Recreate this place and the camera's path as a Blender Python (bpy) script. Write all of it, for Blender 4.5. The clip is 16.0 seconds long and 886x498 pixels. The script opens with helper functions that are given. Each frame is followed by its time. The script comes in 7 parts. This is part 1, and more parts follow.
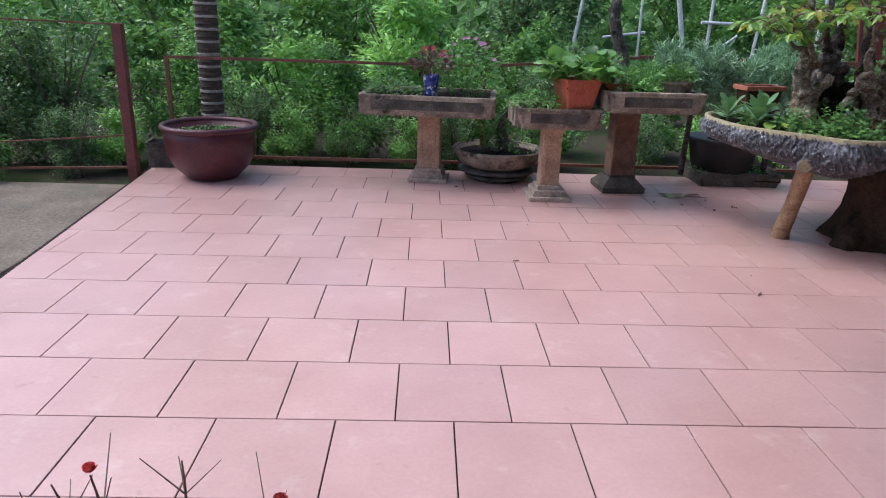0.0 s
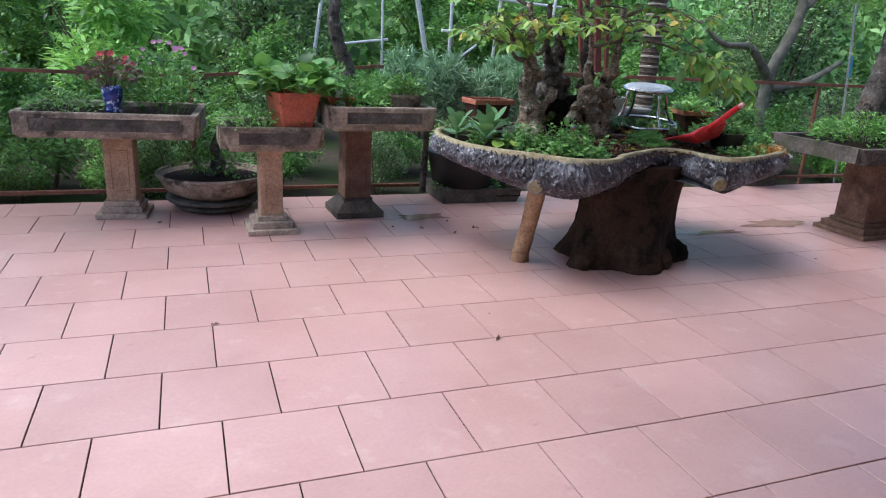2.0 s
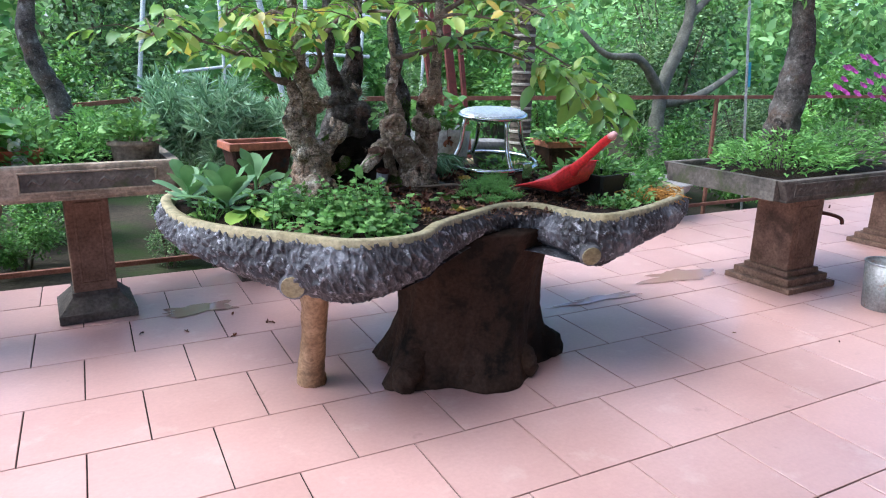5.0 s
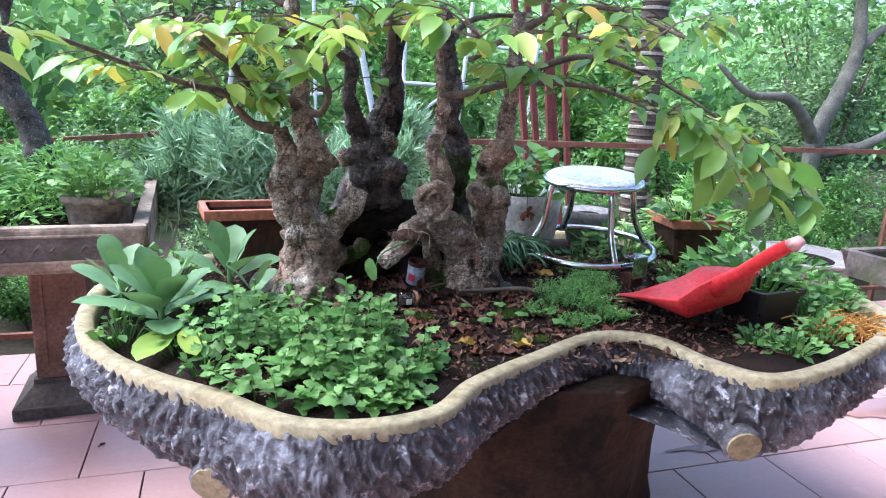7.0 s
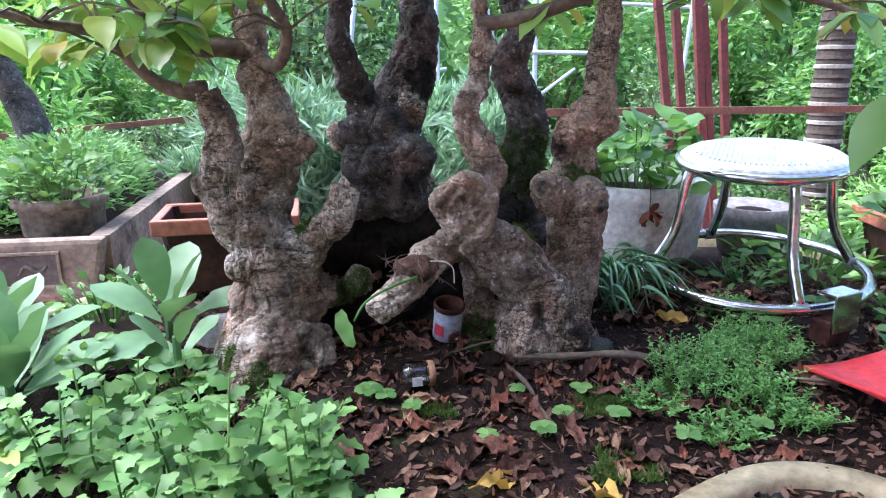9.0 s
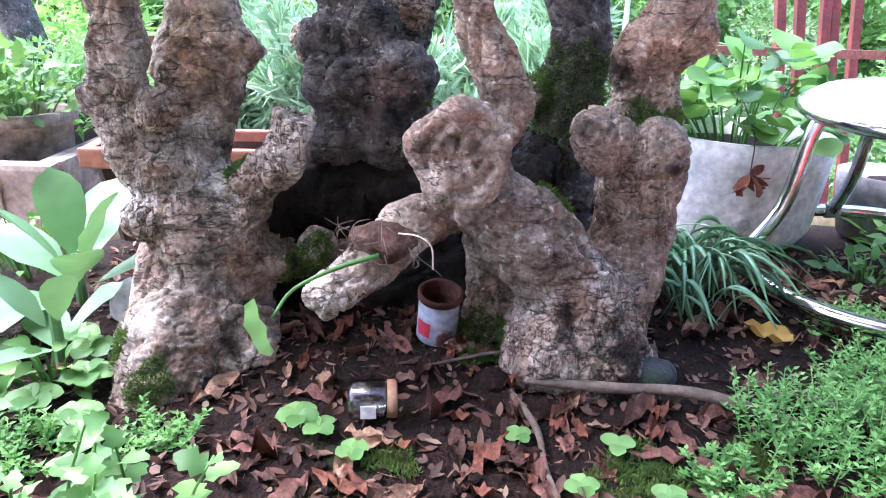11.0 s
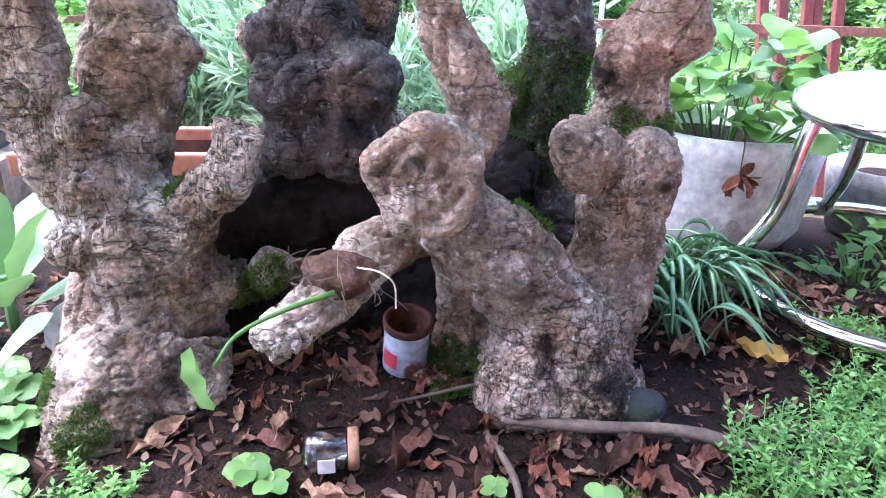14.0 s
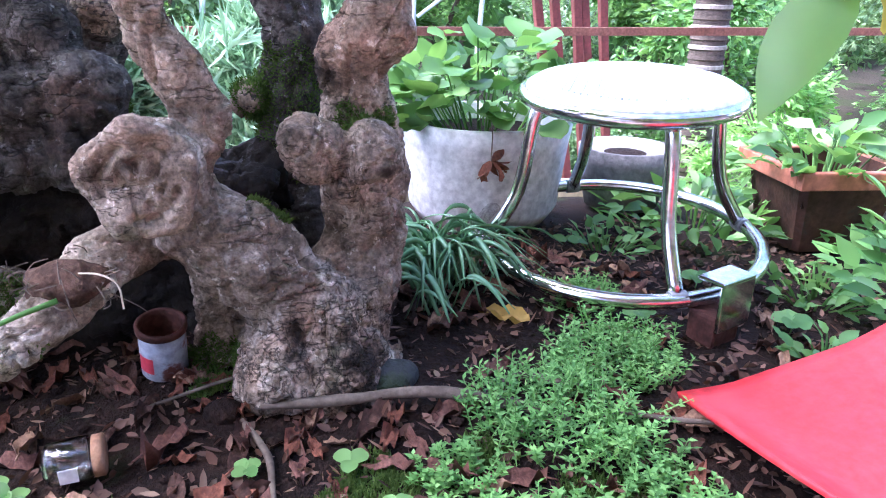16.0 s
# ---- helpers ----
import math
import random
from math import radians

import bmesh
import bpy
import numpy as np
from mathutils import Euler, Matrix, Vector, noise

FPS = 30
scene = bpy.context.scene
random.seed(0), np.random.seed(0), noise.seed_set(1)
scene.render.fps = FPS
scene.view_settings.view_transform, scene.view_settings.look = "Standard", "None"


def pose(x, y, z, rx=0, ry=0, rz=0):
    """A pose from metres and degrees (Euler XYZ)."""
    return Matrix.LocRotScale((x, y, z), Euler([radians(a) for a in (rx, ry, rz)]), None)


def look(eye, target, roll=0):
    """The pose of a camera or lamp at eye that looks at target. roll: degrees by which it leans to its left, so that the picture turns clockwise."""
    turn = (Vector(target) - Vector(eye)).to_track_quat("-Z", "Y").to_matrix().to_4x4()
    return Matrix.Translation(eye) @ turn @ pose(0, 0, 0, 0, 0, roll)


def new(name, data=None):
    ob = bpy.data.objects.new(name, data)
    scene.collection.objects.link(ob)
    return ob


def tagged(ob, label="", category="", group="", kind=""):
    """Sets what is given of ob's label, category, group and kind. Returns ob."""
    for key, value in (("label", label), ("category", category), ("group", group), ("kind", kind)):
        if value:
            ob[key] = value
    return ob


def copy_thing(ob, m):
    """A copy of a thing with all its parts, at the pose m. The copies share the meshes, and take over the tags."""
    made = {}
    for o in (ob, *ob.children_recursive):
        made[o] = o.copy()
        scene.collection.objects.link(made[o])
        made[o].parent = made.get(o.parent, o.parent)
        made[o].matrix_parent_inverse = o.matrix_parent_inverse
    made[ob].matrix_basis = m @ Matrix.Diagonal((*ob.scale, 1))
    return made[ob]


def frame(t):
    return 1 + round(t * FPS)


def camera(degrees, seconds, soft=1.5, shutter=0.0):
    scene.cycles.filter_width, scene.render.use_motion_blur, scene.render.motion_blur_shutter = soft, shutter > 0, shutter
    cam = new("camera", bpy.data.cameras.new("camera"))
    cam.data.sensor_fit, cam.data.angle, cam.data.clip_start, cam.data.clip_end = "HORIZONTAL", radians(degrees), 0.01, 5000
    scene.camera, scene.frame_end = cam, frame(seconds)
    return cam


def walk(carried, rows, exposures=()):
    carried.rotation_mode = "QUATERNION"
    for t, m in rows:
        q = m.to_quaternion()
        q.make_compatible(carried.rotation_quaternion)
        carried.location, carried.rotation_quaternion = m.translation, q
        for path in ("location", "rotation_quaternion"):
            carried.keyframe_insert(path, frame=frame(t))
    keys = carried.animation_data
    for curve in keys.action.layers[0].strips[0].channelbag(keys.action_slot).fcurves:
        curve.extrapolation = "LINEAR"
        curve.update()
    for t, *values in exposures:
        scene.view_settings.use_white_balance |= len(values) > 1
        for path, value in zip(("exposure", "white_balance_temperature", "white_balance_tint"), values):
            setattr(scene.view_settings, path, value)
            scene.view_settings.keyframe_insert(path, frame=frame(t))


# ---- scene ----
cam = camera(66.0, 16.0, soft=1.1)
PATH = [
    (0, (0.084, -0.079, 1.349), (0.143, 1.812, 0.701), 1.9),
    (0.5, (0.165, 0.081, 1.343), (0.53, 1.921, 0.648), 1.5),
    (1, (0.307, 0.217, 1.349), (0.765, 2.059, 0.717), 2.6),
    (1.5, (0.458, 0.365, 1.355), (1.01, 2.171, 0.698), 3.5),
    (2, (0.556, 0.595, 1.353), (1.242, 2.374, 0.747), 3.5),
    (2.5, (0.741, 0.826, 1.348), (1.416, 2.595, 0.704), 4.1),
    (3, (0.918, 1.045, 1.319), (1.582, 2.807, 0.645), 4.4),
    (3.5, (1.084, 1.29, 1.298), (1.864, 3.014, 0.652), 3.7),
    (4, (1.301, 1.435, 1.306), (2.172, 3.12, 0.671), 1.1),
    (4.2, (1.405, 1.471, 1.307), (2.365, 3.125, 0.722), 2.8),
    (6.3, (2.19, 2.261, 1.329), (2.84, 4.092, 0.857), 2.4),
    (6.5, (2.244, 2.347, 1.353), (2.873, 4.184, 0.872), 3.5),
    (7, (2.35, 2.58, 1.346), (2.958, 4.428, 0.883), 2.9),
    (7.5, (2.529, 2.752, 1.358), (2.925, 4.647, 0.858), 3.3),
    (8, (2.629, 2.897, 1.332), (2.965, 4.802, 0.824), 3.3),
    (8.5, (2.695, 3.133, 1.294), (2.962, 5.053, 0.802), 2.6),
    (9, (2.762, 3.283, 1.262), (2.939, 5.204, 0.734), -0.3),
    (9.2, (2.778, 3.336, 1.24), (2.925, 5.255, 0.696), 0.2),
    (11.3, (2.899, 3.678, 1.188), (2.847, 5.55, 0.484), 1.9),
    (11.5, (2.895, 3.7, 1.189), (2.853, 5.569, 0.478), 2.4),
    (12, (2.895, 3.725, 1.196), (2.877, 5.595, 0.486), 2.2),
    (12.5, (2.896, 3.735, 1.197), (2.879, 5.599, 0.473), 1.2),
    (13, (2.893, 3.74, 1.197), (2.865, 5.601, 0.464), 0.9),
    (13.5, (2.897, 3.743, 1.206), (2.88, 5.597, 0.458), 1.4),
    (14, (2.905, 3.738, 1.215), (2.926, 5.587, 0.452), 1.8),
    (14.5, (2.908, 3.728, 1.213), (2.951, 5.58, 0.46), 1.6),
    (15, (2.928, 3.718, 1.212), (3.055, 5.562, 0.449), 2.3),
    (15.5, (2.955, 3.691, 1.221), (3.263, 5.538, 0.519), 2.0),
    (16, (3.014, 3.67, 1.213), (3.473, 5.477, 0.488), 1.0),
]
EXPOSURES = [(0, 0.66, 5700, 12), (2, 0.84, 5700, 9), (4.2, 1.2, 5550, 6), (6.3, 1.86, 5450, 13), (9.2, 2.36, 5450, 21), (11.3, 3.28, 5400, 27), (15, 3.38, 5350, 29), (16, 3.02, 5250, 29)]
walk(cam, [(t, look(eye, target, roll)) for t, eye, target, roll in PATH], EXPOSURES)

# ---- light ----
world = bpy.data.worlds.new("sky")
scene.world = world
world.use_nodes = True
wn, wl = world.node_tree.nodes, world.node_tree.links
sky = wn.new("ShaderNodeTexSky")
sky.sky_type, sky.sun_disc = "NISHITA", False
sky.sun_elevation, sky.sun_rotation = radians(58), radians(-75)
sky.air_density, sky.dust_density, sky.ozone_density = 0.8, 3.5, 0.8
wl.new(sky.outputs[0], wn["Background"].inputs[0])
wn["Background"].inputs[1].default_value = 0.15
sun_data = bpy.data.lights.new("sun", "SUN")
sun_data.energy, sun_data.angle, sun_data.color = 1.4, radians(50), (1.0, 0.98, 0.95)
sun = new("sun", sun_data)
sun.matrix_world = look((0, 0, 30), (9, -2.4, 15.1))


# ---- materials ----
def ramp(nt, fac, stops):
    r = nt.nodes.new("ShaderNodeValToRGB")
    while len(r.color_ramp.elements) < len(stops):
        r.color_ramp.elements.new(0.5)
    for e, (p, c) in zip(r.color_ramp.elements, stops):
        e.position, e.color = p, (*c, 1)
    nt.links.new(fac, r.inputs[0])
    return r.outputs[0]


def noise_node(nt, scale, detail=4.0, rough=0.55, stretch=None, kind="noise", world_space=False):
    if kind == "voronoi":
        n = nt.nodes.new("ShaderNodeTexVoronoi")
    else:
        n = nt.nodes.new("ShaderNodeTexNoise")
        n.inputs["Detail"].default_value, n.inputs["Roughness"].default_value = detail, rough
    n.inputs["Scale"].default_value = scale
    if world_space:
        co = nt.nodes.new("ShaderNodeNewGeometry").outputs["Position"]
    else:
        co = nt.nodes.new("ShaderNodeTexCoord").outputs["Object"]
    if stretch:
        m = nt.nodes.new("ShaderNodeMapping")
        m.inputs["Scale"].default_value = stretch
        nt.links.new(co, m.inputs[0])
        co = m.outputs[0]
    nt.links.new(co, n.inputs["Vector"])
    return n


def mix(nt, fac, a, b, how="MIX"):
    m = nt.nodes.new("ShaderNodeMix")
    m.data_type, m.blend_type = "RGBA", how
    for sock, val in ((m.inputs[0], fac), (m.inputs[6], a), (m.inputs[7], b)):
        if isinstance(val, (int, float)):
            sock.default_value = val
        elif isinstance(val, tuple):
            sock.default_value = (*val, 1)
        else:
            nt.links.new(val, sock)
    return m.outputs[2]


def surface(name, dark, light, scale=8.0, fine=60.0, rough=0.8, metal=0.0, bump=0.3, depth=0.01,
            spots=None, spot_scale=3.0, spot_at=(0.55, 0.7), stretch=None, vary=0.0, island=False, world_space=False,
            rough_to=None, rough_scale=2.0, rough_at=(0.5, 0.6), grain_mix=0.6, detail=5.0, spot_detail=6.0, crack=0.0, crack_scale=60.0, ridge=None, spots2=None, spot2_scale=20.0, spot2_at=(0.55, 0.7)):
    """A procedural surface: two colours by a coarse noise, fine grain, spots of a third colour, bump."""
    m = bpy.data.materials.new(name)
    m.use_nodes = True
    nt = m.node_tree
    b = nt.nodes["Principled BSDF"]
    n1 = noise_node(nt, scale, detail, 0.6, stretch, world_space=world_space)
    n2 = noise_node(nt, fine, 3, 0.6, stretch, world_space=world_space)
    col = ramp(nt, n1.outputs[0], [(0.3, dark), (0.7, light)])
    grain = ramp(nt, n2.outputs[0], [(0.3, (0.45, 0.45, 0.45)), (0.7, (1.4, 1.4, 1.4))])
    col = mix(nt, grain_mix, col, grain, "MULTIPLY")
    if spots:
        n3 = noise_node(nt, spot_scale, spot_detail, 0.65, None, world_space=world_space)
        f = ramp(nt, n3.outputs[0], [(spot_at[0], (0, 0, 0)), (spot_at[1], (1, 1, 1))])
        col = mix(nt, f, col, spots)
    if spots2:
        n5 = noise_node(nt, spot2_scale, 4, 0.6, stretch, world_space=world_space)
        col = mix(nt, ramp(nt, n5.outputs[0], [(spot2_at[0], (0, 0, 0)), (spot2_at[1], (1, 1, 1))]), col, spots2)
    cr = None
    if crack:
        wv = noise_node(nt, crack_scale * 0.35, 3, 0.6)
        vor = nt.nodes.new("ShaderNodeTexVoronoi")
        vor.feature = "DISTANCE_TO_EDGE"
        vor.inputs["Scale"].default_value = crack_scale
        mp = nt.nodes.new("ShaderNodeMapping")
        mp.inputs["Scale"].default_value = (1.0, 1.0, 0.55)
        tc = nt.nodes.new("ShaderNodeTexCoord").outputs["Object"]
        nt.links.new(mix(nt, 0.06, tc, wv.outputs["Color"], "ADD"), mp.inputs[0])
        nt.links.new(mp.outputs[0], vor.inputs["Vector"])
        line = ramp(nt, vor.outputs[0], [(0.0, (0.12, 0.1, 0.09)), (0.09, (1, 1, 1))])
        mask = ramp(nt, noise_node(nt, 9.0, 3).outputs[0], [(0.42, (0, 0, 0)), (0.6, (crack,) * 3)])
        cr = mix(nt, mask, (1, 1, 1), line)
        col = mix(nt, 1.0, col, cr, "MULTIPLY")
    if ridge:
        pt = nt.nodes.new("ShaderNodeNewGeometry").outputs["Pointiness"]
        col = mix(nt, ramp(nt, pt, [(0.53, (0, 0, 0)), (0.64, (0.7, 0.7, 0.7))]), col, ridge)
    if vary:
        if island:
            rnd = nt.nodes.new("ShaderNodeNewGeometry").outputs["Random Per Island"]
        else:
            rnd = nt.nodes.new("ShaderNodeObjectInfo").outputs["Random"]
        v = ramp(nt, rnd, [(0.0, (1 - vary,) * 3), (1.0, (1 + vary,) * 3)])
        col = mix(nt, 1.0, col, v, "MULTIPLY")
    nt.links.new(col, b.inputs["Base Color"])
    b.inputs["Metallic"].default_value = metal
    if rough >= 0.7:
        b.inputs["Specular IOR Level"].default_value = 0.16
    if rough_to is None:
        r = ramp(nt, n1.outputs[0], [(0.3, (max(rough - 0.08, 0),) * 3), (0.7, (min(rough + 0.08, 1),) * 3)])
    else:
        n4 = noise_node(nt, rough_scale, 3, 0.5, None, world_space=world_space)
        r = ramp(nt, n4.outputs[0], [(rough_at[0], (rough,) * 3), (rough_at[1], (rough_to,) * 3)])
    nt.links.new(r, b.inputs["Roughness"])
    if bump:
        h = mix(nt, 0.5, n1.outputs[0], n2.outputs[0])
        if cr is not None:
            h = mix(nt, 0.6, h, cr, "MULTIPLY")
        bp = nt.nodes.new("ShaderNodeBump")
        bp.inputs["Strength"].default_value, bp.inputs["Distance"].default_value = bump, depth
        nt.links.new(h, bp.inputs["Height"])
        nt.links.new(bp.outputs[0], b.inputs["Normal"])
    return m


def leafy(name, cols, through_col, rough=0.45, shine=0.4, thin=0.35, patch=9.0, gain=1.0, grey=0.15, spread=(0.6, 1.3)):
    """Leaves: each island takes its own tint; light comes through."""
    m = bpy.data.materials.new(name)
    m.use_nodes = True
    nt = m.node_tree
    b = nt.nodes["Principled BSDF"]
    rnd = nt.nodes.new("ShaderNodeNewGeometry").outputs["Random Per Island"]
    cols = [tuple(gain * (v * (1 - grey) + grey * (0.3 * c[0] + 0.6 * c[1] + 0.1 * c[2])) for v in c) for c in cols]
    col = ramp(nt, rnd, [(i / (len(cols) - 1), c) for i, c in enumerate(cols)])
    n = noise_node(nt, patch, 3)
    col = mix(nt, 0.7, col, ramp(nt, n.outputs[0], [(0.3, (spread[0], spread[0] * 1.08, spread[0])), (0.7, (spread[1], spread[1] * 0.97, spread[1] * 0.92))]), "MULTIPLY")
    nt.links.new(col, b.inputs["Base Color"])
    b.inputs["Roughness"].default_value = rough
    b.inputs["Specular IOR Level"].default_value = shine
    tr = nt.nodes.new("ShaderNodeBsdfTranslucent")
    nt.links.new(mix(nt, 0.5, col, through_col), tr.inputs[0])
    mx = nt.nodes.new("ShaderNodeMixShader")
    mx.inputs[0].default_value = thin * 0.75
    nt.links.new(b.outputs[0], mx.inputs[1])
    nt.links.new(tr.outputs[0], mx.inputs[2])
    nt.links.new(mx.outputs[0], nt.nodes["Material Output"].inputs[0])
    return m


M_TILE = surface("terracotta_tile", (0.47, 0.28, 0.245), (0.56, 0.352, 0.313), 2.0, 60, 0.36, bump=0.0, spots=(0.64, 0.48, 0.43), spot_scale=5.0, spot_at=(0.58, 0.86), spot_detail=6.0, detail=5.0, grain_mix=0.1, spots2=(0.33, 0.2, 0.17), spot2_scale=9.0, spot2_at=(0.66, 0.82), vary=0.06, world_space=True, rough_to=0.28, rough_scale=1.2)
M_TILE_FAR = surface("terracotta_tile_far", (0.47, 0.28, 0.245), (0.56, 0.352, 0.313), 2.0, 60, 0.36, bump=0.0, spots=(0.64, 0.48, 0.43), spot_scale=5.0, spot_at=(0.58, 0.86), spot_detail=6.0, detail=5.0, grain_mix=0.1, spots2=(0.33, 0.2, 0.17), spot2_scale=9.0, spot2_at=(0.66, 0.82), vary=0.06, world_space=True, rough_to=0.28, rough_scale=1.2, island=True)
for _m in (M_TILE, M_TILE_FAR):
    _m.node_tree.nodes["Principled BSDF"].inputs["Specular IOR Level"].default_value = 0.8
M_GROUT = surface("grout", (0.012, 0.01, 0.009), (0.045, 0.032, 0.028), 20, 120, 0.95)
M_SOIL = surface("soil", (0.006, 0.0035, 0.0025), (0.03, 0.0165, 0.011), 18, 170, 0.9, bump=1.0, depth=0.014, spots=(0.025, 0.035, 0.01), spot_scale=5, spot_at=(0.6, 0.7), grain_mix=0.9)
M_GROUND = surface("ground_earth", (0.03, 0.026, 0.018), (0.075, 0.06, 0.042), 1.5, 30, 0.95, bump=0.6, depth=0.03, spots=(0.035, 0.055, 0.015), spot_scale=1.1, spot_at=(0.45, 0.6))
M_CONC = surface("weathered_concrete", (0.13, 0.105, 0.08), (0.24, 0.2, 0.155), 3, 50, 0.9, bump=0.3, spots=(0.13, 0.13, 0.1), spot_scale=2.0)
M_STONE = surface("carved_stone", (0.32, 0.25, 0.19), (0.56, 0.46, 0.38), 6, 70, 0.85, bump=0.5, depth=0.006, spots=(0.12, 0.1, 0.08), spot_scale=5, spot_at=(0.5, 0.72))
M_TROUGH = surface("weathered_trough_stone", (0.15, 0.12, 0.09), (0.42, 0.34, 0.26), 6, 70, 0.9, bump=0.5, depth=0.006, spots=(0.05, 0.045, 0.035), spot_scale=5, spot_at=(0.5, 0.66), spots2=(0.4, 0.34, 0.27), spot2_scale=16, spot2_at=(0.6, 0.72))
M_STONE_P = surface("pedestal_stone", (0.34, 0.22, 0.14), (0.58, 0.42, 0.29), 5, 70, 0.85, bump=0.5, depth=0.006, spots=(0.14, 0.12, 0.1), spot_scale=4, spot_at=(0.5, 0.75))
M_STONE_D = surface("mossy_dark_stone", (0.05, 0.045, 0.04), (0.16, 0.14, 0.12), 7, 60, 0.85, bump=0.6, depth=0.006, spots=(0.06, 0.07, 0.03), spot_scale=6)
M_STONE_G = surface("grey_stone", (0.15, 0.145, 0.14), (0.33, 0.31, 0.29), 6, 70, 0.85, bump=0.5, depth=0.006, spots=(0.08, 0.08, 0.07), spot_scale=5, spot_at=(0.5, 0.7))
M_STONE_R = surface("reddish_stone", (0.14, 0.085, 0.06), (0.3, 0.19, 0.14), 6, 70, 0.85, bump=0.5, depth=0.006, spots=(0.07, 0.055, 0.045), spot_scale=5, spot_at=(0.5, 0.72))
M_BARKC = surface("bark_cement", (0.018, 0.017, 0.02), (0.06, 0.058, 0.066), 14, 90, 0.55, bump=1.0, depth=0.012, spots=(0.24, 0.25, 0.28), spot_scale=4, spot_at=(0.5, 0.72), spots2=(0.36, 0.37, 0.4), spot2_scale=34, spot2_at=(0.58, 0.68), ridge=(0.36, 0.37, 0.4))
M_STUMP = surface("stump_cement", (0.016, 0.011, 0.008), (0.09, 0.052, 0.034), 6, 60, 0.85, bump=0.9, depth=0.012, spots=(0.012, 0.01, 0.008), spot_scale=3, spot_at=(0.48, 0.6))
M_LEG = surface("ochre_cement", (0.22, 0.13, 0.07), (0.45, 0.3, 0.18), 10, 60, 0.8, bump=0.5, depth=0.006, spots=(0.12, 0.08, 0.05), spot_scale=8)
M_RIM = surface("ochre_rim", (0.24, 0.2, 0.11), (0.42, 0.37, 0.24), 7, 60, 0.75, bump=0.3, depth=0.004, spots=(0.12, 0.11, 0.06), spot_scale=7, spot_at=(0.52, 0.7))


def bark(name, dark, light, pale, warm, crease=0.32, pale_at=(0.56, 0.68)):
    """Old smooth bark: blotches, warm scraped skin, pale lichen, rings of creases and split plates."""
    m = bpy.data.materials.new(name)
    m.use_nodes = True
    nt = m.node_tree
    b = nt.nodes["Principled BSDF"]

    def lines(scale, stretch, at, wide):
        n = noise_node(nt, scale, 3, 0.55, stretch)
        return ramp(nt, n.outputs[0], [(at - wide, (1, 1, 1)), (at, (crease,) * 3), (at + wide, (1, 1, 1))])

    def where(scale, lo, hi, top=1.0):
        return ramp(nt, noise_node(nt, scale, 5, 0.62).outputs[0], [(lo, (0, 0, 0)), (hi, (top,) * 3)])

    grain = noise_node(nt, 190, 4, 0.65)
    mottle = noise_node(nt, 45, 5, 0.65)
    col = ramp(nt, noise_node(nt, 9, 6, 0.65).outputs[0], [(0.34, dark), (0.62, light)])
    col = mix(nt, where(6.5, 0.52, 0.64, 0.7), col, warm)
    col = mix(nt, where(11, *pale_at, 0.85), col, pale)
    col = mix(nt, where(70, 0.6, 0.66, 0.6), col, pale)
    col = mix(nt, where(7.3, 0.57, 0.65, 0.9), col, tuple(0.16 * v for v in dark))
    col = mix(nt, where(8.7, 0.61, 0.7, 0.55), col, (0.05, 0.07, 0.02))
    col = mix(nt, 0.85, col, ramp(nt, mottle.outputs[0], [(0.32, (0.55, 0.54, 0.53)), (0.66, (1.35, 1.35, 1.35))]), "MULTIPLY")
    col = mix(nt, 0.7, col, ramp(nt, grain.outputs[0], [(0.35, (0.4, 0.4, 0.4)), (0.65, (1.45, 1.45, 1.45))]), "MULTIPLY")
    rings = mix(nt, where(5.0, 0.44, 0.54), (1, 1, 1), lines(1.0, (13, 13, 42), 0.5, 0.02))
    rings2 = mix(nt, where(8.0, 0.5, 0.6), (1, 1, 1), lines(1.0, (28, 28, 90), 0.46, 0.02))
    splits = mix(nt, where(4.4, 0.5, 0.58), (1, 1, 1), lines(1.0, (80, 80, 24), 0.5, 0.035))
    cuts = mix(nt, 1.0, mix(nt, 1.0, rings, rings2, "MULTIPLY"), splits, "MULTIPLY")
    col = mix(nt, 1.0, col, cuts, "MULTIPLY")
    nt.links.new(col, b.inputs["Base Color"])
    b.inputs["Roughness"].default_value = 0.8
    b.inputs["Specular IOR Level"].default_value = 0.2
    h = mix(nt, 0.35, mix(nt, 0.5, mottle.outputs[0], cuts), grain.outputs[0])
    bp = nt.nodes.new("ShaderNodeBump")
    bp.inputs["Strength"].default_value, bp.inputs["Distance"].default_value = 1.0, 0.008
    nt.links.new(h, bp.inputs["Height"])
    nt.links.new(bp.outputs[0], b.inputs["Normal"])
    return m


M_BARK = bark("tree_bark", (0.12, 0.088, 0.062), (0.44, 0.355, 0.27), (0.7, 0.635, 0.54), (0.36, 0.22, 0.15), pale_at=(0.56, 0.68))
# dark grey bark; on the rear trunks its depth also carries the cavity's shade
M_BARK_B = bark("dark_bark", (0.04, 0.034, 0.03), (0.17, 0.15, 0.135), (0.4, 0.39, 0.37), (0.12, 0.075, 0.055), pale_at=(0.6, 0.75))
M_TWIG = surface("twig_bark", (0.08, 0.06, 0.045), (0.2, 0.16, 0.12), 20, 90, 0.85, bump=0.5)
M_PALE = surface("pale_trunk", (0.1, 0.095, 0.075), (0.25, 0.24, 0.19), 8, 60, 0.85, bump=0.5, spots=(0.1, 0.11, 0.06), spot_scale=5)
M_PALM = surface("palm_trunk", (0.05, 0.04, 0.03), (0.14, 0.11, 0.085), 10, 60, 0.85, bump=0.5, stretch=(1, 1, 4))
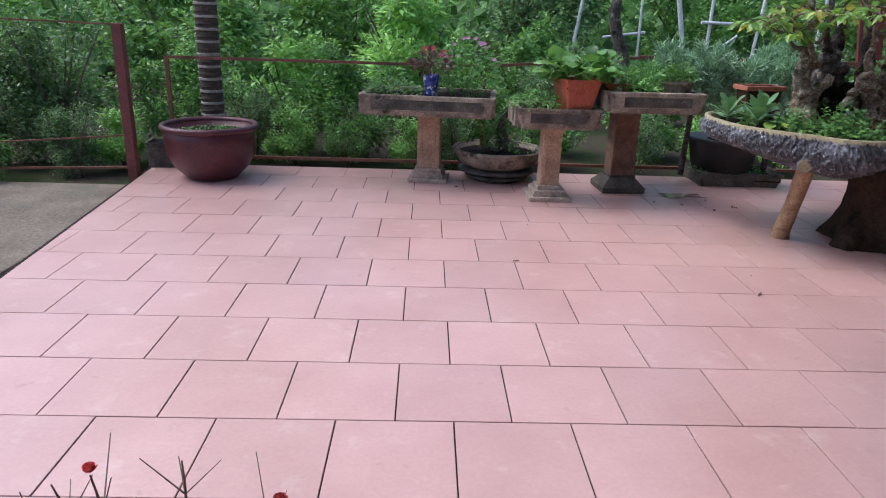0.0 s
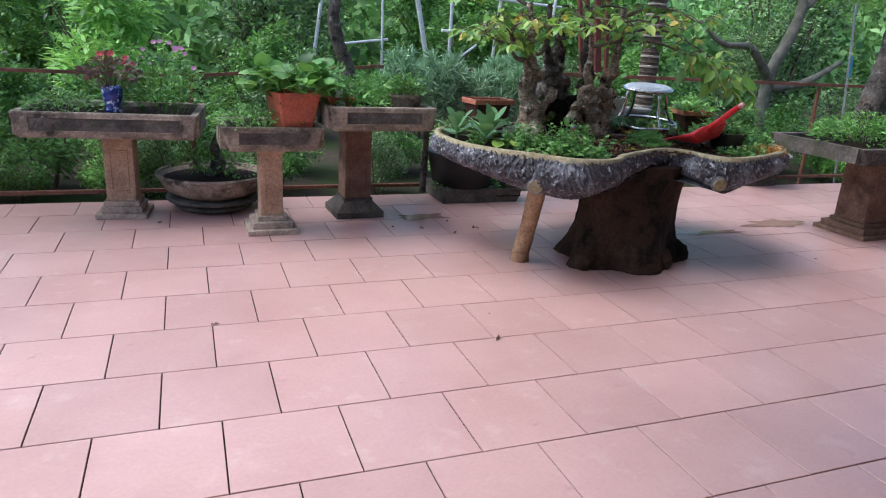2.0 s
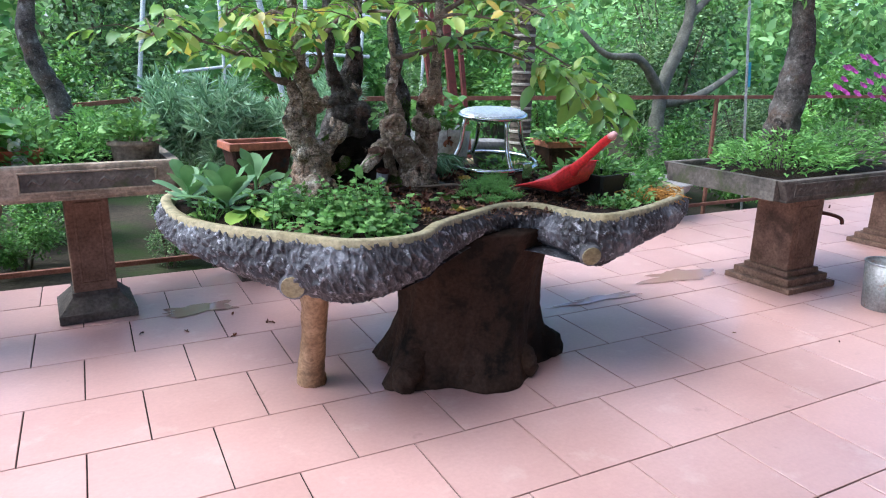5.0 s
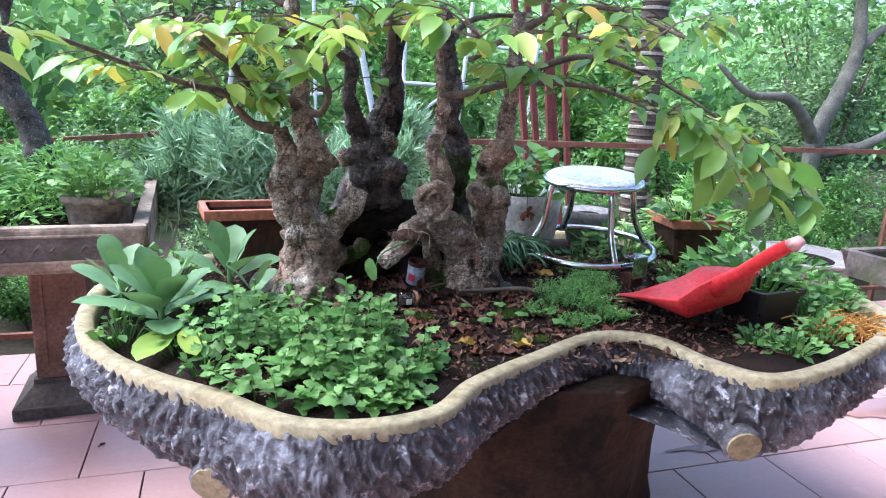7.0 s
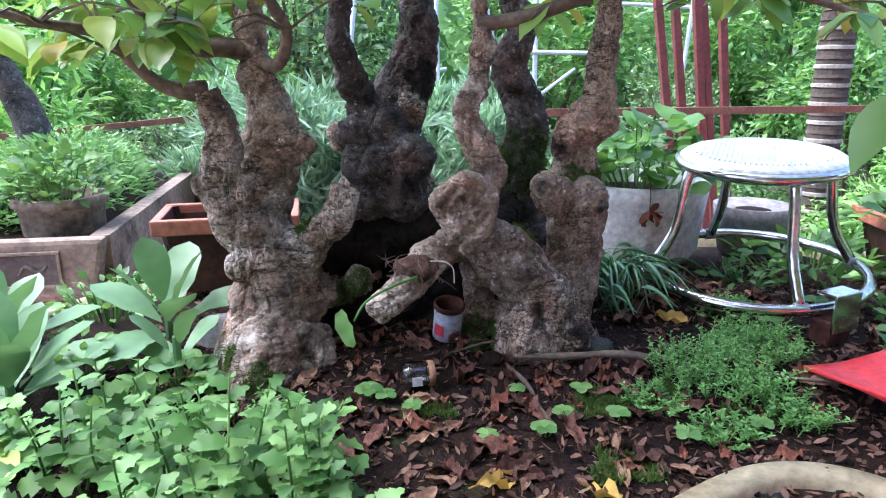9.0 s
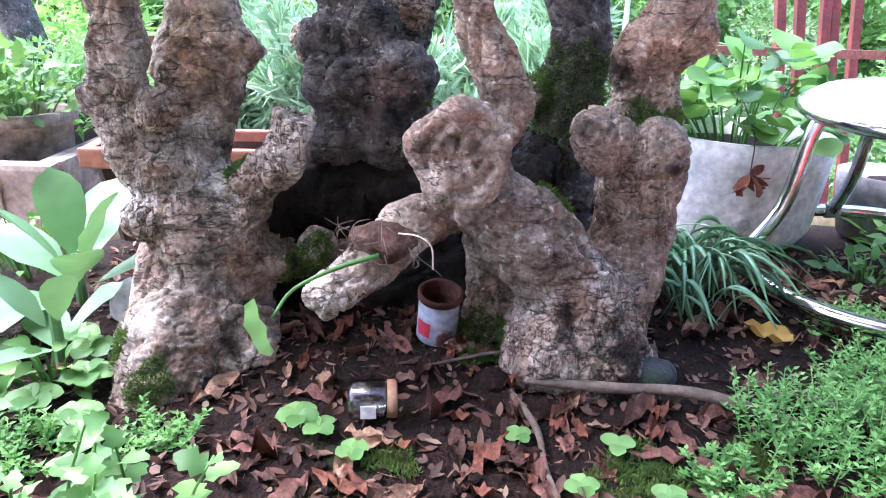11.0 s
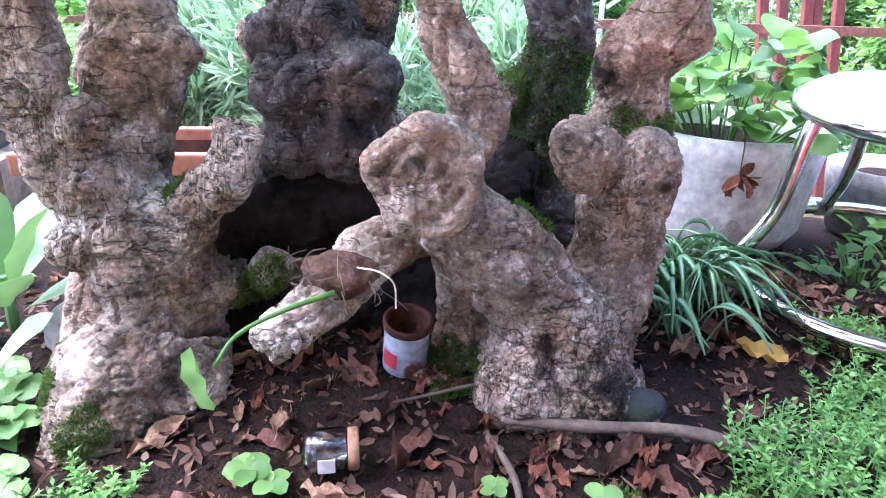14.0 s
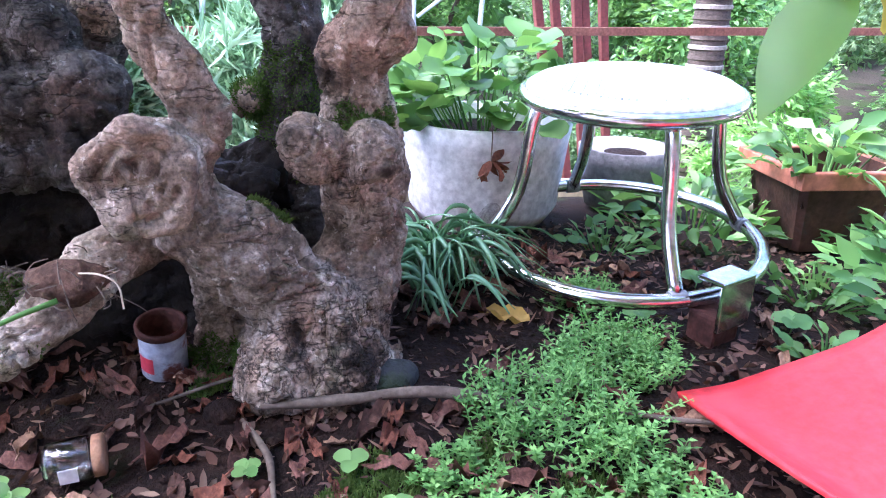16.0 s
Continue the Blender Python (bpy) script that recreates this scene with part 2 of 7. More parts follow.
M_PALMRING = surface("palm_ring", (0.26, 0.23, 0.18), (0.45, 0.41, 0.34), 10, 60, 0.85, bump=0.3)
M_RED = surface("red_brown_paint", (0.13, 0.035, 0.028), (0.22, 0.06, 0.05), 9, 60, 0.6, bump=0.2, spots=(0.1, 0.05, 0.03), spot_scale=14)
M_RUST = surface("rusty_iron", (0.14, 0.065, 0.04), (0.27, 0.13, 0.09), 9, 90, 0.75, bump=0.3)
M_WHITEP = surface("white_metal_paint", (0.68, 0.68, 0.68), (0.8, 0.8, 0.8), 5, 60, 0.5, bump=0.1)
M_GALV = surface("galvanised_steel", (0.35, 0.37, 0.38), (0.5, 0.52, 0.53), 5, 60, 0.5, metal=0.6, bump=0.1)
M_BLUEP = surface("blue_pipe", (0.04, 0.25, 0.35), (0.06, 0.33, 0.45), 5, 60, 0.5, bump=0.1)
M_CHROME = surface("chrome", (0.62, 0.62, 0.62), (0.75, 0.75, 0.75), 6, 80, 0.16, metal=1.0, bump=0.03)
M_SEAT = surface("perforated_steel_seat", (0.78, 0.79, 0.8), (0.86, 0.86, 0.86), 6, 80, 0.36, metal=0.3, bump=0.05)
M_PURPLE = surface("glazed_purple", (0.06, 0.014, 0.02), (0.12, 0.03, 0.035), 4, 60, 0.4, bump=0.15, spots=(0.16, 0.06, 0.06), spot_scale=9, spot_at=(0.62, 0.8))
M_TERRA = surface("orange_plastic_pot", (0.42, 0.1, 0.05), (0.5, 0.14, 0.075), 4, 60, 0.55, bump=0.1, spots=(0.3, 0.1, 0.07), spot_scale=9)
M_TERRA2 = surface("terracotta_pot", (0.38, 0.13, 0.07), (0.48, 0.18, 0.11), 6, 60, 0.6, bump=0.2, spots=(0.22, 0.1, 0.06), spot_scale=9)
# dirty glaze, with the shade of the plants mixed into its dark colour
M_POTDARK = surface("stained_shaded_pot", (0.03, 0.018, 0.015), (0.13, 0.06, 0.04), 6, 70, 0.7, bump=0.3, spots=(0.03, 0.05, 0.05), spot_scale=9)
M_BLACK = surface("black_plastic", (0.012, 0.012, 0.012), (0.03, 0.028, 0.028), 5, 60, 0.5, bump=0.1)
M_WHITE = surface("white_glaze", (0.7, 0.7, 0.69), (0.82, 0.82, 0.81), 4, 60, 0.35, bump=0.05, spots=(0.4, 0.38, 0.34), spot_scale=10, spot_at=(0.62, 0.8))
M_BLUEWHITE = surface("blue_glaze", (0.01, 0.02, 0.14), (0.03, 0.06, 0.3), 20, 60, 0.25, bump=0.05, spots=(0.6, 0.6, 0.65), spot_scale=28, spot_at=(0.55, 0.6))
M_PAN = surface("red_plastic", (0.55, 0.025, 0.03), (0.68, 0.045, 0.05), 4, 80, 0.38, bump=0.08, depth=0.003, spots=(0.5, 0.1, 0.1), spot_scale=20, spot_at=(0.66, 0.8))
M_PANTIP = surface("worn_red_plastic", (0.62, 0.3, 0.28), (0.7, 0.42, 0.4), 8, 80, 0.5, bump=0.1)
M_CAN = surface("faded_can_label", (0.22, 0.26, 0.32), (0.45, 0.48, 0.52), 15, 90, 0.5, bump=0.2, spots=(0.16, 0.06, 0.05), spot_scale=25, spot_at=(0.52, 0.6))
M_CANRED = surface("red_can_label", (0.42, 0.03, 0.05), (0.5, 0.06, 0.08), 15, 90, 0.5, bump=0.1)
M_RUSTDARK = surface("dark_rust", (0.05, 0.022, 0.018), (0.13, 0.055, 0.04), 20, 120, 0.75, bump=0.4)
M_LID = surface("rusty_lid", (0.22, 0.1, 0.05), (0.4, 0.24, 0.14), 20, 120, 0.7, bump=0.3)
M_ROCK = surface("wet_rock", (0.012, 0.013, 0.012), (0.05, 0.05, 0.046), 22, 120, 0.6, bump=1.0, depth=0.01, spots=(0.03, 0.045, 0.012), spot_scale=12, spot_at=(0.52, 0.62))
M_ROCKP = surface("pale_rock", (0.24, 0.22, 0.2), (0.4, 0.37, 0.34), 9, 90, 0.85, bump=0.4)
M_COIR = surface("coir_fibre", (0.35, 0.17, 0.04), (0.6, 0.32, 0.09), 30, 200, 0.9, bump=0.5)
M_DEAD = leafy("dead_leaf", [(0.05, 0.024, 0.014), (0.12, 0.055, 0.033), (0.22, 0.11, 0.065), (0.08, 0.036, 0.023), (0.27, 0.17, 0.1)], (0.35, 0.16, 0.08), 0.6, 0.3, 0.15, 40)
M_DEADS = [surface("dry_leaf_%s" % nm, a, b, 60, 260, 0.7, bump=0.6, depth=0.003) for nm, a, b in (("russet", (0.1, 0.035, 0.02), (0.22, 0.085, 0.05)), ("tan", (0.18, 0.1, 0.06), (0.34, 0.21, 0.13)), ("umber", (0.035, 0.018, 0.012), (0.1, 0.05, 0.034)), ("rose", (0.07, 0.03, 0.022), (0.18, 0.085, 0.06)))]
M_MOSSB = leafy("moss_tuft", [(0.04, 0.09, 0.01), (0.08, 0.16, 0.02), (0.14, 0.22, 0.03), (0.06, 0.12, 0.015)], (0.2, 0.36, 0.04), 0.8, 0.2, 0.3)
M_YELLOW = leafy("yellow_leaf", [(0.55, 0.3, 0.02), (0.62, 0.42, 0.05)], (0.6, 0.4, 0.04), 0.5, 0.3, 0.3, 40)
M_TREELEAF = leafy("tree_leaf", [(0.03, 0.12, 0.02), (0.09, 0.25, 0.035), (0.22, 0.4, 0.07), (0.13, 0.32, 0.05), (0.4, 0.5, 0.08), (0.05, 0.17, 0.03), (0.62, 0.42, 0.04)], (0.55, 0.78, 0.12), 0.38, 0.5, 0.45, gain=1.1, grey=0.06)
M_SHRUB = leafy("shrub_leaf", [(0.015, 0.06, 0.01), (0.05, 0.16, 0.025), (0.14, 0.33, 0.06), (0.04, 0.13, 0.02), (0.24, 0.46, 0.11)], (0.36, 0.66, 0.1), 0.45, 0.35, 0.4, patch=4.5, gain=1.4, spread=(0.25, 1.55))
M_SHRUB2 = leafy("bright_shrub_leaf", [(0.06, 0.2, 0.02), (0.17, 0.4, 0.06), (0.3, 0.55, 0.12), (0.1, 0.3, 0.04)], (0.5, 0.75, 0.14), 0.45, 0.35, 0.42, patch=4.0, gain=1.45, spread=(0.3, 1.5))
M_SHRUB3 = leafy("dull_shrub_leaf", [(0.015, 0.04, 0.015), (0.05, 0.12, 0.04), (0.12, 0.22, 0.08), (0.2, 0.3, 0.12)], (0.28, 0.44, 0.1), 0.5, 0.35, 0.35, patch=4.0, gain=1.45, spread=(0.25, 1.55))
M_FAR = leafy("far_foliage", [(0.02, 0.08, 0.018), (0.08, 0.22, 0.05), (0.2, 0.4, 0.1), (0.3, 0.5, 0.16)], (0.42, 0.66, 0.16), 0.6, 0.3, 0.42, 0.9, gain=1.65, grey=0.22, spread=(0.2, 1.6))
M_NEEDLE = leafy("needle_leaf", [(0.05, 0.15, 0.06), (0.14, 0.3, 0.15), (0.3, 0.46, 0.28)], (0.4, 0.6, 0.24), 0.35, 0.6, 0.35, gain=1.7, grey=0.3)
M_PARSLEY = leafy("ground_cover_leaf", [(0.045, 0.13, 0.025), (0.1, 0.27, 0.05), (0.23, 0.44, 0.11), (0.07, 0.2, 0.035)], (0.4, 0.68, 0.12), 0.5, 0.35, 0.32, patch=14, gain=0.95, grey=0.1, spread=(0.5, 1.35))
M_SUCC = leafy("succulent_leaf", [(0.04, 0.15, 0.035), (0.1, 0.29, 0.07), (0.2, 0.4, 0.17), (0.06, 0.2, 0.04)], (0.3, 0.58, 0.14), 0.45, 0.3, 0.2, 14, gain=0.75, grey=0.15)
M_FERN = leafy("fern_leaf", [(0.05, 0.16, 0.025), (0.12, 0.32, 0.05), (0.22, 0.46, 0.1)], (0.4, 0.68, 0.14), 0.6, 0.3, 0.35, gain=1.15)
M_GRASS = leafy("grass_blade", [(0.03, 0.11, 0.04), (0.06, 0.17, 0.06), (0.1, 0.24, 0.09)], (0.2, 0.42, 0.1), 0.4, 0.5, 0.25, gain=2.2, grey=0.25)
M_PINK = leafy("pink_petal", [(0.6, 0.2, 0.42), (0.7, 0.35, 0.55)], (0.7, 0.3, 0.5), 0.6, 0.3, 0.3)
M_REDPETAL = leafy("red_petal", [(0.55, 0.05, 0.05), (0.65, 0.09, 0.1)], (0.6, 0.08, 0.08), 0.6, 0.3, 0.3)
M_YELPETAL = leafy("yellow_petal", [(0.75, 0.5, 0.02), (0.8, 0.6, 0.05)], (0.8, 0.55, 0.05), 0.6, 0.3, 0.3)
M_GLASS = bpy.data.materials.new("jar_glass")
M_GLASS.use_nodes = True
_g = M_GLASS.node_tree.nodes["Principled BSDF"]
_g.inputs["Transmission Weight"].default_value, _g.inputs["Roughness"].default_value, _g.inputs["Base Color"].default_value = 1.0, 0.08, (0.85, 0.88, 0.88, 1)
M_WATER = bpy.data.materials.new("puddle_water")
M_WATER.use_nodes = True
_w = M_WATER.node_tree.nodes["Principled BSDF"]
_w.inputs["Roughness"].default_value, _w.inputs["Base Color"].default_value = 0.04, (0.34, 0.2, 0.17, 1)


# ---- mesh helpers ----
RNG = np.random.default_rng(7)


def link_mesh(name, me, material, parent=None, label="", smooth=False):
    me.materials.append(material)
    if smooth:
        me.shade_smooth()
    ob = new(name, me)
    if parent is not None:
        ob.parent = parent
    if label:
        ob["label"] = label
    return ob


def part(name, bm, material, parent=None, label="", smooth=False):
    me = bpy.data.meshes.new(name)
    bmesh.ops.recalc_face_normals(bm, faces=bm.faces)
    bm.to_mesh(me)
    bm.free()
    return link_mesh(name, me, material, parent, label, smooth)


def thing(name, x, y, z, label, category, group="", turn=0):
    e = new(name)
    e.empty_display_size = 0.1
    e.matrix_basis = pose(x, y, z, 0, 0, turn)
    return tagged(e, label, category, group)


def box(bm, x0, x1, y0, y1, z0, z1, bevel=0.0, taper=(0, 0)):
    vs = [bm.verts.new((x, y, z)) for z, tx, ty in ((z0, taper[0], taper[1]), (z1, 0, 0))
          for x, y in ((x0 + tx, y0 + ty), (x1 - tx, y0 + ty), (x1 - tx, y1 - ty), (x0 + tx, y1 - ty))]
    fs = [bm.faces.new([vs[i] for i in q]) for q in ((3, 2, 1, 0), (4, 5, 6, 7), (0, 1, 5, 4), (1, 2, 6, 5), (2, 3, 7, 6), (3, 0, 4, 7))]
    if bevel:
        es = list({e for f in fs for e in f.edges})
        bmesh.ops.bevel(bm, geom=es, offset=bevel, segments=2, affect="EDGES", profile=0.6)
    return bm


def boxes(*specs, bevel=0.004):
    bm = bmesh.new()
    for s in specs:
        b2 = bmesh.new()
        box(b2, *s[:6], bevel=s[6] if len(s) > 6 else bevel, taper=s[7] if len(s) > 7 else (0, 0))
        me = bpy.data.meshes.new("tmp")
        b2.to_mesh(me)
        b2.free()
        bm.from_mesh(me)
        bpy.data.meshes.remove(me)
    return bm


def lathe(profile, seg=32, bm=None, wob=0.0, sx=1.0, sy=1.0, at=(0, 0, 0)):
    bm = bm or bmesh.new()
    rings = []
    for k, (r, z) in enumerate(profile):
        if r < 1e-5:
            rings.append([bm.verts.new((at[0], at[1], at[2] + z))])
            continue
        rings.append([bm.verts.new((at[0] + sx * r * math.cos(2 * math.pi * i / seg) * (1 + wob * math.sin(3 * i / seg * 6.28 + k)),
                                    at[1] + sy * r * math.sin(2 * math.pi * i / seg) * (1 + wob * math.cos(2 * i / seg * 6.28)), at[2] + z)) for i in range(seg)])
    for a, b in zip(rings, rings[1:]):
        for i in range(seg):
            j = (i + 1) % seg
            if len(a) == 1 and len(b) == 1:
                continue
            if len(a) == 1:
                bm.faces.new((a[0], b[j], b[i]))
            elif len(b) == 1:
                bm.faces.new((a[i], a[j], b[0]))
            else:
                bm.faces.new((a[i], a[j], b[j], b[i]))
    return bm


def smooth_line(pts, n):
    """Points on a smooth curve through pts (any dimension)."""
    p = np.array(pts, float)
    p = np.vstack([2 * p[0] - p[1], p, 2 * p[-1] - p[-2]])
    out = []
    for i in range(1, len(p) - 2):
        for k in range(n):
            t = k / n
            out.append(0.5 * (2 * p[i] + (p[i + 1] - p[i - 1]) * t + (2 * p[i - 1] - 5 * p[i] + 4 * p[i + 1] - p[i + 2]) * t ** 2
                              + (3 * p[i] - p[i - 1] - 3 * p[i + 1] + p[i + 2]) * t ** 3))
    out.append(p[-2])
    return np.array(out)


def tube(pts, bm=None, seg=10, n=4, closed=False, rough=0.0, flat=1.0):
    """A tube along points (x, y, z, radius)."""
    bm = bm or bmesh.new()
    c = smooth_line(pts, n) if n > 1 else np.array(pts, float)
    up = None
    rings = []
    for i, q in enumerate(c):
        a, b = c[max(i - 1, 0)], c[min(i + 1, len(c) - 1)]
        if closed:
            a, b = c[(i - 1) % len(c)], c[(i + 1) % len(c)]
        d = Vector(b[:3] - a[:3]).normalized()
        if up is None:
            up = d.orthogonal().normalized()
        up = (up - d * up.dot(d)).normalized()
        side = d.cross(up)
        ring = []
        for k in range(seg):
            w = 2 * math.pi * k / seg
            r = q[3]
            if rough:
                r *= 1 + rough * noise.noise(Vector((q[0] * 30 + 3 * math.cos(w), q[1] * 30 + 3 * math.sin(w), q[2] * 30)))
            ring.append(bm.verts.new(Vector(q[:3]) + (up * math.cos(w) + side * math.sin(w) * flat) * r))
        rings.append(ring)
    pairs = list(zip(rings, rings[1:]))
    if closed:
        pairs.append((rings[-1], rings[0]))
    for a, b in pairs:
        for k in range(seg):
            bm.faces.new((a[k], a[(k + 1) % seg], b[(k + 1) % seg], b[k]))
    if not closed:
        bm.faces.new(rings[0][::-1])
        bm.faces.new(rings[-1])
    return bm


def fine_leaves(name, base, direction, normal, length, width, material, parent=None, label="", fold=0.12, droop=0.2, kind="oval", curl=0.0):
    """Larger leaves with a midrib fold and a curved outline."""
    base, d, nn = np.asarray(base, float), np.asarray(direction, float), np.asarray(normal, float)
    N = len(base)
    length = np.broadcast_to(np.asarray(length, float), N)[:, None]
    width = np.broadcast_to(np.asarray(width, float), N)[:, None]
    d = d / (np.linalg.norm(d, axis=1, keepdims=True) + 1e-9)
    s = np.cross(d, nn)
    s /= np.linalg.norm(s, axis=1, keepdims=True) + 1e-9
    up = np.cross(s, d)
    st = np.array([0.1, 0.25, 0.42, 0.6, 0.76, 0.9])
    wd = {"oval": [0.5, 0.86, 1.0, 0.88, 0.6, 0.25], "paddle": [0.3, 0.6, 0.88, 1.0, 0.96, 0.66], "lobed": [0.35, 1.0, 0.62, 0.95, 0.5, 0.42], "round": [0.62, 0.92, 1.0, 1.0, 0.9, 0.6], "strap": [0.75, 1.0, 1.0, 0.95, 0.75, 0.4]}[kind]
    pts = [base]
    tw = RNG.normal(size=(N, 1)) * curl
    for f, w in zip(st, wd):
        c = base + d * length * f - up * length * droop * f ** 2
        lift = fold * width * w * (1 + 2 * tw * f)
        wob = 0.04 * RNG.normal(size=(N, 1)) * width
        pts += [c + s * width * 0.5 * w + up * (lift + wob + tw * length * f * 0.25), c, c - s * width * 0.5 * w + up * (lift - wob - tw * length * f * 0.25)]
    pts.append(base + d * length - up * length * droop)
    k = len(pts)
    tm = [[0, 1, 2], [0, 2, 3]]
    for i in range(5):
        a = 1 + 3 * i
        tm += [[a, a + 3, a + 1], [a + 3, a + 4, a + 1], [a + 1, a + 4, a + 2], [a + 4, a + 5, a + 2]]
    tm += [[16, 19, 17], [17, 19, 18]]
    v = np.stack(pts, 1).reshape(-1, 3)
    f = (np.array(tm)[None] + (np.arange(N) * k)[:, None, None]).reshape(-1, 3)
    me = bpy.data.meshes.new(name)
    me.vertices.add(len(v))
    me.vertices.foreach_set("co", v.ravel())
    me.loops.add(f.size)
    me.loops.foreach_set("vertex_index", f.ravel())
    me.polygons.add(len(f))
    me.polygons.foreach_set("loop_start", np.arange(0, f.size, 3))
    me.update(calc_edges=True)
    return link_mesh(name, me, material, parent, label, smooth=True)


def leaves(name, base, direction, normal, length, width, material, parent=None, label="", fold=0.15, droop=0.15, simple=False, blunt=0.0):
    """Many leaves in one mesh: base points, axes, face normals (arrays of N x 3), lengths and widths."""
    base, d, nn = np.asarray(base, float), np.asarray(direction, float), np.asarray(normal, float)
    length, width = np.broadcast_to(np.asarray(length, float), len(base))[:, None], np.broadcast_to(np.asarray(width, float), len(base))[:, None]
    d = d / (np.linalg.norm(d, axis=1, keepdims=True) + 1e-9)
    s = np.cross(d, nn)
    s /= np.linalg.norm(s, axis=1, keepdims=True) + 1e-9
    up = np.cross(s, d)
    N = len(base)
    if simple:
        pts = [base, base + d * length * 0.45 + s * width * 0.5, base + d * length - up * length * droop, base + d * length * 0.45 - s * width * 0.5]
        tmpl = np.array([[0, 1, 2], [0, 2, 3]])
        loops, k = 3, 4
    else:
        a1, a2 = 0.3, 0.68 + 0.12 * blunt
        dz1, dz2, dz3 = -droop * 0.1, -droop * 0.45, -droop
        w2 = 0.38 + 0.14 * blunt
        lift = fold * width
        pts = [base,
               base + d * length * a1 + s * width * 0.46 + up * (lift + dz1 * length), base + d * length * a1 + up * dz1 * length, base + d * length * a1 - s * width * 0.46 + up * (lift + dz1 * length),
               base + d * length * a2 + s * width * w2 + up * (lift + dz2 * length), base + d * length * a2 + up * dz2 * length, base + d * length * a2 - s * width * w2 + up * (lift + dz2 * length),
               base + d * length + up * dz3 * length]
        tmpl = np.array([[0, 1, 2], [0, 2, 3], [1, 4, 2], [4, 5, 2], [2, 5, 3], [5, 6, 3], [4, 7, 5], [5, 7, 6]])
        loops, k = 3, 8
    v = np.stack(pts, 1).reshape(-1, 3)
    f = (tmpl[None] + (np.arange(N) * k)[:, None, None]).reshape(-1, 3)
    me = bpy.data.meshes.new(name)
    me.vertices.add(len(v))
    me.vertices.foreach_set("co", v.ravel())
    me.loops.add(f.size)
    me.loops.foreach_set("vertex_index", f.ravel())
    me.polygons.add(len(f))
    me.polygons.foreach_set("loop_start", np.arange(0, f.size, 3))
    me.update(calc_edges=True)
    return link_mesh(name, me, material, parent, label, smooth=not simple)




def blob_points(n, radii, centre=(0, 0, 0), shell=0.5, clumps=14):
    """Points in an uneven crown made of clumps, with their outward ways."""
    cc = RNG.normal(size=(clumps, 3))
    cc /= np.linalg.norm(cc, axis=1, keepdims=True)
    cc *= RNG.uniform(0.35, 0.8, (clumps, 1))
    which = RNG.integers(0, clumps, n)
    d = RNG.normal(size=(n, 3))
    d /= np.linalg.norm(d, axis=1, keepdims=True)
    rr = RNG.uniform(0.2, 0.46, clumps)[which][:, None] * RNG.uniform(shell, 1, (n, 1))
    p = (cc[which] + d * rr) * np.array(radii) + np.array(centre)
    return p, d


def leaf_ways(out, up=0.3, jitter=0.6):
    n = len(out)
    w = out + RNG.normal(size=(n, 3)) * jitter
    w[:, 2] *= 0.6
    nn = RNG.normal(size=(n, 3)) * 0.45 + np.array([0, 0, 1.0])
    return w, nn


# ---- ground and patio ----
def ground_height(x, y):
    h = -0.12
    far = max(0.0, y - 9.0)
    h += 0.02 * far ** 1.3 if far > 0 else 0
    side = max(0.0, abs(x - 2) - 12.0)
    h += 0.06 * side
    h = min(h, 5.0)
    if y > 6.3 or x < -3.2:
        h += 0.12 * noise.noise(Vector((x * 0.6, y * 0.6, 0)))
    return h


def build_ground():
    bm = bmesh.new()
    xs = [-400, -150, -60, -30] + [-20 + i * 0.8 for i in range(56)] + [40, 70, 160, 400]
    ys = [-400, -150, -60, -30, -15, -8, -4] + [-2 + i * 0.8 for i in range(50)] + [48, 70, 160, 400]
    grid = [[bm.verts.new((x, y, ground_height(x, y))) for x in xs] for y in ys]
    for j in range(len(ys) - 1):
        for i in range(len(xs) - 1):
            bm.faces.new((grid[j][i], grid[j][i + 1], grid[j + 1][i + 1], grid[j + 1][i]))
    return tagged(part("ground", bm, M_GROUND, smooth=True), "earth ground with low weeds and a planted bank", "ground", kind="structure")


build_ground()

PITCH_X, PITCH_Y, JOINT = 0.413, 0.4155, 0.0055


def patio_left(y):
    return -2.09 - 0.09 * (y - 3.25)


bm = bmesh.new()
for x0, y0, x1, y1 in ((-1, -4, 11, 6.1),):
    vs = [bm.verts.new(p) for p in ((patio_left(-4) - 0.02, -4, -0.0065), (11, -4, -0.0065), (11, 6.1, -0.0065), (patio_left(6.1) - 0.02, 6.1, -0.0065))]
    lo = [bm.verts.new((v.co.x, v.co.y, -0.16)) for v in vs]
    bm.faces.new(vs)
    bm.faces.new(lo[::-1])
    for i in range(4):
        bm.faces.new((vs[i], vs[(i + 1) % 4], lo[(i + 1) % 4], lo[i]))
floor = tagged(part("floor", bm, M_GROUT), "patio of square pink terracotta tiles laid in running bond", "floor", kind="structure")

bm = boxes((-5.2, -2.2, -3, 5.45, -0.3, -0.045, 0.02))
tagged(part("pavement", bm, M_CONC), "worn grey-brown concrete path beside the tiles", "pavement", kind="structure")


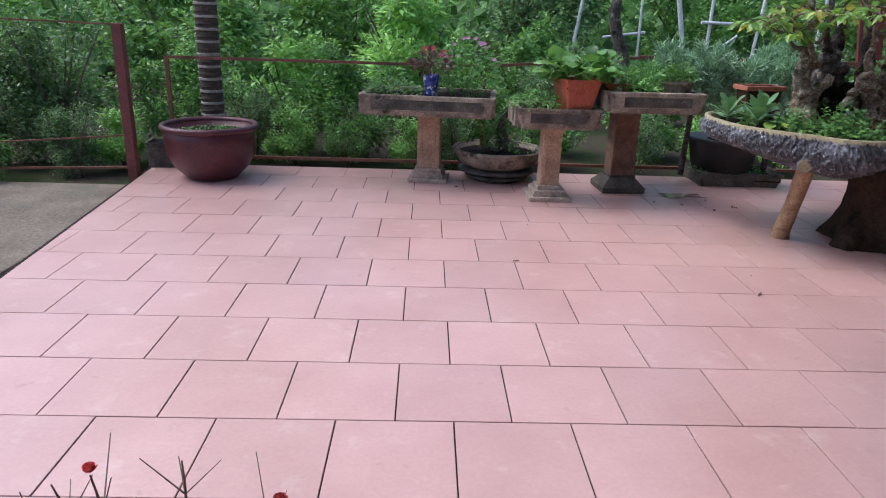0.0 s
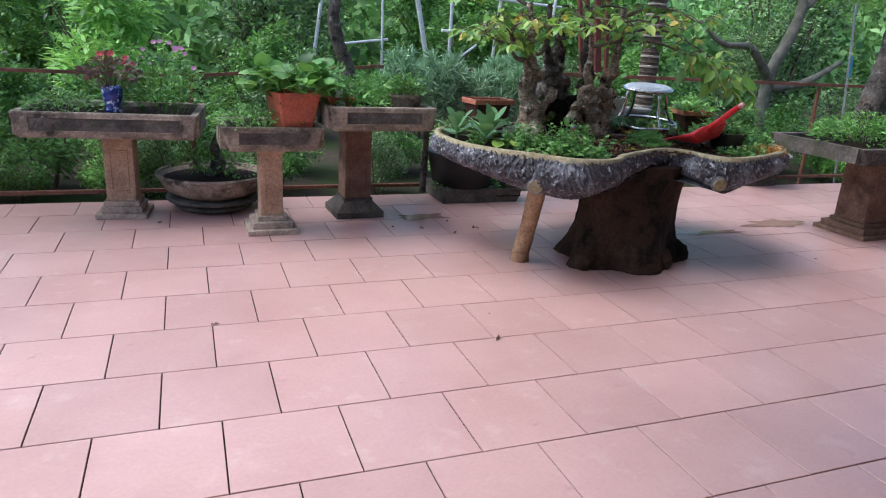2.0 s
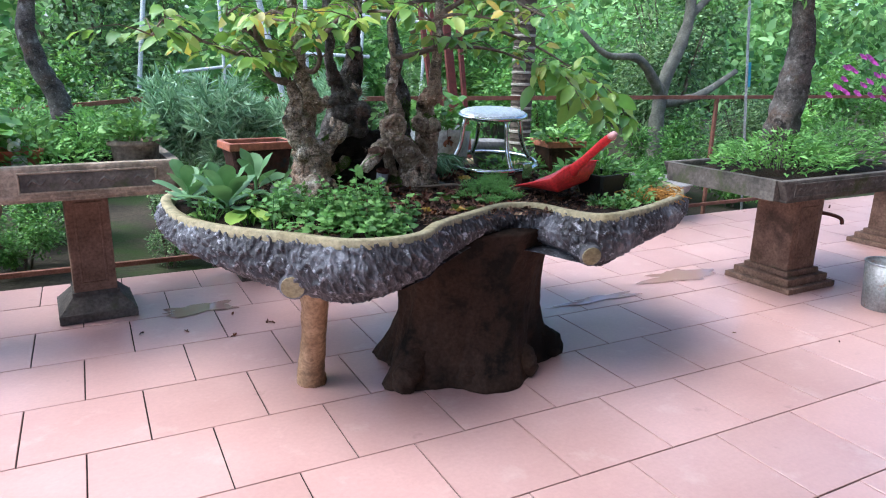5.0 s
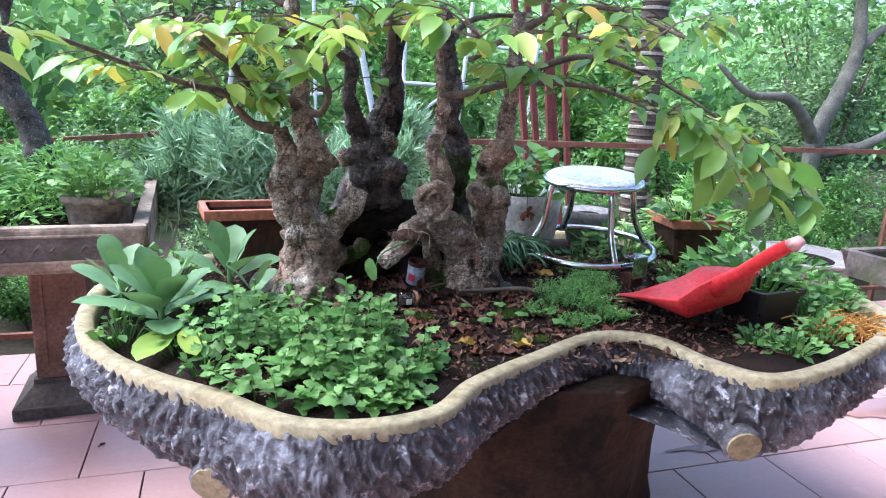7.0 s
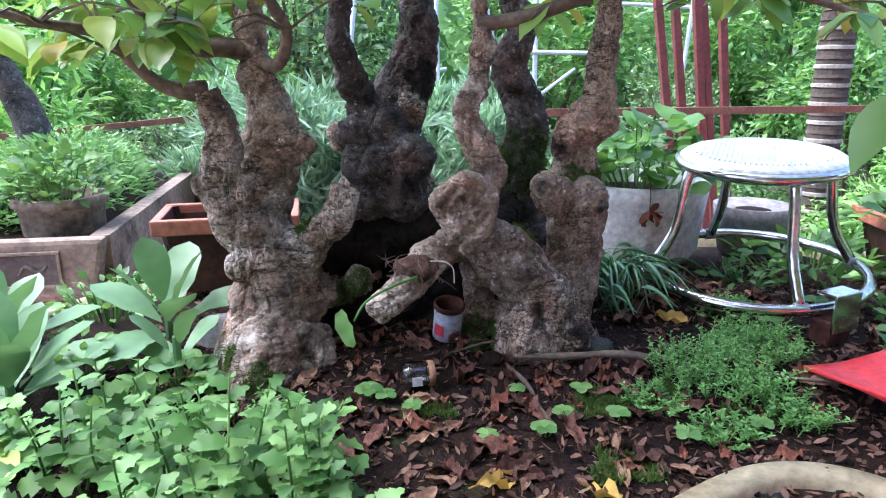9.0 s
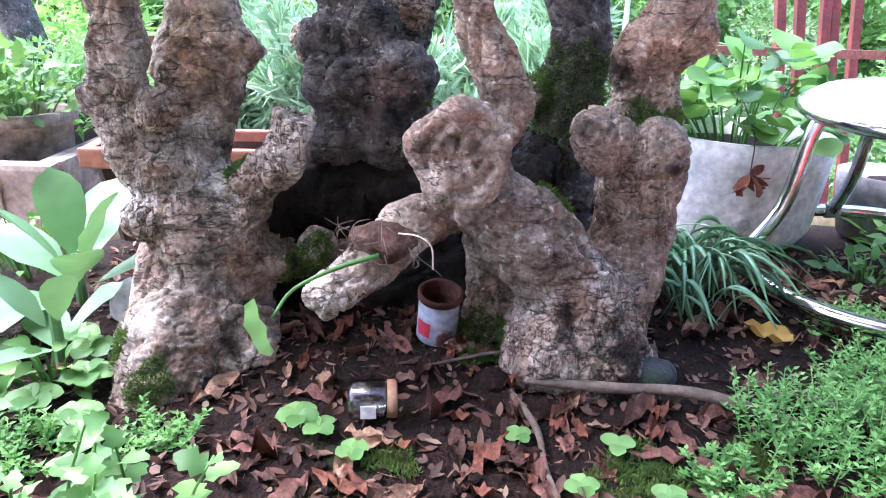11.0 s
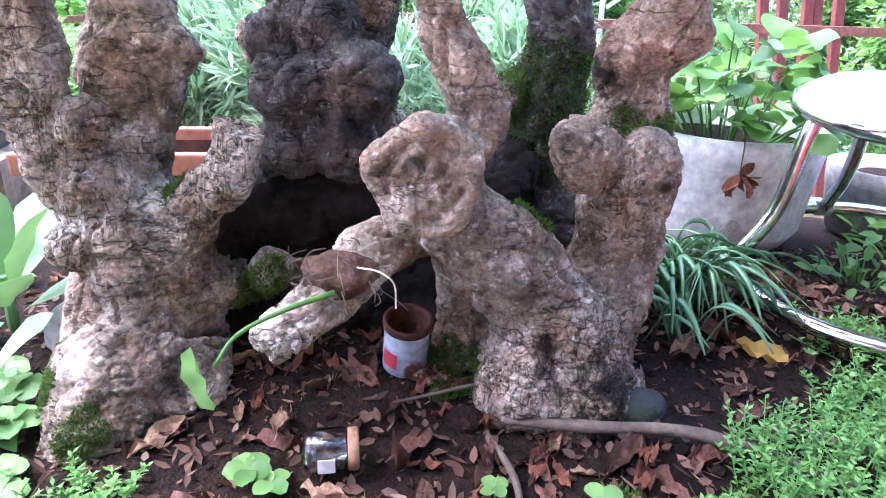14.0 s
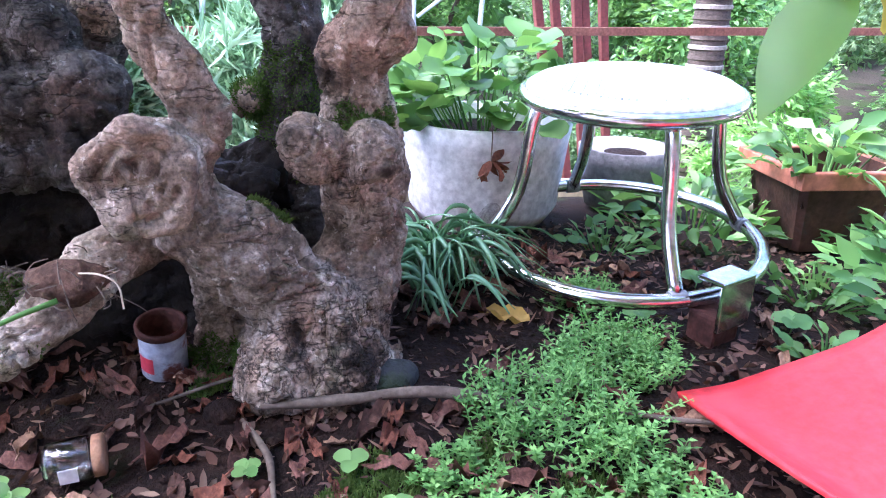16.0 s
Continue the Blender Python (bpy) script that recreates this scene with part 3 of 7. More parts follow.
# ---- unseen house walls and eave, added to cut sky light on the patio ----
M_PLASTER = surface("pale_plaster", (0.24, 0.22, 0.19), (0.32, 0.3, 0.26), 2, 40, 0.9, bump=0.2)
tagged(part("unseen_wall_south", boxes((-4.0, 3.4, -3.0, -2.7, -0.1, 3.2, 0.01)), M_PLASTER), "unseen plain wall added behind the patio to block sky light", "wall", kind="structure")
tagged(part("unseen_wall_east", boxes((3.4, 3.7, -3.0, 1.6, -0.1, 3.2, 0.01)), M_PLASTER), "unseen plain wall added beside the patio to block sky light", "wall", kind="structure")
tagged(part("unseen_wall_north", boxes((3.7, 13.0, 1.3, 1.6, -0.1, 3.2, 0.01)), M_PLASTER), "unseen plain wall added on the garden side to block sky light", "wall", kind="structure")
tagged(part("ceiling", boxes((0.3, 13.0, -3.0, 2.9, 2.9, 3.05, 0.01)), M_PLASTER), "unseen roof slab with a deep eave, added to darken the patio", "ceiling", kind="structure")


# ---- fence ----
def fence(name, label, posts, rails):
    f = thing(name, posts[0][0], posts[0][1], -0.1, label, "fence")
    ox, oy = posts[0][0], posts[0][1]
    for x, y, h, w in posts:
        part("post", boxes((x - ox - w / 2, x - ox + w / 2, y - oy - w / 2, y - oy + w / 2, 0, h + 0.1, 0.004)), M_RED if w > 0.05 else M_RUST, f)
    for x0, y0, z0, x1, y1, z1, w in rails:
        part("rail", tube([(x0 - ox, y0 - oy, z0 + 0.1, w), (x1 - ox, y1 - oy, z1 + 0.1, w)], seg=4, n=1), M_RUST, f)
    return f


corner = fence("corner_fence", "red-brown painted steel post with thin rusty rails", [(-2.36, 5.62, 1.21, 0.075), (-2.19, 6.15, 0.92, 0.025)],
               [(-2.36, 5.62, 1.2, -6.5, 4.9, 1.3, 0.009), (-2.36, 5.62, 0.33, -6.5, 4.9, 0.1, 0.008), (-2.36, 5.62, 0.06, -6.5, 5.0, 0.05, 0.012)])
back = fence("back_fence", "rusty angle-iron fence rail along the patio edge", [(-2.2, 6.16, 0.93, 0.03), (0.6, 6.18, 0.93, 0.03), (3.2, 6.3, 1.03, 0.04), (7.0, 6.3, 1.04, 0.03), (10.2, 6.3, 1.04, 0.03)],
             [(-2.2, 6.16, 0.93, 0.6, 6.18, 0.93, 0.017), (-2.2, 6.16, 0.06, 0.6, 6.18, 0.06, 0.02), (0.6, 6.18, 0.93, 2.0, 6.28, 1.04, 0.017), (2.0, 6.3, 1.045, 10.2, 6.3, 1.045, 0.022), (0.6, 6.18, 0.06, 10.2, 6.22, 0.06, 0.02)])
bm = bmesh.new()
for k in range(62):
    for sgn in (1, -1):
        x0 = 0.02 + k * 0.045
        xa, xb = (x0, x0 + 0.4) if sgn > 0 else (x0 + 0.4, x0)
        if max(xa, xb) < 2.78:
            tube([(xa, 0.02 * sgn * 0.1, 0.16, 0.0008), (xb, 0.0, 0.68, 0.0008)], bm, seg=3, n=1)
tagged(part("chain_link", bm, M_RUSTDARK, back, "rusty chain-link wire"), kind="stuff")


# ---- stone troughs on pedestals ----
def trough_table(name, x, y, top, lx, ly, wall_h, base_w, shaft_w, mats, label, group, turn=0, taper=0.03, base_steps=2, bevel=0.012):
    """A stone planting trough with a carved front panel, on a pedestal."""
    t = thing(name, x, y, 0, label, "planter", group, turn)
    mt, mp, mb = mats
    z0 = top - wall_h
    w = 0.045
    tr = part("trough_base", boxes((-lx / 2 + taper, lx / 2 - taper, -ly / 2 + 0.01, ly / 2 - 0.01, z0 - 0.012, z0 + 0.03, 0.006)), mt, t)
    for q in ((-lx / 2, lx / 2, -ly / 2, -ly / 2 + w, z0, top, bevel, (taper, 0)), (-lx / 2, lx / 2, ly / 2 - w, ly / 2, z0, top, bevel, (taper, 0)),
              (-lx / 2, -lx / 2 + w, -ly / 2 + w, ly / 2 - w, z0, top - 0.002, 0), (lx / 2 - w, lx / 2, -ly / 2 + w, ly / 2 - w, z0, top - 0.002, 0)):
        part("trough_wall", boxes(q), mt, t)
    px = lx / 2 - 0.1
    zc, ph = (z0 + top) / 2, wall_h * 0.26
    bm = boxes((-px, px, -ly / 2 - 0.006, -ly / 2 + 0.01, zc + ph, zc + ph + 0.008), (-px, px, -ly / 2 - 0.006, -ly / 2 + 0.01, zc - ph - 0.008, zc - ph),
               (-px, -px + 0.008, -ly / 2 - 0.006, -ly / 2 + 0.01, zc - ph, zc + ph), (px - 0.008, px, -ly / 2 - 0.006, -ly / 2 + 0.01, zc - ph, zc + ph), bevel=0.002)
    n = max(3, int(px * 2 / 0.11))
    for i in range(n):
        cx = -px + (i + 0.5) * 2 * px / n
        relief = bmesh.new()
        tube([(cx - 0.03, -ly / 2 - 0.001, zc - ph * 0.3, 0.004), (cx - 0.01, -ly / 2 - 0.002, zc + ph * 0.3, 0.006), (cx + 0.015, -ly / 2 - 0.002, zc - ph * 0.2, 0.006), (cx + 0.035, -ly / 2 - 0.001, zc + ph * 0.3, 0.004)], relief, seg=5, n=3)
        part("relief", relief, M_STONE_D, tr, smooth=True)
    part("carved_panel", bm, mt, tr)
    part("panel_field", boxes((-px + 0.009, px - 0.009, -ly / 2 - 0.0025, -ly / 2 + 0.01, zc - ph + 0.001, zc + ph - 0.001, 0.001)), M_STONE_D, tr, "dark field inside the carved frame")
    bm = boxes((-shaft_w / 2, shaft_w / 2, -shaft_w / 2, shaft_w / 2, 0.11, z0 - 0.05, 0.012), (-shaft_w / 2 - 0.035, shaft_w / 2 + 0.035, -shaft_w / 2 - 0.035, shaft_w / 2 + 0.035, z0 - 0.065, z0 - 0.01, 0.008, (0.035, 0.035)))
    sh = part("pedestal_shaft", bm, mp, t)
    q = shaft_w / 2
    f = q * 0.62
    part("shaft_panel", boxes((-f, f, -q - 0.006, -q + 0.01, 0.18, 0.19), (-f, f, -q - 0.006, -q + 0.01, z0 - 0.14, z0 - 0.13), (-f, -f + 0.01, -q - 0.006, -q + 0.01, 0.19, z0 - 0.14), (f - 0.01, f, -q - 0.006, -q + 0.01, 0.19, z0 - 0.14), bevel=0.002), mp, sh)
    b = base_w / 2
    if base_steps == 2:
        bm = boxes((-b, b, -b, b, 0, 0.035, 0.006), (-b + 0.035, b - 0.035, -b + 0.035, b - 0.035, 0.035, 0.08, 0.006), (-shaft_w / 2 - 0.02, shaft_w / 2 + 0.02, -shaft_w / 2 - 0.02, shaft_w / 2 + 0.02, 0.08, 0.115, 0.006))
    else:
        bm = boxes((-b, b, -b, b, 0, 0.05, 0.008), (-shaft_w / 2 - 0.01, shaft_w / 2 + 0.01, -shaft_w / 2 - 0.01, shaft_w / 2 + 0.01, 0.12, 0.14, 0.003))
        box(bm, -b + 0.008, b - 0.008, -b + 0.008, b - 0.008, 0.13, 0.05, taper=(shaft_w and (b - 0.008 - shaft_w / 2), (b - 0.008 - shaft_w / 2)))
    part("pedestal_base", bm, mb, t)
    bm = bmesh.new()
    nx, ny = 14, 8
    gx = [[bm.verts.new((-lx / 2 + w + (lx - 2 * w) * i / nx, -ly / 2 + w + (ly - 2 * w) * j / ny, top - 0.035 + 0.03 * noise.noise(Vector((i * 0.5 + x, j * 0.5, 0))) + 0.02 * math.sin(math.pi * i / nx) * math.sin(math.pi * j / ny))) for i in range(nx + 1)] for j in range(ny + 1)]
    for j in range(ny):
        for i in range(nx):
            bm.faces.new((gx[j][i], gx[j][i + 1], gx[j + 1][i + 1], gx[j + 1][i]))
    part("soil", bm, M_SOIL, t, "dark damp soil", smooth=True)
    return t


G_TR = "stone troughs on pedestals"
trough_table("stone_trough", 0.12, 5.73, 0.745, 1.09, 0.74, 0.15, 0.33, 0.19, (M_TROUGH, M_STONE_P, M_STONE), "long carved grey stone planting trough on a square pedestal", G_TR, turn=-6)
trough_table("square_planter", 1.06, 5.2, 0.725, 0.64, 0.5, 0.14, 0.33, 0.15, (M_TROUGH, M_STONE_P, M_STONE), "small carved stone planter on a slim ochre stone pedestal", G_TR, turn=1, taper=0.05)
trough_table("dark_trough", 1.72, 5.55, 0.87, 0.72, 1.36, 0.14, 0.36, 0.2, (M_TROUGH, M_STONE_R, M_STONE_D), "weathered grey stone trough on a brown pedestal with a mossy foot", G_TR, turn=3, base_steps=1, taper=0.03)
trough_table("grey_trough", 5.62, 4.42, 0.75, 1.42, 0.82, 0.11, 0.46, 0.27, (M_STONE_D, M_STONE_R, M_STONE_R), "grey stone tray planter on a broad reddish-brown pedestal", G_TR, turn=2, taper=0.06)
trough_table("far_trough", 7.3, 4.7, 0.76, 1.0, 0.75, 0.11, 0.44, 0.25, (M_STONE_D, M_STONE_R, M_STONE_R), "grey stone planter on a reddish-brown pedestal by the tap", G_TR, turn=2, taper=0.05)


# ---- bowls and pots ----
def pot(name, x, y, z, profile, mat, label, soil_r, soil_z, seg=40, sx=1.0, sy=1.0, turn=0, rim=None, cat="pot", group="", wob=0.0):
    t = thing(name, x, y, z, label, cat, group, turn)
    part("pot_body", lathe(profile, seg, sx=sx, sy=sy, wob=wob), mat, t, smooth=True)
    if rim:
        r, zz, th = rim
        part("rim", tube([(sx * r * math.cos(a * 0.1963), sy * r * math.sin(a * 0.1963), zz, th) for a in range(32)], seg=8, n=1, closed=True), mat, t, smooth=True)
    part("soil", lathe([(0, soil_z + 0.012), (soil_r * 0.5, soil_z + 0.01), (soil_r, soil_z)], 24, sx=sx, sy=sy), M_SOIL, t, smooth=True)
    return t


pot("glazed_bowl", -1.7, 5.62, 0, [(0, 0), (0.2, 0), (0.22, 0.02), (0.3, 0.1), (0.355, 0.22), (0.365, 0.32), (0.372, 0.42), (0.35, 0.43), (0.335, 0.37), (0.0, 0.35)], M_PURPLE,
    "large dark purple glazed round water bowl with duckweed", 0.338, 0.375, rim=(0.372, 0.425, 0.026), cat="bowl")
pot("shallow_bowl", 0.72, 5.85, 0.1, [(0, 0), (0.24, 0), (0.33, 0.05), (0.38, 0.13), (0.385, 0.16), (0.365, 0.16), (0.34, 0.12), (0, 0.11)], M_TROUGH,
    "shallow round grey stone bonsai bowl", 0.35, 0.13, rim=(0.385, 0.16, 0.014), cat="bowl")
t = thing("bowl_stand", 0.72, 5.85, 0, "stacked dark round stone dishes under a bowl", "stand")
part("upper_dish", lathe([(0, 0.05), (0.2, 0.05), (0.33, 0.075), (0.34, 0.09), (0.3, 0.1), (0, 0.1)], 36), M_STONE_D, t, smooth=True)
part("lower_dish", lathe([(0, 0), (0.22, 0), (0.28, 0.03), (0.27, 0.05), (0, 0.05)], 36), M_STONE_D, t, smooth=True)


def square_pot(name, x, y, z, w_top, w_bot, h, d_ratio, mat, label, turn=0, lip=0.018, cat="pot", body=None):
    t = thing(name, x, y, z, label, cat, "", turn)
    bm = bmesh.new()
    rings = []
    for w, zz in ((w_bot, 0), (w_top, h - lip), (w_top + 0.016, h - lip), (w_top + 0.022, h), (w_top - 0.01, h), (w_top - 0.02, h - 0.05)):
        a, b, c = w / 2, w / 2 * d_ratio, min(w * 0.06, 0.012)
        rings.append([bm.verts.new((px, py, zz)) for px, py in ((-a + c, -b), (a - c, -b), (a, -b + c), (a, b - c), (a - c, b), (-a + c, b), (-a, b - c), (-a, -b + c))])
    bm.faces.new(rings[0][::-1])
    for p, q in zip(rings, rings[1:]):
        for i in range(8):
            bm.faces.new((p[i], p[(i + 1) % 8], q[(i + 1) % 8], q[i]))
    if body:
        pb = part("pot_body", bm, body, t, "sides coloured dark for grime and plant shade")
        a, b, th = w_top / 2, w_top / 2 * d_ratio, 0.014
        rb = boxes((-a - th, a + th, -b - th, -b + 0.004, h - lip - 0.012, h + 0.003, 0.004), (-a - th, a + th, b - 0.004, b + th, h - lip - 0.012, h + 0.003, 0.004),
                   (-a - th, -a + 0.004, -b + 0.004, b - 0.004, h - lip - 0.012, h + 0.002, 0.003), (a - 0.004, a + th, -b + 0.004, b - 0.004, h - lip - 0.012, h + 0.002, 0.003))
        part("lip", rb, mat, pb, "orange-red lip")
    else:
        part("pot_body", bm, mat, t)
    a, b = w_top / 2 - 0.012, (w_top / 2 - 0.012) * d_ratio
    part("soil", boxes((-a, a, -b, b, h - 0.07, h - 0.045, 0)), M_SOIL, t)
    return t


square_pot("orange_planter", 1.2, 5.1, 0.708, 0.28, 0.2, 0.23, 1.0, M_TERRA, "square orange plastic flowerpot on the stone planter", turn=12)
square_pot("small_orange_pot", 1.5, 5.12, 0.83, 0.16, 0.13, 0.08, 1.0, M_TERRA, "small orange plastic pot on the trough's soil", turn=4)
square_pot("terracotta_trough", 2.43, 4.79, 0.79, 0.27, 0.23, 0.16, 0.6, M_TERRA2, "rectangular terracotta planter with dark sides and a raised lip", turn=6, body=M_POTDARK)
square_pot("corner_pot", 4.04, 4.74, 0.75, 0.2, 0.15, 0.16, 1.0, M_TERRA2, "square terracotta pot with dark sides and weeds", turn=-8, body=M_POTDARK)
square_pot("black_pot", 3.8, 4.08, 0.745, 0.17, 0.14, 0.1, 0.9, M_BLACK, "small black plastic nursery pot", turn=10)
square_pot("black_tray", 2.87, 5.92, 0.0, 0.72, 0.66, 0.12, 0.55, M_STONE_D, "low black stone tray planter on the tiles", turn=-4, cat="planter")
square_pot("black_trough_left", -2.05, 6.02, 0.0, 0.62, 0.6, 0.22, 0.35, M_STONE_D, "dark weathered stone box planter behind the bowl", turn=6, cat="planter")
pot("white_pot", 3.42, 4.95, 0.775, [(0, 0), (0.13, 0), (0.15, 0.03), (0.165, 0.16), (0.172, 0.2), (0.16, 0.2), (0.15, 0.15), (0, 0.15)], M_WHITE, "round white glazed pot full of leafy plants", 0.155, 0.165)
pot("grey_pot", 3.76, 5.0, 0.76, [(0, 0), (0.08, 0), (0.1, 0.1), (0.102, 0.13), (0.092, 0.13), (0, 0.1)], M_STONE_G, "grey round cement pot", 0.092, 0.105)
pot("pale_bowl", 6.2, 6.25, 0.16, [(0, 0), (0.2, 0), (0.36, 0.1), (0.38, 0.16), (0.36, 0.16), (0, 0.1)], M_ROCKP, "pale round stone bowl with a small bonsai", 0.35, 0.13, rim=(0.38, 0.16, 0.012), cat="bowl")
t = thing("stone_block", 6.2, 6.25, -0.1, "rough dark stone block under the pale bowl", "stand")
part("block", boxes((-0.2, 0.2, -0.2, 0.2, 0, 0.26, 0.02)), M_STONE_D, t)
pot("black_dish", 1.74, 5.2, 0.845, [(0, 0), (0.1, 0), (0.13, 0.03), (0.125, 0.03), (0, 0.015)], M_BLACK, "round black plastic dish of herbs on the trough", 0.12, 0.02, cat="dish")
pot("blue_vase", 0.12, 5.5, 0.735, [(0, 0), (0.05, 0), (0.055, 0.02), (0.04, 0.04), (0.06, 0.1), (0.065, 0.15), (0.05, 0.17), (0.045, 0.15), (0, 0.15)], M_BLUEWHITE, "blue and white glazed vase with red flowers", 0.045, 0.155, cat="vase")

# metal bucket beside the grey trough
t = thing("metal_bucket", 5.72, 3.82, 0, "dented grey metal bucket spattered with rust", "bucket")
part("bucket_body", lathe([(0, 0), (0.1, 0), (0.103, 0.005), (0.125, 0.27), (0.121, 0.27), (0.098, 0.01), (0, 0.01)], 32), surface("bucket_metal", (0.2, 0.2, 0.2), (0.34, 0.34, 0.34), 6, 70, 0.5, metal=0.4, bump=0.2, spots=(0.2, 0.1, 0.06), spot_scale=16, spot_at=(0.58, 0.68)), t, smooth=True)
part("bucket_rim", tube([(0.124 * math.cos(a * 0.2618), 0.124 * math.sin(a * 0.2618), 0.27, 0.005) for a in range(24)], seg=6, n=1, closed=True), M_GALV, t, smooth=True)
# tap on a standpipe
t = thing("water_tap", 6.4, 4.75, 0, "rusty garden tap on a short standpipe", "tap")
part("standpipe", tube([(0, 0, 0, 0.018), (0, 0, 0.34, 0.018)], seg=10, n=1), M_RED, t)
part("spout", tube([(0, 0, 0.32, 0.014), (0.1, -0.05, 0.3, 0.013), (0.17, -0.08, 0.27, 0.014), (0.18, -0.085, 0.23, 0.013)], seg=8, n=3), M_RUSTDARK, t, smooth=True)
part("tap_handle", tube([(0.04, -0.06, 0.36, 0.006), (0.12, -0.01, 0.36, 0.006)], seg=6, n=1), M_RUSTDARK, t)

# puddles on the tiles
for px, py, rx, ry in ((5.05, 4.75, 0.26, 0.09), (4.3, 4.6, 0.3, 0.04), (2.2, 5.35, 0.2, 0.07)):
    bm = bmesh.new()
    ring = []
    for a in range(60):
        w = a * 2 * math.pi / 60
        k = 1 + 0.75 * noise.noise(Vector((px + 1.6 * math.cos(w), py + 1.6 * math.sin(w), 1))) + 0.3 * noise.noise(Vector((px + 5 * math.cos(w), py + 5 * math.sin(w), 4)))
        ring.append(bm.verts.new((px + rx * k * math.cos(w), py + ry * k * math.sin(w), 0.0045)))
    bm.faces.new(ring)
    tagged(part("puddle", bm, M_WATER), "shallow rainwater puddle on the tiles", "puddle", "puddles on the tiles", kind="structure")


# ---- the bonsai table ----
RIM_Z = 0.757
RIM = [(2.0, 4.45), (2.02, 4.25), (2.09, 4.08), (2.2, 3.94), (2.32, 3.83), (2.44, 3.70), (2.58, 3.655), (2.73, 3.68), (2.85, 3.79), (3.05, 3.9), (3.24, 3.99), (3.36, 3.95), (3.40, 3.80), (3.47, 3.69),
       (3.6, 3.68), (3.85, 3.76), (4.12, 3.9), (4.27, 4.1), (4.25, 4.4), (4.15, 4.8), (3.9, 5.15), (3.4, 5.25), (2.9, 5.12), (2.5, 5.02), (2.15, 4.85), (2.02, 4.65)]


def closed_line(pts, n):
    p = [pts[-1]] + list(pts) + [pts[0], pts[1]]
    c = smooth_line(p, n)
    return c[n:-n - 1 - 0][:len(pts) * n]


RIMC = closed_line(RIM, 12)


def outline_normals(c):
    d = np.roll(c, -1, 0) - np.roll(c, 1, 0)
    d /= np.linalg.norm(d, axis=1, keepdims=True)
    return np.stack([d[:, 1], -d[:, 0]], 1)


RIMN = outline_normals(RIMC)


def soil_height(x, y):
    d2 = ((x - 2.95) / 0.75) ** 2 + ((y - 4.65) / 0.45) ** 2
    return 0.735 + 0.06 * math.exp(-d2) + 0.012 * noise.noise(Vector((x * 6, y * 6, 0)))


table = thing("bonsai_table", 3.1, 4.4, 0, "free-form cement planter table moulded like a bark-clad log", "planter")
off = np.array([3.1, 4.4])


def offset_ring(d, z, wob=0.0):
    q = RIMC + RIMN * d - off
    return [(q[i, 0], q[i, 1], z(i) if callable(z) else z) for i in range(len(q))]


def strip(bm, rings, smooth_close=True):
    vs = [[bm.verts.new(p) for p in r] for r in rings]
    n = len(vs[0])
    for a, b in zip(vs, vs[1:]):
        for i in range(n):
            j = (i + 1) % n
            bm.faces.new((a[i], a[j], b[j], b[i]))
    return vs


# bark side: rough vertical plates, deeper in the middle of the front
bm = bmesh.new()
ROWS_B = 30
rings = []
fine = closed_line(RIM, 60)
fn = outline_normals(fine)


def skirt(x):
    return 0.17 + 0.06 * math.exp(-((x - 2.42) / 0.25) ** 2) + 0.05 * math.exp(-((x - 3.52) / 0.16) ** 2) - 0.045 * math.exp(-((x - 3.1) / 0.16) ** 2) - 0.04 * math.exp(-((x - 4.25) / 0.2) ** 2) - 0.03 * math.exp(-((x - 2.0) / 0.12) ** 2)


for k in range(ROWS_B + 1):
    f = k / ROWS_B
    ring = []
    for (x, y), (nx, ny) in zip(fine, fn):
        z = RIM_Z - 0.004 - f * skirt(x)
        run = x * 0.7 + y * 0.7
        plates = noise.ridged_multi_fractal(Vector((x * 42 + z * 20, y * 42, z * 30)), 0.9, 2.0, 3, 0.8, 2.0)
        bulge = 0.03 * math.sin(math.pi * min(f * 1.15, 1.0)) - 0.055 * max(0, f - 0.75) / 0.25
        flake = max(0.0, noise.noise(Vector((x * 70 + z * 45, y * 70, z * 42))))
        d = bulge + (0.013 * (plates - 1.0) + 0.016 * flake) * (1 if 0 < k else 0)
        ring.append((x + nx * d - off[0], y + ny * d - off[1], z))
    rings.append(ring)
tm_ = fine.mean(0)
for g in (0.9, 0.7, 0.45, 0.2, 0.03):
    rings.append([(tm_[0] + (x - tm_[0]) * g - off[0], tm_[1] + (y - tm_[1]) * g - off[1], RIM_Z - 0.17 + (0.17 - skirt(x)) * max(0, g - 0.6) * 2) for x, y in fine])
vs = strip(bm, rings)
bm.faces.new(vs[-1])
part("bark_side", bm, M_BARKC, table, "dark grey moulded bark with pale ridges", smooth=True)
bm = bmesh.new()
strip(bm, [offset_ring(0.004, RIM_Z - 0.03), offset_ring(0.006, RIM_Z), offset_ring(-0.006, RIM_Z + 0.004), offset_ring(-0.032, RIM_Z + 0.001), offset_ring(-0.038, RIM_Z - 0.012), offset_ring(-0.045, RIM_Z - 0.05)])
part("rim", bm, M_RIM, table, "ochre painted smooth rim", smooth=True)
# soil bed
bm = bmesh.new()
inner = RIMC - RIMN * 0.04
mid = inner.mean(0)
rings = []
for f in (1.0, 0.93, 0.85, 0.75, 0.65, 0.55, 0.45, 0.35, 0.25, 0.15, 0.07):
    rings.append([(mid[0] + (x - mid[0]) * f - off[0], mid[1] + (y - mid[1]) * f - off[1], soil_height(mid[0] + (x - mid[0]) * f, mid[1] + (y - mid[1]) * f) - (0.02 if f == 1 else 0)) for x, y in inner])
vs = strip(bm, rings)
bm.faces.new(vs[-1])
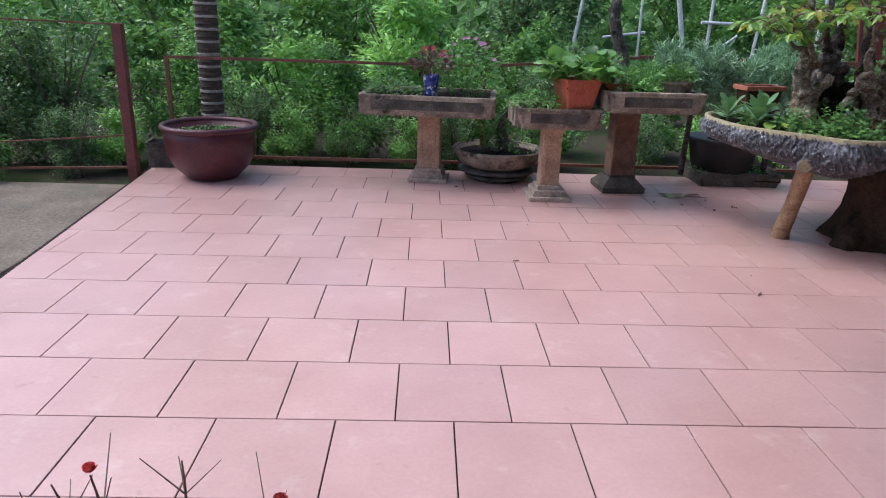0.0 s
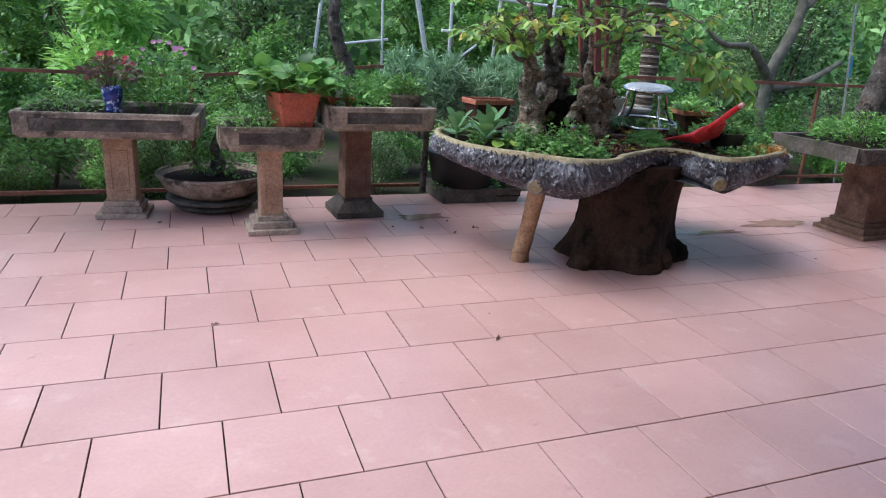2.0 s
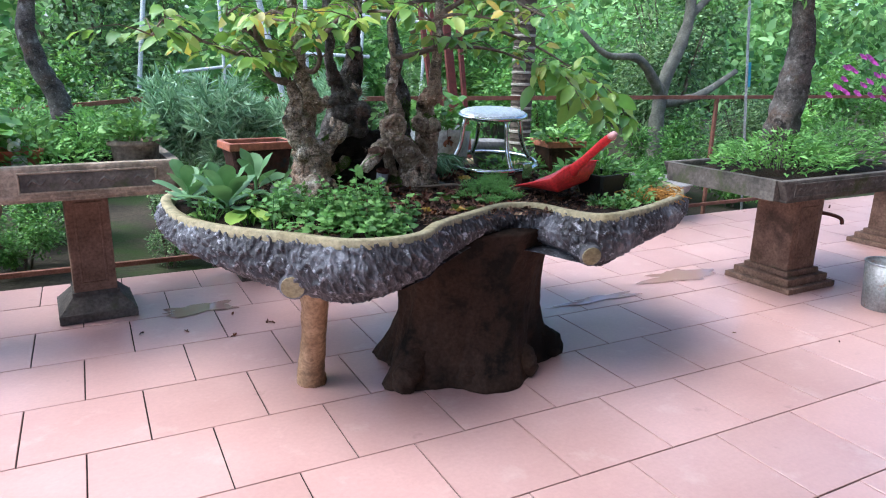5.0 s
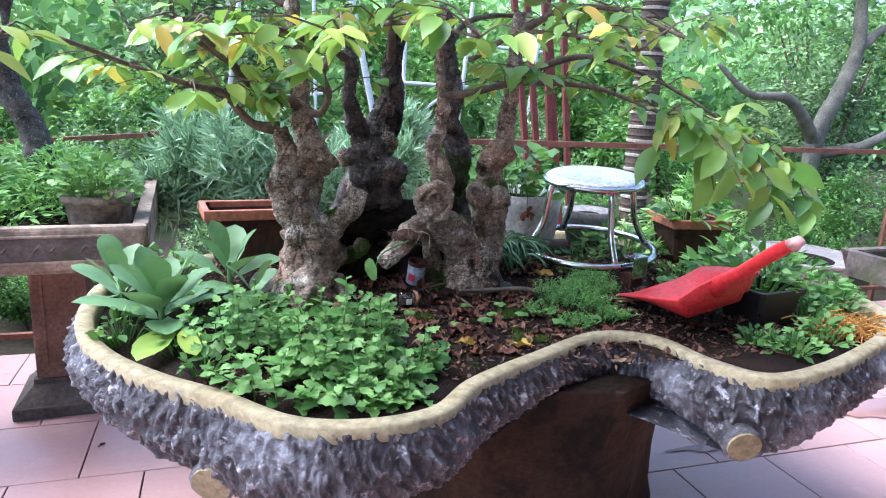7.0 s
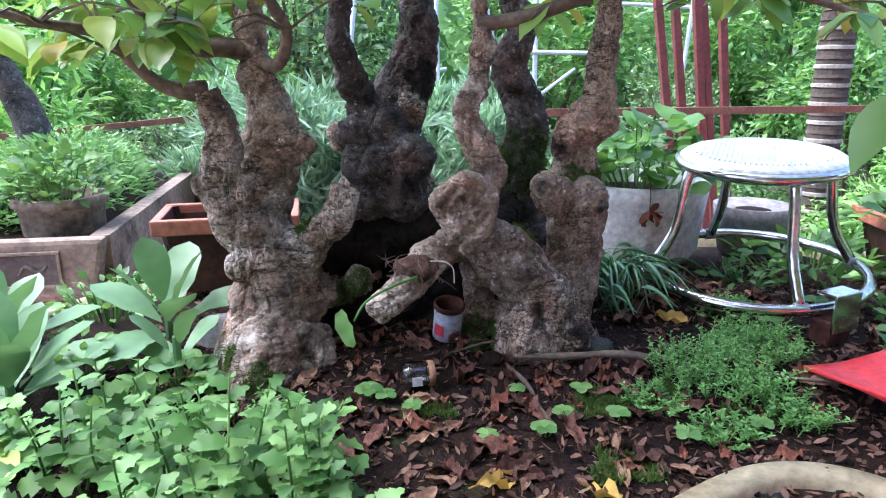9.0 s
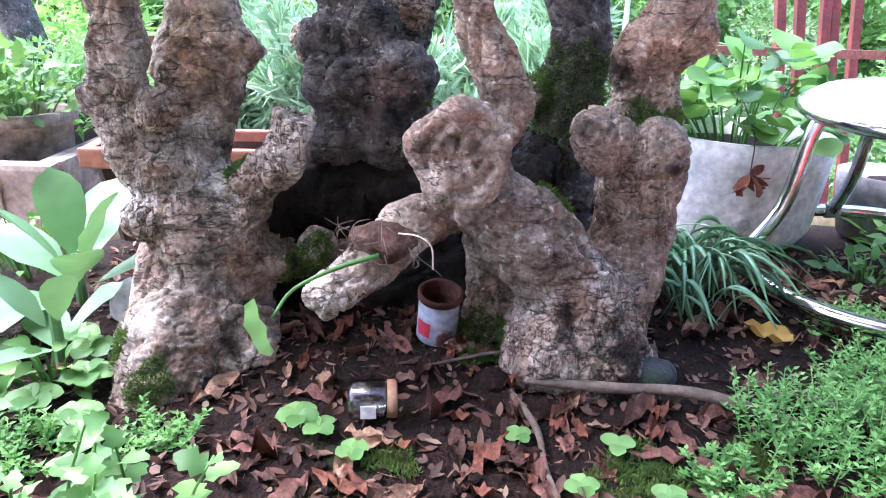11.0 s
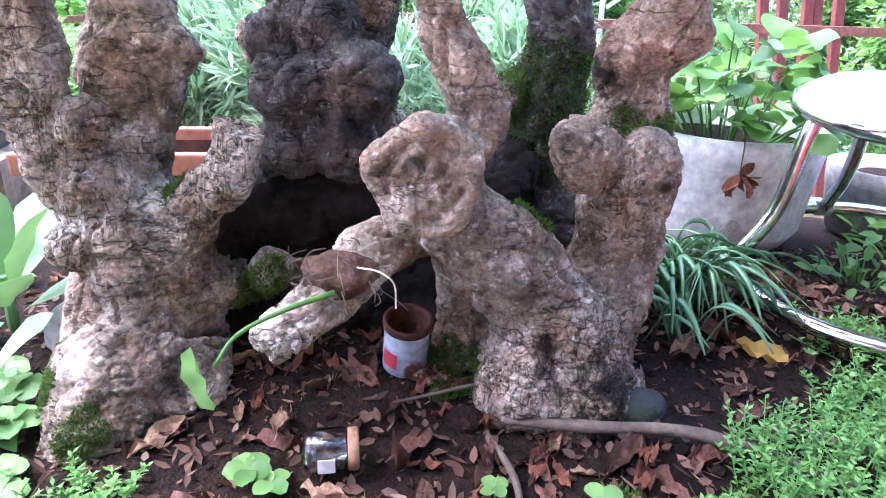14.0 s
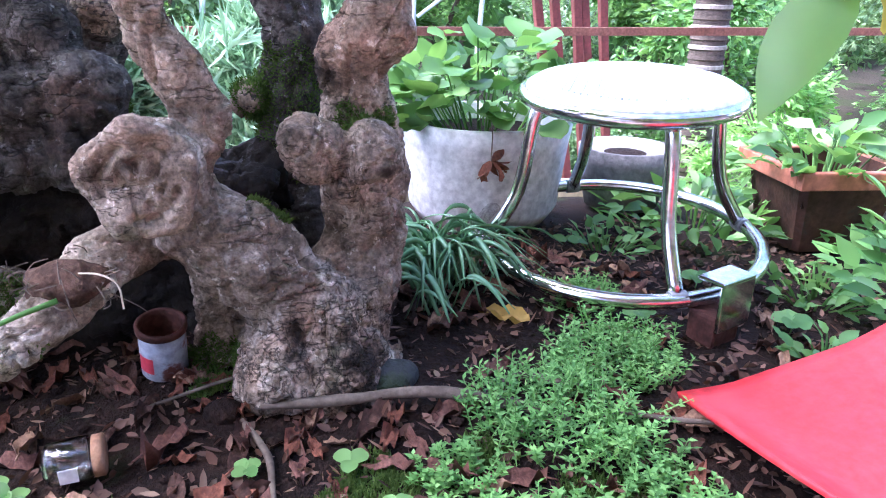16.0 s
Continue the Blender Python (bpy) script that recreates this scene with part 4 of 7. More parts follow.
part("soil_bed", bm, M_SOIL, table, "dark soil with moss and litter", smooth=True)
# stump, leg and sawn knots
bm = bmesh.new()
rings = []
for k in range(41):
    f = k / 40
    z = 0.66 * f
    ring = []
    for a in range(144):
        w = a * 2 * math.pi / 144
        flare = 0.14 * (1 - f) ** 2.4
        rx = 0.3 + flare * (0.75 + 0.45 * math.cos(5 * w + 1.2)) + 0.08 * f ** 2 - 0.02 * math.sin(math.pi * f)
        ry = 0.22 + flare * 0.7 * (1 + 0.4 * math.cos(5 * w + 1.2)) + 0.1 * f ** 2
        r = 1 + 0.06 * noise.noise(Vector((math.cos(w) * 2.5, math.sin(w) * 2.5, z * 2))) + 0.05 * noise.noise(Vector((math.cos(w) * 7, math.sin(w) * 7, z * 4))) + 0.02 * noise.noise(Vector((math.cos(w) * 16, math.sin(w) * 16, z * 22)))
        ring.append((3.185 - off[0] + 0.02 * f + rx * r * math.cos(w), 4.2 - off[1] + ry * r * math.sin(w), z))
    rings.append(ring)
vs = strip(bm, rings)
bm.faces.new(vs[0][::-1])
bm.faces.new(vs[-1])
stump = part("stump", bm, M_STUMP, table, "dark brown moulded tree-stump base with root flares", smooth=True)
for ta, tl, tr_ in ((-1.1, 0.4, 0.055), (-0.35, 0.44, 0.06), (-1.9, 0.36, 0.05), (-2.6, 0.43, 0.055), (0.5, 0.42, 0.05), (-1.5, 0.37, 0.04)):
    c, q = math.cos(ta), math.sin(ta) * 0.72
    tx, ty = 3.185 - off[0], 4.2 - off[1]
    part("root_toe", tube([(tx + c * tl * 0.7, ty + q * tl * 0.7, 0.16, tr_ * 0.7), (tx + c * tl * 0.88, ty + q * tl * 0.88, 0.08, tr_), (tx + c * tl, ty + q * tl, 0.035, tr_), (tx + c * tl * 1.1, ty + q * tl * 1.1, 0.02, tr_ * 0.5)], seg=14, n=5, rough=0.35), M_STUMP, stump, smooth=True)
bm = tube([(2.5 - off[0], 4.27 - off[1], 0.0, 0.062), (2.49 - off[0], 4.25 - off[1], 0.06, 0.055), (2.48 - off[0], 4.15 - off[1], 0.3, 0.05), (2.45 - off[0], 4.02 - off[1], 0.6, 0.056)], seg=18, n=6, rough=0.14)
part("leg", bm, M_LEG, table, "ochre moulded branch leg", smooth=True)
for kx, ky, kz, kr, dx in ((2.315, 3.82, 0.582, 0.05, -0.45), (3.44, 3.68, 0.60, 0.048, -0.3)):
    q = Vector((dx, -1, -0.25)).normalized()
    p = Vector((kx - off[0], ky - off[1], kz))
    bm = tube([(*(p - q * 0.09), kr * 1.3), (*(p - q * 0.03), kr * 1.05), (*p, kr * 0.95)], seg=20, n=3, rough=0.1)
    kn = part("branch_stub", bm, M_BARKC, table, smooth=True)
    bm = tube([(*(p - q * 0.01), kr * 0.8), (*(p + q * 0.006), kr * 0.78)], seg=20, n=1)
    part("sawn_face", bm, M_RIM, kn, "ochre sawn end grain")


# ---- the old bonsai tree ----
tree = thing("bonsai_tree", 2.9, 4.45, 0.76, "old bonsai with a gnarled clump of knobbly grey-brown trunks", "tree")
TO = Vector((2.9, 4.45, 0.76))


def limb(bm, *pts):
    tube([(x - TO.x, y - TO.y, z - TO.z, r) for x, y, z, r in pts], bm, seg=16, n=5)


def knob(bm, x, y, z, r, sx=1.0, sy=1.0, sz=1.0):
    m = Matrix.Translation(Vector((x, y, z)) - TO) @ Matrix.Diagonal((sx, sy, sz, 1))
    bmesh.ops.create_icosphere(bm, subdivisions=3, radius=r, matrix=m)


def fuse(bm, voxel, smooth_rounds):
    """One closed skin over overlapping solids."""
    me = bpy.data.meshes.new("fused")
    bmesh.ops.recalc_face_normals(bm, faces=bm.faces)
    bm.to_mesh(me)
    bm.free()
    ob = bpy.data.objects.new("fusing", me)
    scene.collection.objects.link(ob)
    r = ob.modifiers.new("remesh", "REMESH")
    r.mode, r.voxel_size = "VOXEL", voxel
    s = ob.modifiers.new("smooth", "SMOOTH")
    s.factor, s.iterations = 0.5, smooth_rounds
    out = bpy.data.meshes.new_from_object(ob.evaluated_get(bpy.context.evaluated_depsgraph_get()))
    bpy.data.objects.remove(ob)
    bpy.data.meshes.remove(me)
    return out


def gnarl(me, coarse, fine):
    """Swellings, folds and fissures of old bark, pushed along the normals."""
    n = len(me.vertices)
    co, no = np.empty(n * 3), np.empty(n * 3)
    me.vertices.foreach_get("co", co)
    me.vertices.foreach_get("normal", no)
    co, no = co.reshape(-1, 3), no.reshape(-1, 3)
    d = np.empty(n)
    for i, p in enumerate(co):
        v = Vector(p)
        w = noise.noise_vector(v * 14) * 0.25
        lump = noise.noise(v * 22 + w)
        fold = 1 - abs(noise.noise(Vector((v.x * 30, v.y * 30, v.z * 12)) + w * 5))
        crease = 1 - abs(noise.noise(Vector((v.x * 75, v.y * 75, v.z * 95)) + w * 10))
        grain = noise.noise(v * 170)
        band = 1 - abs(noise.noise(Vector((v.x * 13, v.y * 13, v.z * 52)) + w * 8))
        ring_ = noise.noise(Vector((v.x * 9, v.y * 9, v.z * 85)) + w * 6)
        mid_l = noise.noise(v * 48 + w * 3)
        d[i] = coarse * lump + 0.4 * coarse * mid_l + fine * 0.3 * ring_ - fine * 1.2 * max(0.0, fold - 0.9) / 0.1 - fine * 0.6 * max(0.0, crease - 0.9) / 0.1 + fine * 0.25 * grain - fine * 0.7 * max(0.0, band - 0.94) / 0.06
    me.vertices.foreach_set("co", (co + no * d[:, None]).ravel())
    me.update()


bm = bmesh.new()
# left trunk and its limbs
limb(bm, (2.545, 4.40, 0.70, 0.1), (2.55, 4.41, 0.77, 0.082), (2.562, 4.44, 0.84, 0.074), (2.579, 4.45, 0.905, 0.078), (2.555, 4.45, 0.965, 0.066))
limb(bm, (2.566, 4.45, 0.952, 0.058), (2.522, 4.44, 1.005, 0.05), (2.498, 4.43, 1.061, 0.036), (2.505, 4.42, 1.113, 0.031), (2.512, 4.42, 1.165, 0.027), (2.492, 4.42, 1.221, 0.02))
limb(bm, (2.55, 4.48, 0.975, 0.056), (2.561, 4.49, 1.045, 0.048), (2.569, 4.5, 1.111, 0.056), (2.58, 4.5, 1.16, 0.046), (2.571, 4.5, 1.208, 0.037), (2.556, 4.5, 1.264, 0.028), (2.547, 4.5, 1.38, 0.023), (2.53, 4.52, 1.55, 0.018))
limb(bm, (2.604, 4.44, 0.93, 0.045), (2.661, 4.42, 0.985, 0.028), (2.69, 4.42, 1.01, 0.025), (2.707, 4.42, 1.06, 0.026))
limb(bm, (2.592, 4.45, 0.856, 0.06), (2.639, 4.47, 0.863, 0.048), (2.672, 4.5, 0.865, 0.036), (2.74, 4.56, 0.86, 0.04))
limb(bm, (2.57, 4.4, 0.83, 0.055), (2.56, 4.35, 0.77, 0.06), (2.555, 4.33, 0.72, 0.065))
limb(bm, (2.61, 4.42, 0.8, 0.06), (2.63, 4.38, 0.74, 0.055))
me = None
bm_front = bm
bm = bmesh.new()
# dark middle trunk at the back
limb(bm, (2.77, 4.62, 0.74, 0.085), (2.736, 4.62, 0.9, 0.085), (2.748, 4.62, 0.994, 0.08), (2.768, 4.62, 1.075, 0.07), (2.785, 4.63, 1.15, 0.06), (2.818, 4.64, 1.231, 0.052), (2.842, 4.65, 1.315, 0.042), (2.845, 4.66, 1.4, 0.03), (2.86, 4.66, 1.56, 0.022))
limb(bm, (2.757, 4.58, 1.094, 0.046), (2.75, 4.56, 1.153, 0.037), (2.709, 4.56, 1.254, 0.028), (2.697, 4.56, 1.321, 0.023), (2.7, 4.56, 1.4, 0.02), (2.69, 4.56, 1.55, 0.015))
for k in ((2.814, 4.565, 1.097, 0.038), (2.734, 4.555, 1.045, 0.04), (2.829, 4.55, 1.035, 0.034), (2.792, 4.53, 1.08, 0.03), (2.69, 4.57, 1.13, 0.026), (2.77, 4.55, 0.97, 0.045), (2.82, 4.6, 1.18, 0.035), (2.987, 4.6, 1.069, 0.028), (2.7, 4.56, 0.95, 0.05), (2.82, 4.57, 0.9, 0.06), (2.78, 4.57, 1.15, 0.03), (2.73, 4.54, 1.0, 0.03)):
    knob(bm, *k)
limb(bm, (3.06, 4.6, 0.86, 0.07), (3.057, 4.62, 0.948, 0.052), (3.041, 4.62, 1.046, 0.05), (3.052, 4.62, 1.13, 0.045), (3.04, 4.62, 1.19, 0.04), (3.015, 4.62, 1.252, 0.036), (3.033, 4.62, 1.314, 0.03), (3.015, 4.62, 1.4, 0.024), (3.0, 4.64, 1.56, 0.018))
# root mass apart, its near-black colour stands in for shade in the hollow
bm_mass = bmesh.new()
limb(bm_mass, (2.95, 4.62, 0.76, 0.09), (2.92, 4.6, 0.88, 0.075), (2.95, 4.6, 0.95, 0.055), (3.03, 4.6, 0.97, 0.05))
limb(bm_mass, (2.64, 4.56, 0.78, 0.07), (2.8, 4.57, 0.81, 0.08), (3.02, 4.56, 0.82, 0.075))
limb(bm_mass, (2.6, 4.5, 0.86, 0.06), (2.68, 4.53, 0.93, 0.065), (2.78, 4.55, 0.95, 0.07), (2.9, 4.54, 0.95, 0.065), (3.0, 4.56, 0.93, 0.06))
for k in ((2.812, 4.512, 1.092, 0.05), (2.742, 4.507, 1.085, 0.047), (2.735, 4.51, 1.02, 0.042), (2.802, 4.51, 1.025, 0.048), (2.77, 4.54, 1.15, 0.045), (2.725, 4.53, 1.14, 0.035)):
    knob(bm, *k)
bm_back = bm
bm = bm_front
# front limb with the healed knot
limb(bm, (2.906, 4.4, 1.036, 0.04), (2.94, 4.41, 1.072, 0.033), (2.925, 4.4, 1.129, 0.029), (2.905, 4.39, 1.185, 0.024), (2.925, 4.4, 1.24, 0.02), (2.93, 4.42, 1.323, 0.017), (2.92, 4.43, 1.42, 0.014), (2.93, 4.45, 1.56, 0.012))
limb(bm, (2.906, 4.4, 1.03, 0.042), (2.927, 4.4, 0.978, 0.051), (2.973, 4.4, 0.935, 0.054), (3.02, 4.415, 0.875, 0.06), (3.04, 4.44, 0.79, 0.08))
limb(bm, (2.924, 4.46, 0.96, 0.03), (2.931, 4.46, 0.87, 0.025), (2.937, 4.45, 0.79, 0.04), (2.9, 4.42, 0.755, 0.03))
# right trunk
limb(bm, (3.05, 4.41, 0.70, 0.125), (3.05, 4.42, 0.76, 0.108), (3.055, 4.44, 0.81, 0.094), (3.095, 4.47, 0.865, 0.065), (3.116, 4.48, 0.921, 0.054), (3.119, 4.48, 0.996, 0.055), (3.112, 4.48, 1.078, 0.044), (3.108, 4.47, 1.13, 0.042), (3.13, 4.46, 1.17, 0.043), (3.144, 4.46, 1.2, 0.034), (3.14, 4.46, 1.25, 0.027), (3.151, 4.46, 1.307, 0.024), (3.156, 4.46, 1.4, 0.021), (3.17, 4.48, 1.56, 0.017))
# the surface root
limb(bm, (2.88, 4.42, 0.957, 0.032), (2.843, 4.37, 0.948, 0.031), (2.805, 4.33, 0.925, 0.031), (2.77, 4.305, 0.897, 0.025), (2.748, 4.295, 0.88, 0.016))
knob(bm, 2.898, 4.368, 1.04, 0.05, 1, 0.62, 1.05)
for k in ((3.055, 4.415, 1.045, 0.04), (3.123, 4.42, 1.035, 0.038), (3.085, 4.43, 0.994, 0.022), (2.814, 4.565, 1.097, 0.038), (2.734, 4.555, 1.045, 0.04), (2.829, 4.55, 1.035, 0.034), (2.719, 4.45, 0.893, 0.026),
          (2.548, 4.42, 1.06, 0.027), (2.616, 4.475, 1.12, 0.034), (2.987, 4.6, 1.069, 0.028), (2.541, 4.405, 0.998, 0.025), (2.792, 4.53, 1.08, 0.03), (2.69, 4.57, 1.13, 0.026), (2.592, 4.405, 0.852, 0.03),
          (3.15, 4.45, 1.165, 0.03), (2.475, 4.42, 1.07, 0.02), (2.77, 4.55, 0.97, 0.045), (2.82, 4.6, 1.18, 0.035), (2.53, 4.4, 0.93, 0.03), (2.63, 4.43, 0.95, 0.03), (2.98, 4.37, 0.93, 0.025), (3.0, 4.36, 0.8, 0.05), (3.07, 4.36, 0.785, 0.05), (3.06, 4.39, 0.86, 0.045), (3.1, 4.4, 0.79, 0.04)):
    knob(bm, *k)
me = fuse(bm, 0.0029, 4)
gnarl(me, 0.009, 0.0046)
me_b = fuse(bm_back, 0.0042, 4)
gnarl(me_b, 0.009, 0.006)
trunk_back = link_mesh("rear_trunk", me_b, M_BARK_B, tree, "knobbly dark trunks at the back of the clump, deepened for cavity shade", smooth=True)
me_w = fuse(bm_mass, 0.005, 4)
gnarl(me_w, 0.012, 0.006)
link_mesh("root_mass", me_w, surface("hollow_shade_bark", (0.006, 0.005, 0.004), (0.035, 0.026, 0.02), 14, 120, 0.75, bump=1.0, depth=0.008, spots=(0.02, 0.03, 0.008), spot_scale=9, spot_at=(0.6, 0.68)), tree, "root mass between the trunks, coloured black for the hollow's shade", smooth=True)
trunk = link_mesh("trunk", me, M_BARK, tree, "gnarled trunks with knobs and healed cuts", smooth=True)

# folds of the healed cut: rings and a cleft
bm = bmesh.new()
kc = Vector((2.896, 4.322, 1.042)) - TO
for rr, zz, th in ((0.044, 0.004, 0.0115), (0.027, 0.006, 0.0065)):
    ring = [(kc.x + rr * math.cos(a * 0.2618) * (1 + 0.12 * math.sin(a * 0.9 + rr * 90)), kc.y - zz + 0.004 * math.sin(a * 0.7), kc.z + rr * 1.08 * math.sin(a * 0.2618), th * (1 + 0.3 * math.sin(a * 1.3))) for a in range(24)]
    tube(ring, bm, seg=8, n=1, closed=True)
bmesh.ops.create_icosphere(bm, subdivisions=3, radius=0.046, matrix=Matrix.Translation((kc.x, kc.y + 0.014, kc.z)) @ Matrix.Diagonal((1, 0.45, 1.08, 1)))
for a in (20, 75, 125, 200, 260, 320):
    c, s = math.cos(radians(a)), math.sin(radians(a))
    tube([(kc.x + 0.005 * c, kc.y - 0.002, kc.z - 0.008 + 0.005 * s, 0.003), (kc.x + 0.016 * c, kc.y - 0.007, kc.z - 0.006 + 0.017 * s, 0.006), (kc.x + 0.032 * c, kc.y - 0.002, kc.z + 0.034 * s, 0.005)], bm, seg=8, n=3)
me = fuse(bm, 0.0022, 2)
gnarl(me, 0.003, 0.002)
link_mesh("healed_cut", me, M_BARK, trunk, "round healed pruning scar", smooth=True)

# branches above
BR = [
    [(2.492, 4.42, 1.221, 0.018), (2.435, 4.42, 1.225, 0.012), (2.388, 4.41, 1.265, 0.01), (2.351, 4.4, 1.306, 0.009), (2.28, 4.36, 1.32, 0.007), (2.15, 4.3, 1.36, 0.005)],
    [(2.562, 4.5, 1.282, 0.018), (2.515, 4.48, 1.287, 0.016), (2.44, 4.46, 1.286, 0.014), (2.408, 4.45, 1.329, 0.012), (2.37, 4.42, 1.38, 0.01), (2.25, 4.35, 1.45, 0.006)],
    [(2.56, 4.5, 1.27, 0.014), (2.6, 4.46, 1.26, 0.011), (2.62, 4.44, 1.31, 0.01), (2.6, 4.4, 1.37, 0.009), (2.63, 4.36, 1.45, 0.007)],
    [(2.925, 4.42, 1.32, 0.013), (3.0, 4.4, 1.33, 0.011), (3.1, 4.38, 1.36, 0.01), (3.2, 4.36, 1.37, 0.008), (3.35, 4.3, 1.36, 0.006), (3.5, 4.2, 1.3, 0.004)],
    [(2.7, 4.56, 1.4, 0.013), (2.6, 4.5, 1.45, 0.01), (2.45, 4.45, 1.47, 0.008), (2.3, 4.4, 1.44, 0.005)],
    [(3.15, 4.46, 1.36, 0.014), (3.25, 4.45, 1.42, 0.011), (3.4, 4.42, 1.45, 0.008), (3.6, 4.35, 1.38, 0.005), (3.75, 4.25, 1.28, 0.004)],
    [(2.84, 4.66, 1.4, 0.014), (2.8, 4.5, 1.5, 0.01), (2.75, 4.35, 1.52, 0.007), (2.7, 4.2, 1.48, 0.005)],
    [(3.0, 4.63, 1.45, 0.013), (3.1, 4.7, 1.55, 0.009), (3.3, 4.75, 1.58, 0.007), (3.5, 4.72, 1.52, 0.004)],
    [(3.16, 4.47, 1.5, 0.013), (3.22, 4.3, 1.56, 0.009), (3.3, 4.15, 1.55, 0.006), (3.4, 4.0, 1.48, 0.004)],
    [(2.53, 4.52, 1.53, 0.012), (2.4, 4.6, 1.6, 0.009), (2.25, 4.62, 1.6, 0.006), (2.1, 4.6, 1.55, 0.004)],
]
BR += [
    [(2.37, 4.42, 1.38, 0.009), (2.32, 4.22, 1.42, 0.007), (2.3, 4.02, 1.43, 0.005), (2.35, 3.82, 1.41, 0.003)],
    [(2.6, 4.4, 1.37, 0.009), (2.62, 4.2, 1.45, 0.007), (2.6, 4.0, 1.45, 0.005), (2.55, 3.8, 1.42, 0.003)],
    [(2.15, 4.3, 1.36, 0.006), (2.05, 4.1, 1.4, 0.005), (2.0, 3.92, 1.39, 0.003), (1.95, 3.8, 1.36, 0.003)],
    [(2.7, 4.2, 1.48, 0.006), (2.75, 4.0, 1.47, 0.005), (2.82, 3.85, 1.44, 0.003)],
    [(3.0, 4.4, 1.42, 0.008), (3.05, 4.2, 1.48, 0.006), (3.1, 4.0, 1.47, 0.004), (3.2, 3.9, 1.44, 0.003)],
]
ends = []
for b in BR:
    part("branch", tube([(x - TO.x, y - TO.y, z - TO.z, r) for x, y, z, r in b], seg=8, n=6, rough=0.25), M_TWIG, tree, smooth=True)
    for s in range(2, len(b)):
        ends.append(b[s][:3])
# twigs with hanging compound leaves
P, D = [], []
bm = bmesh.new()
for ex in ends:
    for _ in range(4):
        a = RNG.uniform(0, 2 * math.pi)
        ln = RNG.uniform(0.07, 0.2)
        q = np.array(ex) + np.array([math.cos(a) * ln, math.sin(a) * ln, RNG.uniform(-0.03, 0.07)])
        mid_ = (np.array(ex) + q) / 2 + np.array([0, 0, 0.02])
        tube([(*(np.array(ex) - TO), 0.003), (*(mid_ - np.array(TO)), 0.0022), (*(q - np.array(TO)), 0.0012)], bm, seg=4, n=2)
        for k in range(int(RNG.integers(3, 7))):
            f = RNG.uniform(0.35, 1.0)
            base = np.array(ex) * (1 - f) + q * f
            sgn = 1 if k % 2 else -1
            P.append(base)
            D.append(np.array([math.cos(a + sgn * 0.9), math.sin(a + sgn * 0.9), -0.35 + RNG.normal() * 0.25]))
tagged(part("twig_spray", bm, M_TWIG, tree), kind="stuff")
P, D = np.array(P), np.array(D)
keep = ~((P[:, 2] < np.where(P[:, 0] < 2.48, 1.24, 1.31) + 0.03 * (P[:, 1] - 3.3)) & (P[:, 0] < 3.3) & (P[:, 1] < 4.75)) | ((P[:, 1] < 4.05) & (P[:, 2] > 1.36))
P, D = P[keep], D[keep]
NN = RNG.normal(size=P.shape) * 0.3 + np.array([0, -0.25, 1])
fine_leaves("foliage", P - np.array(TO), D, NN, RNG.uniform(0.04, 0.09, len(P)), RNG.uniform(0.024, 0.046, len(P)), M_TREELEAF, tree, "pointed green and yellowing leaves", droop=0.25)
# the crown above
p, d = blob_points(2400, (0.7, 0.62, 0.42), (-0.2, 0.08, 1.25), shell=0.2, clumps=26)
fine_leaves("crown", p, d + RNG.normal(size=p.shape) * 0.5, RNG.normal(size=p.shape) * 0.4 + np.array([0, -0.2, 1]), RNG.uniform(0.05, 0.1, len(p)), RNG.uniform(0.028, 0.05, len(p)), M_TREELEAF, tree, "dense green upper crown", droop=0.25)
# leaves hanging low over the stool side
P, D = [], []
bm = bmesh.new()
for (x0, y0, z0), (x1, y1, z1), n in (((3.75, 4.25, 1.28), (3.78, 4.05, 1.04), 16), ((3.6, 4.3, 1.33), (3.6, 4.08, 1.1), 12), ((3.5, 4.2, 1.3), (3.62, 4.0, 1.13), 10), ((3.8, 4.2, 1.25), (3.98, 4.1, 1.0), 14), ((3.5, 4.2, 1.3), (3.42, 4.12, 1.18), 5)):
    a, b = np.array([x0, y0, z0]), np.array([x1, y1, z1])
    tube([(*(a - np.array(TO)), 0.004), (*((a + b) / 2 + np.array([0.02, 0, 0.04]) - np.array(TO)), 0.003), (*(b - np.array(TO)), 0.0015)], bm, seg=5, n=3)
    for k in range(n):
        f = 0.15 + 0.85 * k / n
        P.append(a * (1 - f) + b * f + np.array([0.02, 0, 0.04]) * 4 * f * (1 - f))
        D.append(np.array([(1 if k % 2 else -1) * 1.0 + RNG.normal() * 0.3, -0.3 + RNG.normal() * 0.3, -0.7]))
tagged(part("twig_spray", bm, M_TWIG, tree), kind="stuff")
P, D = np.array(P), np.array(D)
fine_leaves("hanging_foliage", P - np.array(TO), D, RNG.normal(size=P.shape) * 0.3 + np.array([0, -0.6, 0.7]), RNG.uniform(0.08, 0.13, len(P)), RNG.uniform(0.045, 0.065, len(P)), M_TREELEAF, tree, "larger drooping green leaves", droop=0.2)


